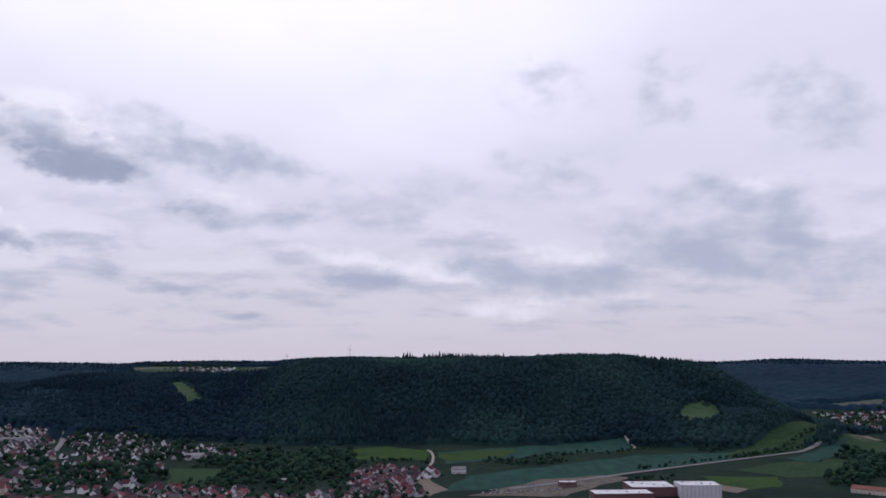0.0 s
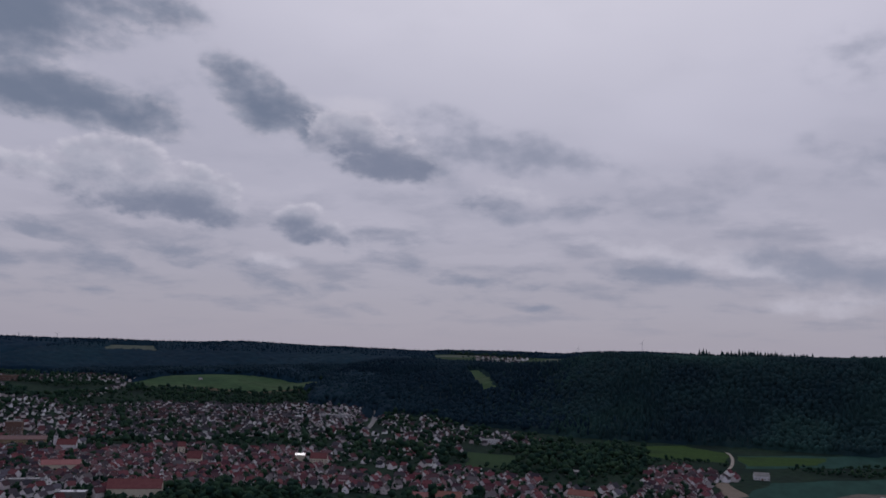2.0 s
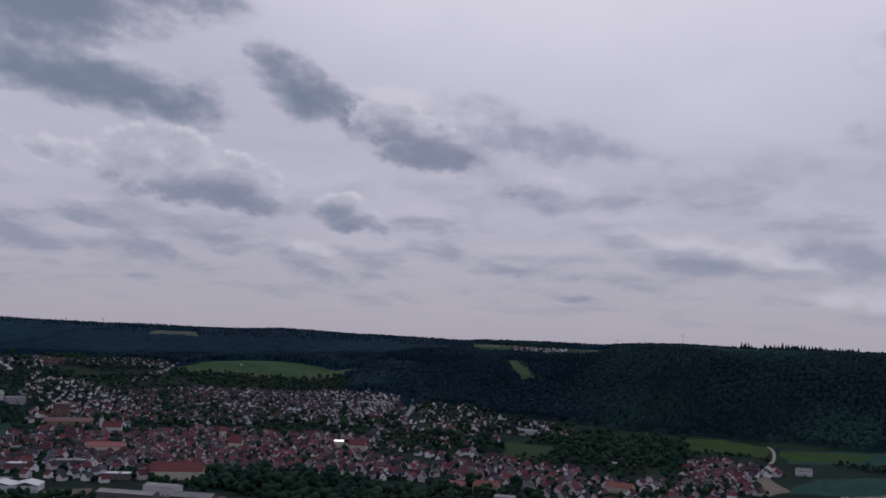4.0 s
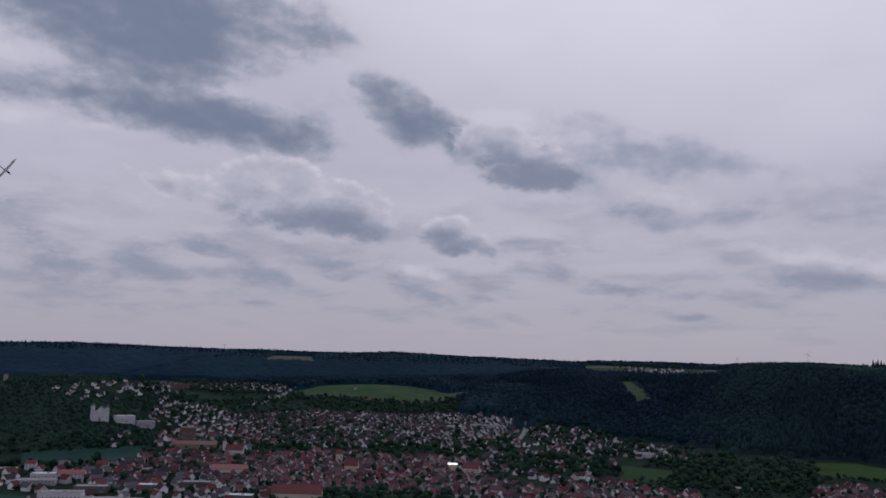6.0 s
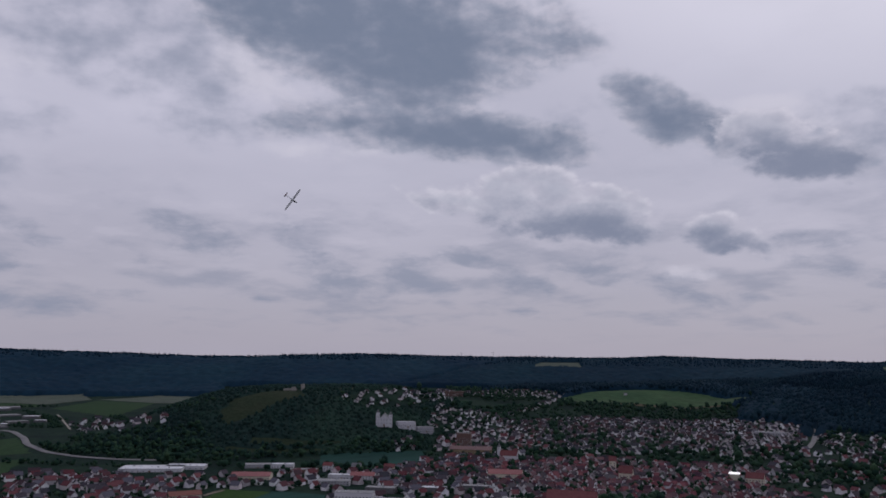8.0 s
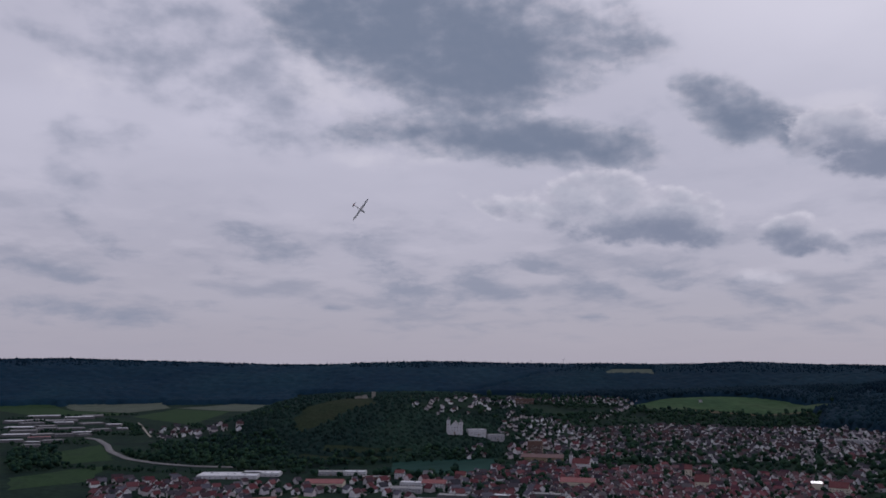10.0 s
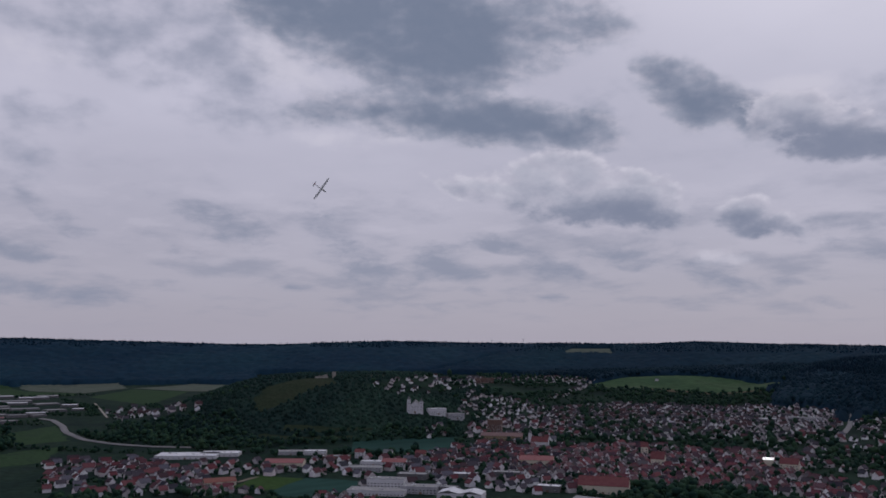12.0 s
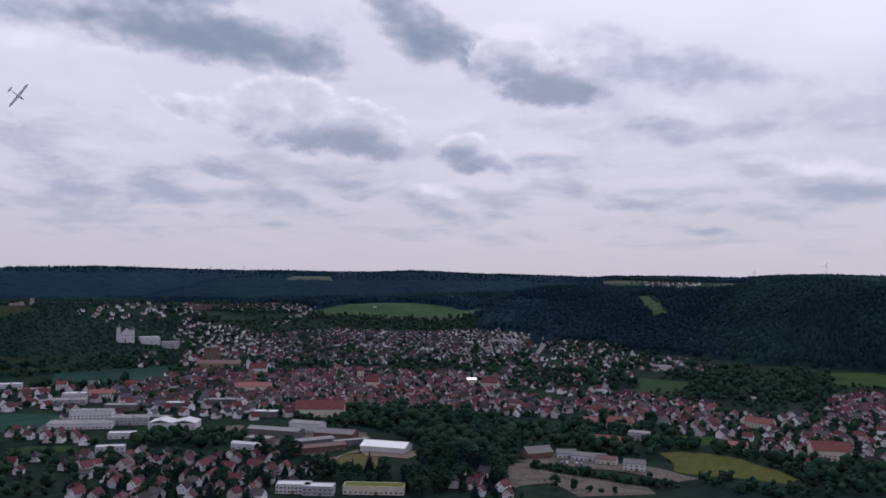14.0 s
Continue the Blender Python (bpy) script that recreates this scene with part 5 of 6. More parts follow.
field('yard', [(-327, 665), (-341, 702), (-329, 728), (-313, 710), (-266, 699), (-211, 700), (-201, 679), (-244, 641), (-280, 664), (-303, 643), (-302, 616)], 'wide pale gravel yard')
field('yard', [(-340, 723), (-337, 751), (-326, 778), (-287, 769), (-253, 773), (-213, 768), (-182, 755), (-190, 734), (-241, 738), (-286, 739), (-318, 728)], 'grey car park in front of the workshops')
field('rough', [(-318, 724), (-284, 733), (-239, 730), (-193, 727), (-210, 711), (-264, 706), (-311, 718)], 'strip of rough grass between yard and car park')
field('green', [(532, 1626), (784, 1901), (950, 2133), (879, 1925), (693, 1682), (515, 1545)], 'green strip of pasture below the hill')
field('teal', [(609, 1543), (835, 1800), (764, 1649), (619, 1460)], 'dark crop strip beside the country road')
field('sand', [(387, 1233), (411, 1189), (387, 1156), (367, 1180)], 'bare sandy strip beside the factory hall')
field('bright', [(-14, 1639), (145, 1715), (118, 1588), (5, 1506)], 'bright edge of the crop field')
field('yard', [(-706, 674), (-674, 714), (-647, 681), (-666, 648)], 'grey parking yard behind the storage hall')
field('yard', [(-615, 647), (-655, 713), (-540, 759), (-517, 738), (-509, 634), (-580, 624)], 'grey works yard between the sheds')
field('hay', [(-479, 616), (-490, 657), (-477, 671), (-450, 665), (-431, 633), (-438, 616)], 'yellowed playing field beside the tent hall')
field('sand', [(-495, 624), (-491, 681), (-482, 678), (-491, 658), (-481, 619)], 'pale sandy path beside the playing field')
field('sand', [(-482, 678), (-452, 712), (-438, 705), (-430, 673), (-468, 668)], 'pale sandy ground round the tent hall')
# roads and tracks
road(8, [(88, 1186), (221, 1291), (293, 1353), (507, 1520), (680, 1651), (791, 1778), (934, 2009), (1083, 2392)], 'asphalt')
road(12, [(-2046, 596), (-1989, 604), (-1847, 581), (-1720, 547), (-1567, 531), (-1469, 549), (-1395, 584), (-1333, 642)], 'asphalt')
road(4, [(-2440, 850), (-2364, 830), (-1975, 718)], 'gravel')
road(4, [(-30, 1690), (-23, 1667), (-18, 1590), (-18, 1498), (-25, 1419), (-33, 1360)], 'gravel')
road(10, [(-905, 2045), (-851, 1950), (-806, 1835), (-752, 1686)], 'asphalt')
road(5, [(371, 1812), (377, 1710)], 'gravel')
road(6, [(1079, 2392), (1156, 2621), (1212, 2837)], 'gravel')
# quarters of the town
district('south suburb', [(-684, 494), (-650, 554), (-598, 572), (-566, 601), (-497, 623), (-467, 581), (-470, 541), (-434, 499), (-547, 400), (-593, 431)], roof='red', step=23, gap=17, keep=0.92, lean=12)
district('south terrace', [(-865, 551), (-788, 590), (-718, 544), (-803, 523)], roof='red', step=15, gap=15, keep=0.95, lean=38)
district('south terrace', [(-1004, 463), (-915, 514), (-886, 499), (-945, 436)], roof='red', step=16, gap=15, keep=0.9, lean=38)
district('west gardens', [(-887, 455), (-844, 514), (-733, 450), (-738, 480), (-675, 486), (-590, 421), (-677, 408), (-727, 364), (-840, 388)], roof='mixed', step=26, gap=22, keep=0.5, lean=30)
district('west gardens', [(-719, 333), (-688, 373), (-614, 365), (-619, 336), (-656, 304)], roof='mixed', step=30, gap=26, keep=0.5, lean=30)
district('yard end', [(-367, 647), (-331, 662), (-290, 606), (-329, 581)], roof='red', step=20, gap=17, keep=0.9, lean=10)
district('south end', [(-470, 541), (-459, 603), (-427, 618), (-406, 596), (-421, 569), (-398, 530), (-434, 499)], roof='red', step=26, gap=22, keep=0.6, lean=8)
district('mill quarter', [(-173, 1002), (-125, 1036), (-138, 1402), (-75, 1449), (-46, 894), (-103, 860), (-152, 884)], roof='red', step=22, gap=17, keep=0.88, lean=-8)
district('riverside', [(-394, 968), (-453, 1134), (-389, 1215), (-325, 1165), (-274, 1203), (-224, 1075), (-225, 988), (-262, 960), (-318, 994)], roof='red', step=20, gap=17, keep=0.85, lean=-5)
district('riverside', [(-282, 1034), (-225, 1110), (-143, 1185), (-119, 1151), (-125, 1036), (-186, 919), (-256, 938)], roof='mixed', step=25, gap=20, keep=0.75, lean=-8)
district('garden suburb', [(-1296, 387), (-1278, 495), (-1111, 522), (-1029, 506), (-957, 464), (-965, 375), (-1024, 307)], roof='mixed', step=22, gap=17, keep=0.8)
district('old town', [(-938, 876), (-997, 1040), (-915, 1206), (-813, 1231), (-655, 1304), (-537, 1106), (-449, 1075), (-402, 971), (-485, 937), (-526, 924), (-641, 894), (-653, 816), (-762, 816)], roof='red', step=16.5, gap=15, keep=0.84)
district('west end', [(-1235, 448), (-1141, 603), (-1100, 660), (-1120, 720), (-1030, 790), (-989, 800), (-910, 694), (-1103, 438)], roof='mixed', step=27, gap=22, keep=0.62)
district('mid quarter', [(-1020, 816), (-1089, 1016), (-1052, 1097), (-837, 884), (-793, 742), (-856, 694)], roof='mixed', step=19, gap=17, keep=0.8)
district('mid quarter', [(-861, 814), (-810, 960), (-642, 809), (-694, 743), (-763, 723)], roof='mixed', step=22, gap=19, keep=0.7)
district('mid quarter', [(-1005, 683), (-846, 677), (-777, 726), (-710, 664), (-777, 634), (-856, 610)], roof='mixed', step=25, gap=21, keep=0.6)
district('forest edge', [(-1065, 2092), (-897, 1991), (-781, 1738), (-878, 1730)], roof='white', step=24, gap=19, keep=0.75)
district('forest edge', [(-857, 1689), (-760, 1686), (-465, 1453), (-391, 1223), (-450, 1155), (-584, 1157)], roof='mixed', step=25, gap=21, keep=0.34)
district('station quarter', [(-1217, 1115), (-1210, 1328), (-1182, 1435), (-993, 1174), (-1018, 1060), (-1144, 1049)], roof='mixed', step=24, gap=19, keep=0.7)
district('farm hamlet', [(-133, 1287), (-113, 1402), (-13, 1379), (-8, 1308), (-51, 1218), (-18, 1130), (-105, 1125)], roof='red', step=18, gap=15, keep=0.85)
district('back quarter', [(-1190, 1321), (-1348, 1508), (-1506, 1695), (-1445, 1896), (-1295, 2011), (-1127, 2069), (-908, 2011), (-896, 1983), (-884, 1661), (-977, 1590), (-1168, 1569)], roof='white', step=25, gap=19, keep=0.82)
district('back quarter', [(-989, 1610), (-895, 1682), (-896, 1983), (-801, 1774), (-764, 1568), (-727, 1362), (-846, 1468)], roof='white', step=22, gap=18, keep=0.85)
district('back quarter', [(-1173, 1406), (-1145, 1539), (-964, 1569), (-846, 1468), (-901, 1322), (-1019, 1236)], roof='white', step=23, gap=19, keep=0.85)
district('hillside quarter', [(-1227, 1026), (-1100, 944), (-1375, 1273), (-1376, 1356), (-1457, 1512), (-1519, 1647), (-1459, 1915), (-1410, 1796), (-1307, 1608), (-1190, 1305), (-1236, 1163)], roof='white', step=23, gap=18, keep=0.85)
district('upper quarter', [(-1449, 1030), (-1470, 1150), (-1810, 2203), (-1747, 2195), (-1753, 2132), (-1375, 1228), (-1369, 1085)], roof='white', step=30, gap=22, keep=0.8)
district('forest edge', [(-829, 1891), (-822, 1960), (-691, 1939), (-615, 1836), (-524, 1787), (-365, 1696), (-359, 1535), (-484, 1544), (-594, 1514)], roof='white', step=22, gap=17, keep=0.62)
district('north village', [(1179, 2699), (1438, 2820), (1004, 1976), (969, 2085)], roof='mixed', step=26, gap=20, keep=0.5)
district('side hamlet', [(-2116, 761), (-2308, 907), (-1650, 791), (-1584, 754), (-1712, 674)], roof='white', step=30, gap=24, keep=0.6)
district('plateau village', [(-1190, 3900), (-950, 3990), (-840, 3290), (-1030, 3340)], roof='white', step=30, gap=40, keep=0.6, on_fields=True)
district('ridge row', [(-2450, 2270), (-2176, 2280), (-1863, 2285), (-1804, 2214), (-2010, 2107), (-2193, 2047)], roof='white', step=22, gap=26, keep=0.8)
district('ridge row', [(-1448, 1236), (-1842, 2291), (-1784, 2220), (-1414, 1208)], roof='white', step=20, gap=20, keep=0.85)
# woods, tree belts and hedges
wood([(-951, 439), (-835, 529), (-733, 478), (-706, 509), (-575, 418), (-608, 367), (-656, 304)], name='garden', step=18.2)
wood([(-705, 511), (-509, 634), (-413, 518), (-548, 398)], name='garden', step=20.8)
wood([(-831, 290), (-842, 383), (-742, 385), (-684, 345), (-762, 266)], name='copse', step=11.7)
wood([(-1083, 376), (-985, 453), (-924, 438), (-974, 339)], name='garden', step=16.9)
wood([(-473, 592), (-419, 624), (-345, 704), (-302, 627), (-354, 568), (-440, 552)], name='park', step=15.6)
wood([(-498, 797), (-450, 887), (-347, 912), (-272, 831), (-242, 891), (-236, 816), (-272, 784), (-318, 806), (-340, 804), (-339, 726), (-338, 678), (-399, 657)], name='park', step=14.3)
wood([(-566, 601), (-510, 652), (-518, 595)], name='park', step=10.4)
wood([(-387, 936), (-305, 996), (-191, 916), (-153, 871), (-45, 879), (-40, 777), (-96, 766), (-173, 857), (-255, 853), (-303, 820)], name='copse', step=14.3)
wood([(-470, 1156), (-75, 1449), (-52, 1011), (-191, 916), (-389, 957)], name='garden', step=24.7)
wood([(-1199, 958), (-1137, 1185), (-1000, 1316), (-714, 1546), (-521, 1191), (-983, 1051), (-824, 771), (-862, 690)], name='grove', step=24.7)
wood([(-1176, 1391), (-1145, 1539), (-959, 1560), (-823, 1546), (-774, 1724), (-646, 1436), (-717, 1343), (-892, 1309), (-997, 1195)], name='grove', step=30.4)
wood([(-1686, 544), (-1401, 738), (-1315, 780), (-1260, 909), (-1196, 1096), (-1144, 1049), (-1241, 780), (-1288, 630), (-1466, 540)], name='grove', step=16.9)
belt([(-2347, 498), (-2243, 612), (-2091, 712)], width=15, step=11)
belt([(-1954, 417), (-1902, 466), (-1983, 566)], width=15, step=11)
belt([(-2424, 816), (-2049, 717)], width=21, step=11)
belt([(-2760, 620), (-2600, 640), (-2480, 640)], width=18, step=14)
belt([(-2400, 470), (-2280, 560), (-2120, 640), (-2050, 700)], width=16, step=13)
belt([(-2240, 800), (-2440, 790), (-2640, 830)], width=16, step=14)
belt([(-2010, 520), (-1940, 500), (-1890, 560)], width=14, step=9)
wood([(-1300, 640), (-1180, 760), (-1040, 850), (-1010, 800), (-1140, 690), (-1250, 600)], name='grove', step=22.0)
wood([(-1121, 1139), (-1086, 1301), (-987, 1182), (-1018, 1034)], name='grove', step=20.8)
wood([(-1541, 1691), (-962, 2132), (-677, 1490), (-933, 1352), (-1150, 1261)], name='grove', step=37.4)
wood([(-1407, 1176), (-1596, 2095), (-1307, 1608), (-1211, 1139)], name='grove', step=23.4)
wood([(-938, 876), (-915, 1206), (-639, 1316), (-402, 971), (-641, 894), (-762, 816)], name='garden', step=21.0)
wood([(-1733, 2149), (-1324, 2500), (-1014, 2251), (-964, 2138), (-1438, 1886)], name='grove', step=16.9)
wood([(-862, 1932), (-828, 1975), (-687, 1949), (-603, 1838), (-356, 1704), (-353, 1509), (-476, 1517), (-585, 1464)], name='grove', step=22.1)
wood([(-1380, 4060), (-1340, 4180), (-980, 4290), (-960, 4210)], name='grove', step=14.0, on_fields=True)
wood([(-1250, 3880), (-1150, 4020), (-900, 4020), (-800, 3250), (-1080, 3300)], name='garden', step=60.0, on_fields=True)
wood([(1153, 2701), (1479, 2898), (983, 1935), (908, 1981)], name='grove', step=28.6)
wood([(614, 1366), (713, 1540), (766, 1514), (642, 1272)], name='copse', step=11.7)
belt([(-315, 709), (-272, 714), (-225, 702), (-199, 703)], width=12, step=7)
belt([(-319, 712), (-287, 708), (-254, 704), (-225, 705), (-189, 711)], width=5, step=5)
belt([(-272, 654), (-247, 659), (-225, 663)], width=3, step=9)
belt([(-714, 818), (-604, 793), (-550, 829), (-482, 907)], width=54, step=8)
wood([(-630, 809), (-646, 913), (-534, 939), (-461, 920), (-380, 785), (-344, 689), (-406, 635), (-439, 728), (-506, 768)], name='park', step=11.7)
wood([(-999, 300), (-936, 359), (-818, 374), (-793, 368), (-882, 266)], name='copse', step=10.4)
wood([(-402, 1281), (-416, 1489), (-363, 1639), (-208, 1652), (-190, 1439), (-203, 1141), (-244, 1242), (-304, 1200)], name='grove', step=14.3)
wood([(-282, 1385), (-244, 1673), (-179, 1671), (-133, 1417), (-137, 1287), (-220, 1287)], name='grove', step=13.0)
wood([(-716, 602), (-727, 633), (-642, 672), (-597, 633), (-637, 596), (-683, 568)], name='copse', step=11.7)
wood([(-652, 1413), (-487, 1486), (-402, 1281), (-521, 1191), (-591, 1217)], name='grove', step=15.6)
wood([(603, 1402), (764, 1649), (789, 1557), (690, 1365), (572, 1192), (538, 1219)], name='copse', step=11.7)
wood([(-1432, 1297), (-1779, 2245), (-1680, 2119), (-1788, 1871), (-1370, 1240)], name='grove', step=15.0)
wood([(-2594, 2450), (-2449, 2500), (-1906, 2338), (-1805, 2172), (-1867, 1983), (-2079, 2016)], name='grove', step=17.0)
wood([(-1825, 390), (-1827, 474), (-1496, 399), (-1472, 317)], name='copse', step=14.3)
wood([(-1765, 636), (-1564, 750), (-1443, 783), (-1359, 717), (-1452, 614), (-1542, 577)], name='grove', step=16.9)
wood([(-1504, 1805), (-1359, 1782), (-1129, 1518), (-927, 1361), (-1055, 1264)], name='grove', step=28.1)
wood([(-1500, 1237), (-1760, 2169), (-1596, 1990), (-1379, 1184)], name='grove', step=28.6)
wood([(-1124, 1479), (-970, 1511), (-835, 1421), (-861, 1303), (-969, 1276)], name='grove', step=30.4)
belt([(83, 1503), (129, 1472), (199, 1501)], width=39, step=8)
belt([(273, 1273), (334, 1284)], width=6, step=6)
belt([(151, 1553), (224, 1605), (284, 1651)], width=9, step=7)
belt([(286, 1603), (391, 1699), (516, 1749)], width=15, step=11)
belt([(311, 1393), (515, 1545), (697, 1692)], width=10, step=12)
belt([(499, 1655), (672, 1831), (867, 2067)], width=33, step=9)
belt([(512, 1535), (679, 1703), (845, 1899)], width=9, step=9)
belt([(-148, 1476), (-84, 1524), (-24, 1489)], width=18, step=11)
belt([(-2807, 593), (-2857, 794), (-2804, 969)], width=21, step=11)
belt([(-2282, 944), (-1672, 826), (-1612, 847)], width=33, step=11)
belt([(-1612, 346), (-1498, 421), (-1376, 498), (-1298, 568)], width=21, step=11)
belt([(-1281, 761), (-1218, 879), (-1173, 1007)], width=21, step=11)
belt([(-104, 827), (-71, 812), (-41, 800)], width=45, step=9)
belt([(-172, 757), (-131, 734), (-90, 746)], width=33, step=9)
belt([(-1040, 550), (-1026, 617), (-995, 669)], width=18, step=11)


# ---- far houses, joined by roof colour ----
def many(name, protos, spots, mats, label, category, smooth=False, parent=None):
    """Joins copies of small arrays (verts, triangles) into one mesh. spots: x, y, z, scale, stretch, yaw, kind."""
    vs, fs, n = [], [], 0
    for x, y, z, s, tall, yaw, kind in spots:
        v, f = protos[kind]
        c, q = math.cos(yaw), math.sin(yaw)
        vs.append(np.c_[(v[:, 0] * c - v[:, 1] * q) * s + x, (v[:, 0] * q + v[:, 1] * c) * s + y, v[:, 2] * s * tall + z])
        fs.append(f + n)
        n += len(v)
    ob = new(name, mesh_from(name, np.concatenate(vs), np.concatenate(fs), mats, smooth))
    ob.parent = parent
    return tagged(ob, label, category if parent is None else "", kind="stuff")


def triangles(bm):
    bmesh.ops.triangulate(bm, faces=bm.faces[:])
    bm.verts.index_update()
    out = np.array([v.co[:] for v in bm.verts]), np.array([[v.index for v in f.verts] for f in bm.faces])
    bm.free()
    return out


FAR_SHAPES = [(10.0, 9.0, 4.6, 4.2), (11.5, 9.5, 5.0, 4.4), (9.0, 8.5, 4.4, 4.0), (13.0, 9.5, 5.4, 4.4)]
FAR_WALLS = [triangles(gable_wall(*f)) for f in FAR_SHAPES]
FAR_ROOFS = [triangles(gable_roof(*f)) for f in FAR_SHAPES]
for tone, spots in FAR.items():
    root = tagged(new("far_houses"), "many small gabled houses seen from afar", "houses", kind="stuff")
    rows = [(x, y, float(ground_z(x, y)), size * rng.uniform(0.86, 1.14), 1.0, radians(yaw), rng.randrange(4)) for x, y, yaw, size in spots]
    many("wall", FAR_WALLS, rows, [M_WALL["island"]], "", "", parent=root)
    many("roof", FAR_ROOFS, rows, [M_ROOF[tone]["island"]], "", "", parent=root)


# ---- trees ----
def lump(r, seed, squash=0.8, levels=1):
    g = random.Random(seed)
    bm = bmesh.new()
    bmesh.ops.create_icosphere(bm, subdivisions=levels, radius=r)
    for v in bm.verts:
        v.co *= g.uniform(0.72, 1.25)
        v.co.z *= squash
    return bm


def low_tree(seed, lumps, conifer=False):
    """A small far tree as arrays: uneven clumps, or drooping tiers for a conifer. About 10 m tall at scale 1."""
    g = random.Random(seed)
    vs, fs, n = [], [], 0
    for k in range(lumps):
        if conifer:
            bm = bmesh.new()
            z0, r = 0.3 + 8.0 * k / lumps, 3.0 * (1 - 0.7 * k / lumps)
            ring = [bm.verts.new((r * g.uniform(.75, 1.2) * math.cos(a), r * g.uniform(.75, 1.2) * math.sin(a), z0 + g.uniform(-.5, .4))) for a in [j * math.tau / 6 for j in range(6)]]
            tip = bm.verts.new((g.uniform(-.2, .2), g.uniform(-.2, .2), z0 + 9.0 / lumps + 1.5))
            for j in range(6): bm.faces.new([ring[j], ring[(j + 1) % 6], tip])
        else:
            bm = lump(g.uniform(2.2, 3.4) if lumps > 1 else 4.2, seed * 31 + k, 0.9)
            a, q = g.uniform(0, math.tau), (0.0 if lumps == 1 else g.uniform(0.8, 2.6))
            bmesh.ops.translate(bm, verts=bm.verts[:], vec=(q * math.cos(a), q * math.sin(a), g.uniform(3.0, 7.2) if lumps > 1 else 4.2))
        v, f = triangles(bm)
        vs.append(v)
        fs.append(f + n)
        n += len(v)
    return np.concatenate(vs), np.concatenate(fs)


BUSHY = [low_tree(s, 4) for s in range(6)]
HILL = [low_tree(20 + s, 3) for s in range(6)] + [low_tree(40 + s, 3, True) for s in range(3)]


def leaf_tree(seed, tall, conifer=False):
    """A tree with a tapered trunk, limbs and a ragged crown of leaf clumps and single sprays."""
    g = random.Random(seed)
    root = new("tree")
    bm = bmesh.new()
    rings = []
    for k in range(6):
        z, r = -0.6 + k * tall * (0.9 if conifer else 0.6) / 5, 0.32 * (1 - 0.15 * k)
        ox, oy = 0.12 * k * math.sin(seed + k), 0.12 * k * math.cos(seed * 2 + k)
        rings.append([bm.verts.new((ox + r * math.cos(j * math.tau / 7), oy + r * math.sin(j * math.tau / 7), z)) for j in range(7)])
    for lo, hi in zip(rings[:-1], rings[1:]):
        for j in range(7): bm.faces.new([lo[j], lo[(j + 1) % 7], hi[(j + 1) % 7], hi[j]])
    part("trunk", bm, M_BARK, root, smooth=True)
    bm = bmesh.new()
    crown = bmesh.new()
    spots = []
    if conifer:
        for k in range(9):
            z, r = tall * (0.12 + 0.095 * k), tall * 0.24 * (1 - k / 9.5)
            n = max(4, 9 - k // 2)
            for j in range(n):
                a = j * math.tau / n + g.uniform(-.3, .3)
                spots.append((r * 0.7 * math.cos(a), r * 0.7 * math.sin(a), z - 0.1 * r, 0.55 * r + 0.3, 0.5))
        spots.append((0, 0, tall * 0.97, 0.35, 2.2))
    else:
        for k in range(44):
            a, z = g.uniform(0, math.tau), g.uniform(0, 1)
            q = tall * 0.36 * math.sqrt(max(0.05, 1 - (2 * z - 0.85) ** 2)) * g.uniform(0.45, 1.08)
            spots.append((q * math.cos(a), q * math.sin(a), tall * (0.22 + 0.70 * z), tall * g.uniform(0.075, 0.135), 0.75))
        for k in range(5):
            a = k * math.tau / 5 + g.uniform(-.4, .4)
            z0, z1, q = tall * 0.25, tall * g.uniform(0.5, 0.7), tall * 0.24
            r = 0.11
            p0, p1 = Vector((0, 0, z0)), Vector((q * math.cos(a), q * math.sin(a), z1))
            lo = [bm.verts.new(p0 + Vector((r * math.cos(j * math.tau / 5), r * math.sin(j * math.tau / 5), 0))) for j in range(5)]
            hi = [bm.verts.new(p1 + Vector((r * .4 * math.cos(j * math.tau / 5), r * .4 * math.sin(j * math.tau / 5), 0))) for j in range(5)]
            for j in range(5): bm.faces.new([lo[j], lo[(j + 1) % 5], hi[(j + 1) % 5], hi[j]])
    if bm.faces: part("limbs", bm, M_BARK, root, smooth=True)
    else: bm.free()
    for k, (x, y, z, r, squash) in enumerate(spots):
        geom = bmesh.ops.create_icosphere(crown, subdivisions=1, radius=r)["verts"]
        for v in geom:
            v.co *= g.uniform(0.65, 1.35)
            v.co = Vector((v.co.x + x, v.co.y + y, v.co.z * squash + z))
        for _ in range(5):
            c = Vector((x, y, z)) + Vector((g.uniform(-1, 1), g.uniform(-1, 1), g.uniform(-.8, .9) * squash)).normalized() * r * g.uniform(1.0, 1.35)
            u, w = Vector((g.uniform(-1, 1), g.uniform(-1, 1), g.uniform(-.6, .6))) * 0.5, Vector((g.uniform(-1, 1), g.uniform(-1, 1), g.uniform(-1, 1))) * 0.4
            crown.faces.new([crown.verts.new(c + u), crown.verts.new(c + w), crown.verts.new(c - u), crown.verts.new(c - w)])
    part("crown", crown, M_SPRUCE if conifer else M_LEAF, root)
    return root


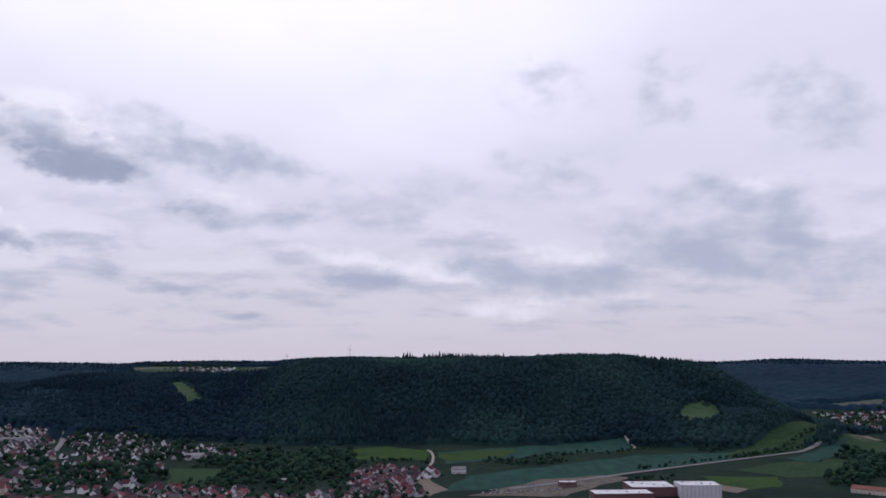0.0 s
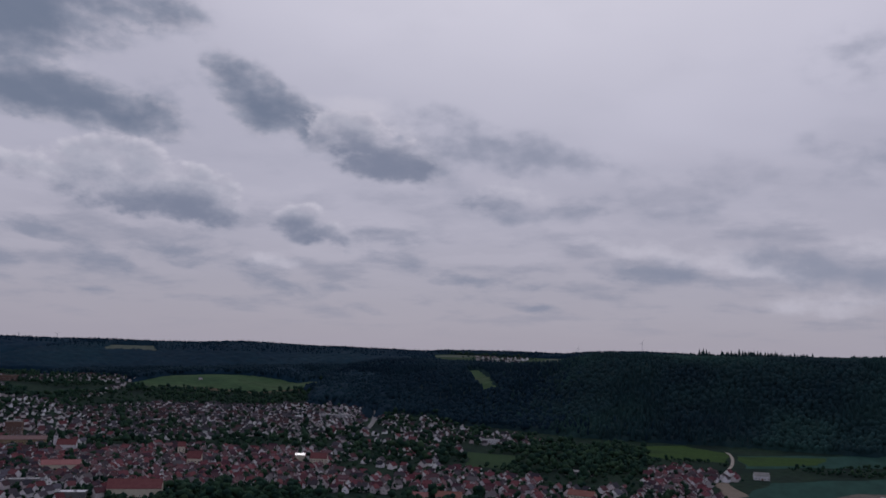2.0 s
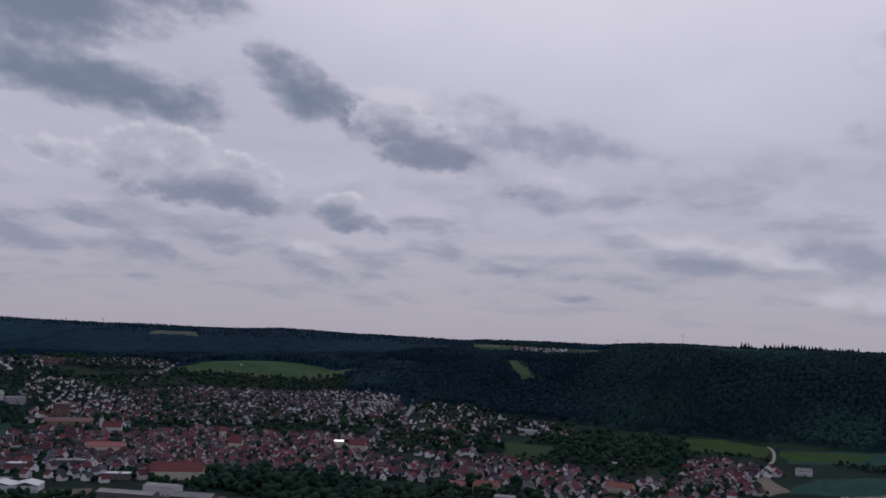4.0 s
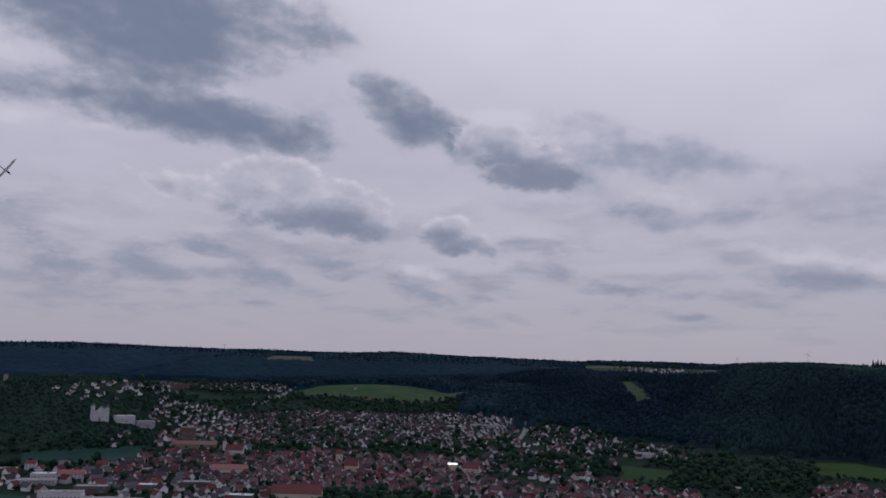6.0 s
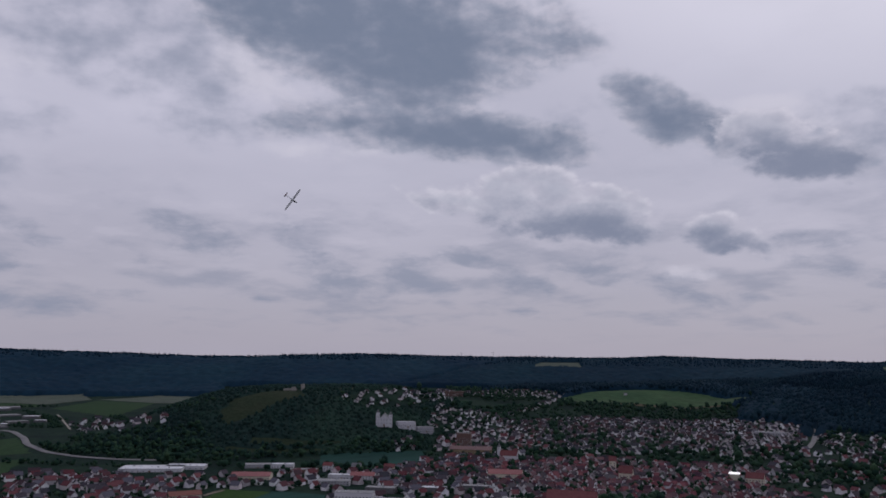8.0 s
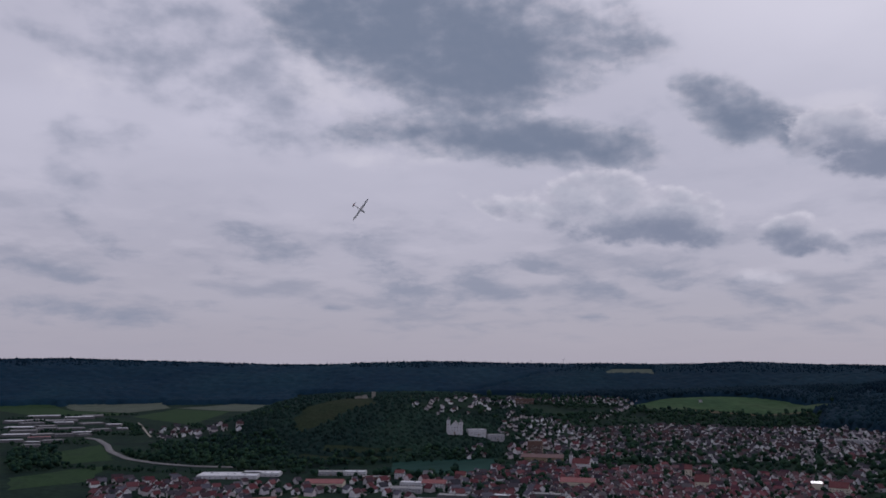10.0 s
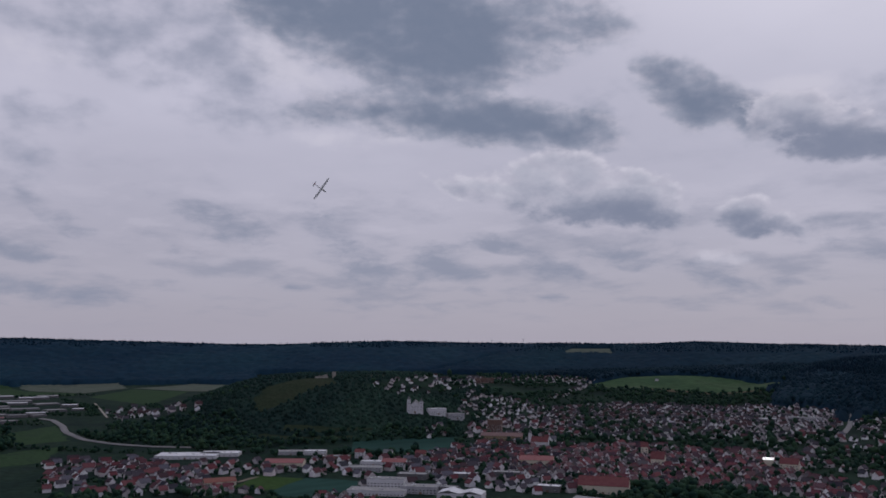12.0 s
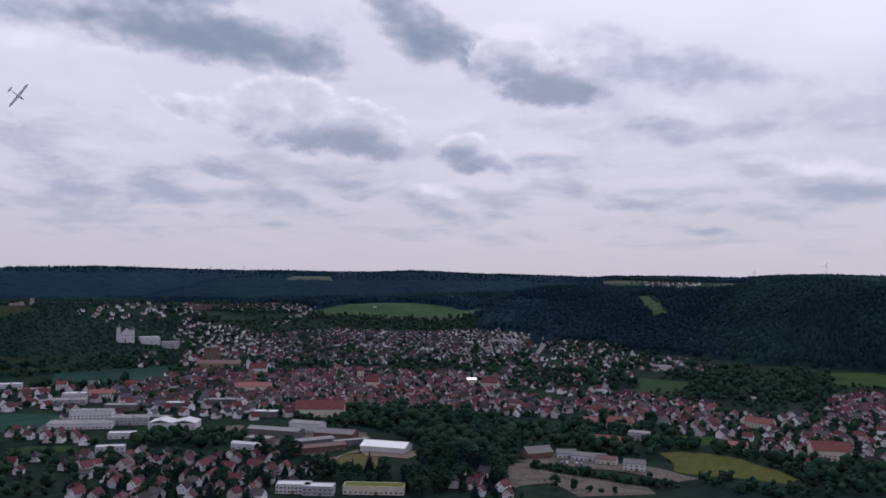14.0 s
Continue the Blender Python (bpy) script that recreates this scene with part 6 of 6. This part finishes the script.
yard_trees = []
for x, y in SPOTS:
    for _ in range(3 if y < 1150 else 1):
        a, q = rng.uniform(0, math.tau), rng.uniform(7.5, 13)
        yard_trees.append((x + q * math.cos(a), y + q * math.sin(a), rng.uniform(0.3, 0.9), "garden"))
ok = free([t[0] for t in yard_trees], [t[1] for t in yard_trees], 1.0)
WOOD_SPOTS += [t for t, k in zip(yard_trees, ok) if k]
WOOD_SPOTS = [s for s in WOOD_SPOTS if not crowded(s[0], s[1], 6.5) and not any(math.hypot(s[0] - bx, s[1] - by) < r for bx, by, r in BLOCKS)]
front = [s for s in WOOD_SPOTS if s[3] in ("park", "copse", "belt", "garden") and s[1] < 1000 and s[0] > -1120]
front.sort(key=lambda s: math.hypot(s[0] + 384, s[1] - 480))
front = front[:290]
chosen = set(front)
TREES = [leaf_tree(3, 11.0), leaf_tree(5, 13.0), leaf_tree(8, 9.0), leaf_tree(11, 12.0), leaf_tree(14, 15.0, True), leaf_tree(17, 12.0, True)]
TREE_WORDS = ["broad dark green leafy tree", "tall dense leafy tree", "small round leafy garden tree", "spreading leafy tree", "tall dark spruce", "slim dark spruce"]
WHERE = {"park": "in the park", "copse": "in a copse", "belt": "in a tree belt", "garden": "in a garden"}
used = set()
for x, y, s, where in front:
    k = rng.choice((0, 1, 2, 3, 0, 1, 3, 4, 5)) if where != "garden" else rng.choice((2, 2, 0, 3, 5, 4))
    ob = TREES[k] if k not in used else copy_thing(TREES[k], Matrix.Identity(4))
    used.add(k)
    ob.matrix_world = pose(x, y, float(ground_z(x, y)), 0, 0, rng.uniform(0, 360)) @ Matrix.Scale(max(0.55, s), 4)
    tagged(ob, TREE_WORDS[k] + " " + WHERE[where], "tree", "trees " + WHERE[where])
rest = [(x, y, float(ground_z(x, y)) - 0.3, s * rng.uniform(0.9, 1.2), rng.uniform(0.85, 1.2), rng.uniform(0, 6.28), rng.randrange(6)) for x, y, s, w in WOOD_SPOTS if (x, y, s, w) not in chosen]
many("town_trees", BUSHY, [r for r in rest if r[1] < 1150], [M_LEAF], "many leafy trees between the houses and gardens", "trees", True)
many("town_trees", HILL, [r for r in rest if r[1] >= 1150], [M_LEAF], "leafy trees among the far houses and fields", "trees", True)

# ---- woods on the hills ----
def scatter(x0, x1, y0, y1, step, seed):
    g = np.random.RandomState(seed)
    x, y = np.meshgrid(np.arange(x0, x1, step), np.arange(y0, y1, step))
    x, y = x.ravel(), y.ravel()
    return x + g.uniform(-.48, .48, len(x)) * step, y + g.uniform(-.48, .48, len(x)) * step


def wooded(x, y):
    z = np.zeros(len(x))
    for k, hill in enumerate(RIDGES):
        if k in (0, 8): continue
        z = np.maximum(z, ridge(x, y, *hill))
    ok = z > 4.0
    ok &= ~((ridge(x, y, *RIDGES[8]) > 1) & (z < 38) & (y / np.maximum(-x, 1) > 0.55) & (y / np.maximum(-x, 1) < 1.9))
    for p in FIELDS: ok &= ~inside(p, x, y)
    for p in DISTRICTS: ok &= ~inside(p, x, y)
    for bx, by, r in BLOCKS: ok &= np.hypot(x - bx, y - by) > r + 4
    for line, w in ROADS:
        for px, py in line[::2]: ok &= np.hypot(x - px, y - py) > w / 2 + 5
    return ok


def forest(name, x, y, protos, kinds, mat, label, size, tall=1.1, sunk=0.5):
    g = np.random.RandomState(len(x))
    z = ground_z(x, y)
    s = size * g.uniform(0.7, 1.3, len(x))
    rows = list(zip(x, y, z - sunk, s, tall * g.uniform(0.78, 1.22, len(x)), g.uniform(0, 6.28, len(x)), g.choice(kinds, len(x))))
    many(name, protos, rows, [mat], label, "forest", True)


def canopy(name, x0, x1, y0, y1, step, where, high, rough, mat, label, seed):
    """A closed roof of tree crowns over the wooded ground: one crown a cell, uneven, falling to the ground at its edge."""
    g = np.random.RandomState(seed)
    gx, gy = np.meshgrid(np.arange(x0, x1, step), np.arange(y0, y1, step))
    n, m = gx.shape
    px = (gx + g.uniform(-.4, .4, gx.shape) * step).ravel()
    py = (gy + g.uniform(-.4, .4, gx.shape) * step).ravel()
    ok = where(px, py)
    stand = high * (1 + 0.18 * np.sin(px / 60 + py / 90) * np.cos(py / 75))
    pz = ground_z(px, py) + np.where(ok, stand + g.uniform(-rough, rough, len(px)), -1.0)
    k = (np.arange(n - 1)[:, None] * m + np.arange(m - 1)[None, :]).ravel()
    quads = np.stack([k, k + 1, k + m + 1, k + m], 1)
    quads = quads[ok[quads].any(1)]
    used_v, idx = np.unique(quads, return_inverse=True)
    verts = np.stack([px, py, pz], 1)[used_v]
    tagged(new(name, mesh_from(name, verts, idx.reshape(quads.shape), [mat], True)), label, "forest", kind="stuff")


def on_castle(x, y): return ridge(x, y, *RIDGES[7]) > 2


def near_hill(x, y):
    """The long hill and its shoulder, as far as they stand above the hills behind."""
    own = np.maximum.reduce([ridge(x, y, *RIDGES[k]) for k in (1, 2, 9, 10)])
    return (own > 3) & (own >= np.maximum(ridge(x, y, *RIDGES[3]), ridge(x, y, *RIDGES[4])) - 2) & (own >= ridge(x, y, *RIDGES[6]) - 2) & (x > -1130)


def middle(x, y): return (x > -2720) & (x < -640) & (y > 2240) & (y < 4400) & ~near_hill(x, y)


def crown_dome(seed, spire=False):
    """The visible upper part of a crown as arrays: two uneven rings and a tip; 1 m in radius, from 0.9 m below its widest ring."""
    g = random.Random(seed)
    rows = ((-1.1, 0.7), (0.0, 1.0), (0.75, 0.6)) if not spire else ((-1.2, 0.8), (0.0, 0.75), (1.3, 0.38))
    vs = [(r * g.uniform(.78, 1.2) * math.cos(j * math.tau / 6 + i * .5), r * g.uniform(.78, 1.2) * math.sin(j * math.tau / 6 + i * .5), z + g.uniform(-.16, .16))
          for i, (z, r) in enumerate(rows) for j in range(6)] + [(g.uniform(-.15, .15), g.uniform(-.15, .15), 2.3 if spire else 1.05)]
    fs = [t for i in (0, 6) for j in range(6) for t in ((i + j, i + (j + 1) % 6, i + 6 + j), (i + (j + 1) % 6, i + 6 + (j + 1) % 6, i + 6 + j))]
    fs += [(12 + j, 12 + (j + 1) % 6, 18) for j in range(6)]
    return np.array(vs), np.array(fs)


CROWNS = [crown_dome(80 + k) for k in range(6)] + [crown_dome(90 + k, True) for k in range(4)]


def crowns(name, x, y, mat, label, size, high, seed, spruces=None):
    """One crown a spot, of uneven size and height; spruces: a test that says where pointed crowns stand."""
    g = np.random.RandomState(seed)
    n = len(x)
    pointed = spruces(x, y) if spruces else np.zeros(n, bool)
    kind = np.where(pointed & (g.uniform(0, 1, n) < 0.85), g.randint(6, 10, n), g.randint(0, 6, n))
    s = size * g.uniform(0.62, 1.25, n) * np.where(kind > 5, 0.8, 1.0)
    z = ground_z(x, y) + high * g.uniform(0.72, 1.18, n)
    many(name, CROWNS, list(zip(x, y, z, s, g.uniform(0.85, 1.25, n), g.uniform(0, 6.28, n), kind)), [mat], label, "forest", True)


def dark_stand(x, y): return ripple(x * 1.7 + 300, y * 1.7) > 0.12


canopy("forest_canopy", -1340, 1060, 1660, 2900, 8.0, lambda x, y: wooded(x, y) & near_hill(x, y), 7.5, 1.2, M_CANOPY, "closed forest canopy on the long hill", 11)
canopy("forest_canopy", -2240, -1020, 640, 2000, 9.0, lambda x, y: wooded(x, y) & on_castle(x, y), 2.6, 0.8, M_THICKET, "bushy thicket on the castle hill", 12)
# both far canopies carry the haze in their colour
canopy("forest_canopy", -2730, -630, 2230, 4640, 10.0, lambda x, y: wooded(x, y) & middle(x, y) & ~on_castle(x, y), 15.0, 3.0, M_HAZY_CANOPY, "closed dark forest on the hills behind the town", 13)
canopy("forest_canopy", -4890, 3300, -300, 4890, 14.0, lambda x, y: wooded(x, y) & ~middle(x, y) & ~near_hill(x, y) & ~on_castle(x, y) & (np.hypot(x, y) < 4860) & (np.hypot(x, y) > 2000), 17.0, 3.4, M_HAZY_CANOPY, "closed dark forest on the far ridges", 14)

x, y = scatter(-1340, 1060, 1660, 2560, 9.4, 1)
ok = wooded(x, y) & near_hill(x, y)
hazy_spruce_wood = np.where(ok, x + 0.35 * (y - 2000) + 90 * ripple(x * 2, y * 2) + np.random.RandomState(8).normal(0, 75, len(x)) < -430, False)
crowns("forest_trees", x[ok & ~hazy_spruce_wood], y[ok & ~hazy_spruce_wood], M_CANOPY, "mixed dark green forest on the long hill", 6.0, 9.5, 31, dark_stand)
crowns("forest_trees", x[hazy_spruce_wood], y[hazy_spruce_wood], M_HAZY_SPRUCE, "dark spruce wood on the shoulder of the long hill", 5.4, 10.5, 35, dark_stand)
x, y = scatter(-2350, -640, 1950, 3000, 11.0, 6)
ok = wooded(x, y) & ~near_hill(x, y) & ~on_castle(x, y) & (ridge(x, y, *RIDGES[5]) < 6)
crowns("forest_trees", x[ok], y[ok], M_HAZY_SPRUCE, "dark spruce wood between the town and the plateau", 6.0, 15.0, 36, dark_stand)
x, y = scatter(-105, 85, 2235, 2320, 8.0, 9)
ok = wooded(x, y) & (np.sin(x / 23 + 0.6) + 0.6 * np.sin(x / 9) > -0.75)
forest("forest_trees", x[ok][::2], y[ok][::2], HILL, [6, 7, 8, 6, 7, 8, 1], M_SPRUCE, "tall ragged spruces on the hill crest", 1.95, 1.25, -1.0)
x, y = scatter(-2240, -1020, 640, 2000, 10.5, 2)
ok = wooded(x, y) & on_castle(x, y)
crowns("forest_trees", x[ok], y[ok], M_THICKET, "bushes and trees on the castle hill terraces", 3.6, 3.8, 32)
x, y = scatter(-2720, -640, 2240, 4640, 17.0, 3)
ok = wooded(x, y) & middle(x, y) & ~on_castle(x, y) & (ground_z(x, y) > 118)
crowns("forest_trees", x[ok], y[ok], M_HAZY_CANOPY, "tree tops along the crest of the dark forest", 5.0, 15.0, 33, dark_stand)
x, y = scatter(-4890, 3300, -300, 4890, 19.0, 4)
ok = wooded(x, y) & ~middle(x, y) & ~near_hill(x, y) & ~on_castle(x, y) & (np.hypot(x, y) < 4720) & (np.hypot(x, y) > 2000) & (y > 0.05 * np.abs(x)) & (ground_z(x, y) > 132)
crowns("forest_trees", x[ok], y[ok], M_HAZY_CANOPY, "tree tops along the crest of the far forest", 5.5, 17.0, 34, dark_stand)


# ---- landmarks and small things ----
def cylinder(bm, r0, r1, z0, z1, n=10, x=0.0, y=0.0):
    lo = [bm.verts.new((x + r0 * math.cos(k * math.tau / n), y + r0 * math.sin(k * math.tau / n), z0)) for k in range(n)]
    hi = [bm.verts.new((x + r1 * math.cos(k * math.tau / n), y + r1 * math.sin(k * math.tau / n), z1)) for k in range(n)]
    for k in range(n): bm.faces.new([lo[k], lo[(k + 1) % n], hi[(k + 1) % n], hi[k]])
    bm.faces.new(hi)
    bm.faces.new(lo[::-1])


def wind_turbine(x, y, tall, turn):
    root = tagged(new("wind_turbine"), "slim pale wind turbine standing on the far ridge", "wind turbine", "wind turbines on the ridge")
    bm = bmesh.new()
    cylinder(bm, 1.5, 0.8, -2, tall, 12)
    part("tower", bm, M_PLAIN["white"], root, smooth=True)
    bm = bmesh.new()
    box(bm, -1.2, 1.2, -4.5, 3.0, tall + 0.004, tall + 2.6, bevel=0.4)
    nacelle = part("nacelle", bm, M_PLAIN["white"], root)
    bm = bmesh.new()
    cylinder(bm, 1.0, 0.4, 0, 1.6, 10)
    hub = part("hub", bm, M_PLAIN["white"], nacelle)
    hub.matrix_local = pose(0, -4.5, tall + 1.3, 90, 0, 0)
    for k in range(3):
        bm = bmesh.new()
        for a, b in (((0, 0.5), (0.25, 0.8)), ((0.25, 0.8), (1.0, 0.15))):
            v = [bm.verts.new((s * w, -5.0 + o, q * tall * 0.42)) for q, w in (a, b) for o in (-0.25, 0.25) for s in (-1, 1)]
            for f in ((0, 1, 5, 4), (2, 3, 7, 6), (0, 2, 6, 4), (1, 3, 7, 5)): bm.faces.new([v[i] for i in f])
        bmesh.ops.recalc_face_normals(bm, faces=bm.faces[:])
        ob = part("blade", bm, M_PLAIN["white"], root)
        ob.matrix_local = pose(0, 0, tall + 1.8, 0, 120 * k + turn, 0)
    root.matrix_world = pose(x, y, float(ground_z(x, y)), 0, 0, math.degrees(math.atan2(-x, y)))


for az, dist, tall, turn in ((6.2, 4650, 62, 20), (43.5, 4500, 40, 50), (45.6, 4520, 34, 80), (10.3, 4700, 42, 10)):
    wind_turbine(-dist * math.sin(radians(az)), dist * math.cos(radians(az)), tall, turn)


def castle_ruin(x, y, yaw):
    root = tagged(new("castle_ruin"), "weathered stone castle ruin on the hilltop", "castle ruin")
    g = random.Random(4)
    for name, x0, x1, y0, y1, h in (("tower", -4, 4, -4, 4, 15), ("wall_section", -40, -12, -1.2, 1.2, 6), ("wall_section", 6, 22, -1.2, 1.2, 5), ("gatehouse", -24, -14, -5, -1.4, 9)):
        bm = bmesh.new()
        n = max(2, int((x1 - x0) / 2.5))
        outline = [(x1, -3.0), (x0, -3.0)]
        for k in range(n):
            top = h * (g.uniform(0.72, 1.0) if name != "tower" else g.uniform(0.93, 1.0))
            outline += [(x0 + (x1 - x0) * k / n, top), (x0 + (x1 - x0) * (k + 1) / n, top)]
        front, back = ([bm.verts.new((px, yy, pz)) for px, pz in outline] for yy in (y0, y1))
        bm.faces.new(front)
        bm.faces.new(back[::-1])
        for k in range(len(outline)): bm.faces.new([front[k], back[k], back[(k + 1) % len(outline)], front[(k + 1) % len(outline)]])
        bmesh.ops.recalc_face_normals(bm, faces=bm.faces[:])
        part(name, bm, M_PLAIN["stone"], root)
    place(root, x, y, yaw, reach=4)


castle_ruin(-1530, 1030, 56)


# a sailplane that circles over the valley, held where it lingers longest
def ring(bm, y, z, rx, rz, n=12):
    return [bm.verts.new((rx * math.cos(k * math.tau / n), y, z + rz * math.sin(k * math.tau / n))) for k in range(n)]


def slab(bm, points, thick):
    """A wing panel with an upper and a lower skin, thickest along its middle."""
    up = [bm.verts.new((x, y, z + thick * t)) for x, y, z, t in points]
    lo = [bm.verts.new((x, y, z - thick * t * 0.5)) for x, y, z, t in points]
    n = len(points)
    bm.faces.new(up)
    bm.faces.new(lo[::-1])
    for k in range(n): bm.faces.new([up[k], lo[k], lo[(k + 1) % n], up[(k + 1) % n]])


def sailplane():
    root = tagged(new("glider"), "white sailplane with a red fin in flight", "glider")
    bm = bmesh.new()
    rows = [ring(bm, *r) for r in ((1.05, 0.0, 0.01, 0.01), (1.0, 0.0, 0.06, 0.06), (0.8, 0.01, 0.12, 0.13), (0.45, 0.03, 0.15, 0.18), (0.1, 0.03, 0.14, 0.16), (-0.3, 0.03, 0.09, 0.10), (-0.9, 0.05, 0.05, 0.06), (-1.35, 0.07, 0.03, 0.04))]
    for lo, hi in zip(rows[:-1], rows[1:]):
        for k in range(12): bm.faces.new([lo[k], lo[(k + 1) % 12], hi[(k + 1) % 12], hi[k]])
    bm.faces.new(rows[-1])
    part("fuselage", bm, M_PLAIN["gloss"], root, smooth=True)
    bm = bmesh.new()
    bmesh.ops.create_uvsphere(bm, u_segments=12, v_segments=8, radius=0.14)
    bmesh.ops.scale(bm, vec=(0.8, 2.0, 0.8), verts=bm.verts[:])
    bmesh.ops.translate(bm, vec=(0, 0.52, 0.13), verts=bm.verts[:])
    part("canopy", bm, M_PANE, root, smooth=True)
    for s in (-1, 1):
        bm = bmesh.new()
        slab(bm, [(s * 0.1, 0.28, 0.16, 0.6), (s * 1.1, 0.25, 0.20, 0.6), (s * 2.1, 0.14, 0.27, 0.3), (s * 2.1, 0.02, 0.27, 0.2), (s * 1.1, -0.05, 0.20, 0.4), (s * 0.1, -0.08, 0.16, 0.4)], 0.05)
        wing = part("wing", bm, M_PLAIN["gloss"], root)
        bm = bmesh.new()
        slab(bm, [(s * 1.25, -0.055, 0.21, 0.5), (s * 1.95, 0.01, 0.26, 0.4), (s * 1.95, -0.05, 0.26, 0.2), (s * 1.25, -0.12, 0.21, 0.2)], 0.02)
        part("aileron", bm, M_PLAIN["gloss"], wing)
        for x0, x1 in ((0.16, 0.55), (0.85, 1.2), (1.5, 1.8)):
            bm = bmesh.new()
            z0, z1 = (0.16 + 0.055 * (x - 0.1) ** 1.0 - 0.035 for x in (x0, x1))
            slab(bm, [(s * x0, 0.26, z0, 1), (s * x1, 0.26 - 0.05 * x1, z1, 1), (s * x1, -0.03 + 0.02 * x1, z1, 1), (s * x0, -0.06, z0, 1)], 0.004)
            part("band", bm, M_PLAIN["dark"], wing, "black band on the underside")
        bm = bmesh.new()
        slab(bm, [(s * 0.02, -1.12, 0.12, 0.6), (s * 0.45, -1.18, 0.12, 0.3), (s * 0.45, -1.32, 0.12, 0.3), (s * 0.02, -1.36, 0.12, 0.4)], 0.03)
        part("tailplane", bm, M_PLAIN["gloss"], root)
    bm = bmesh.new()
    pts = [(-1.08, 0.10), (-1.26, 0.55), (-1.46, 0.56), (-1.44, 0.05)]
    a = [bm.verts.new((-0.018, y, z)) for y, z in pts]
    b = [bm.verts.new((0.018, y, z)) for y, z in pts]
    bm.faces.new(a)
    bm.faces.new(b[::-1])
    for k in range(4): bm.faces.new([a[k], b[k], b[(k + 1) % 4], a[(k + 1) % 4]])
    fin = part("fin", bm, M_PLAIN["finred"], root, "red tail fin")
    bm = bmesh.new()
    box(bm, -0.014, 0.014, -1.60, -1.465, 0.06, 0.54)
    part("rudder", bm, M_PLAIN["gloss"], fin, "white rudder")
    bm = bmesh.new()
    cylinder(bm, 0.07, 0.07, -0.02, 0.02, 12)
    wheel = part("wheel", bm, M_PLAIN["dark"], root)
    wheel.matrix_local = pose(0, 0.15, -0.12, 0, 90, 0)
    return root


glider_az, glider_el, glider_far = radians(57.15), radians(10.1), 138.0
sight = Vector((-math.cos(glider_el) * math.sin(glider_az), math.cos(glider_el) * math.cos(glider_az), math.sin(glider_el)))
across = Vector((math.cos(glider_az), math.sin(glider_az), 0))
ahead = (0.80 * across - 0.54 * across.cross(sight) + 0.18 * sight).normalized()          # it turns steeply banked, its back to the viewer
over = (-sight - ahead * ahead.dot(-sight)).normalized()
turned = Matrix((ahead.cross(over), ahead, over)).transposed().to_4x4()
sailplane().matrix_world = Matrix.Translation(Vector((0, 0, EYE)) + sight * glider_far) @ turned


# ---- vehicles ----
def car_proto(length=4.3, tall=1.45, van=False):
    root = new("van" if van else "car")
    bm = bmesh.new()
    box(bm, -0.88, 0.88, -length / 2, length / 2, 0.28, tall if van else 0.82, bevel=0.16)
    part("body", bm, M_CAR, root)
    bm = bmesh.new()
    if van:
        box(bm, -0.80, 0.80, length / 2 - 0.5, length / 2 + 0.02, tall * 0.55, tall * 0.9, bevel=0.05)
    else:
        lo = [bm.verts.new(p) for p in ((-.8, -1.6, .8), (.8, -1.6, .8), (.8, 1.0, .8), (-.8, 1.0, .8))]
        hi = [bm.verts.new(p) for p in ((-.62, -1.2, tall), (.62, -1.2, tall), (.62, .35, tall), (-.62, .35, tall))]
        bm.faces.new(hi)
        for k in range(4): bm.faces.new([lo[k], lo[(k + 1) % 4], hi[(k + 1) % 4], hi[k]])
    part("windows", bm, M_PANE, root)
    for sx in (-1, 1):
        for sy in (-1, 1):
            bm = bmesh.new()
            cylinder(bm, 0.31, 0.31, -0.1, 0.1, 10)
            w = part("wheel", bm, M_PLAIN["dark"], root)
            w.matrix_local = pose(sx * 0.8, sy * length * 0.31, 0.31, 0, 90, 0)
    return root


CAR, VAN = car_proto(), car_proto(6.2, 2.5, True)
fresh = {"car": CAR, "van": VAN}


def park(kind, x, y, yaw, where):
    ob = fresh.pop(kind, None) or copy_thing(CAR if kind == "car" else VAN, Matrix.Identity(4))
    ob.matrix_world = pose(x, y, float(ground_z(x, y)) + 0.9, 0, 0, yaw)
    tagged(ob, ("parked car " if kind == "car" else "white parked van ") + where, kind, "vehicles " + where)


def park_rows(x0, y0, x1, y1, rows, step, gap, where, vans=0.0, full=0.75):
    """Rows of parked vehicles along the line from the first to the second point."""
    n = int(math.hypot(x1 - x0, y1 - y0) / step)
    ux, uy = (x1 - x0) / max(n, 1), (y1 - y0) / max(n, 1)
    q = math.hypot(ux, uy)
    for r in range(rows):
        for k in range(n):
            if rng.random() > full: continue
            x, y = x0 + ux * k - uy / q * gap * r, y0 + uy * k + ux / q * gap * r
            park("van" if rng.random() < vans else "car", x, y, math.degrees(math.atan2(uy, ux)) + rng.choice((0, 180)) + rng.uniform(-3, 3), where)


park_rows(55, 1147, 171, 1183, 2, 5.2, 9.0, 'at the factory car park')
park_rows(65, 1181, 148, 1237, 1, 6.5, 9.0, 'along the factory road', full=0.6)
park_rows(-305, 734, -276, 743, 1, 4.0, 7.0, 'at the workshop car park', vans=0.5)
park_rows(-691, 664, -685, 684, 1, 6.0, 7.0, 'behind the storage hall', vans=1.0)
park_rows(-302, 668, -266, 676, 1, 11.0, 7.0, 'on the gravel yard', full=0.5)
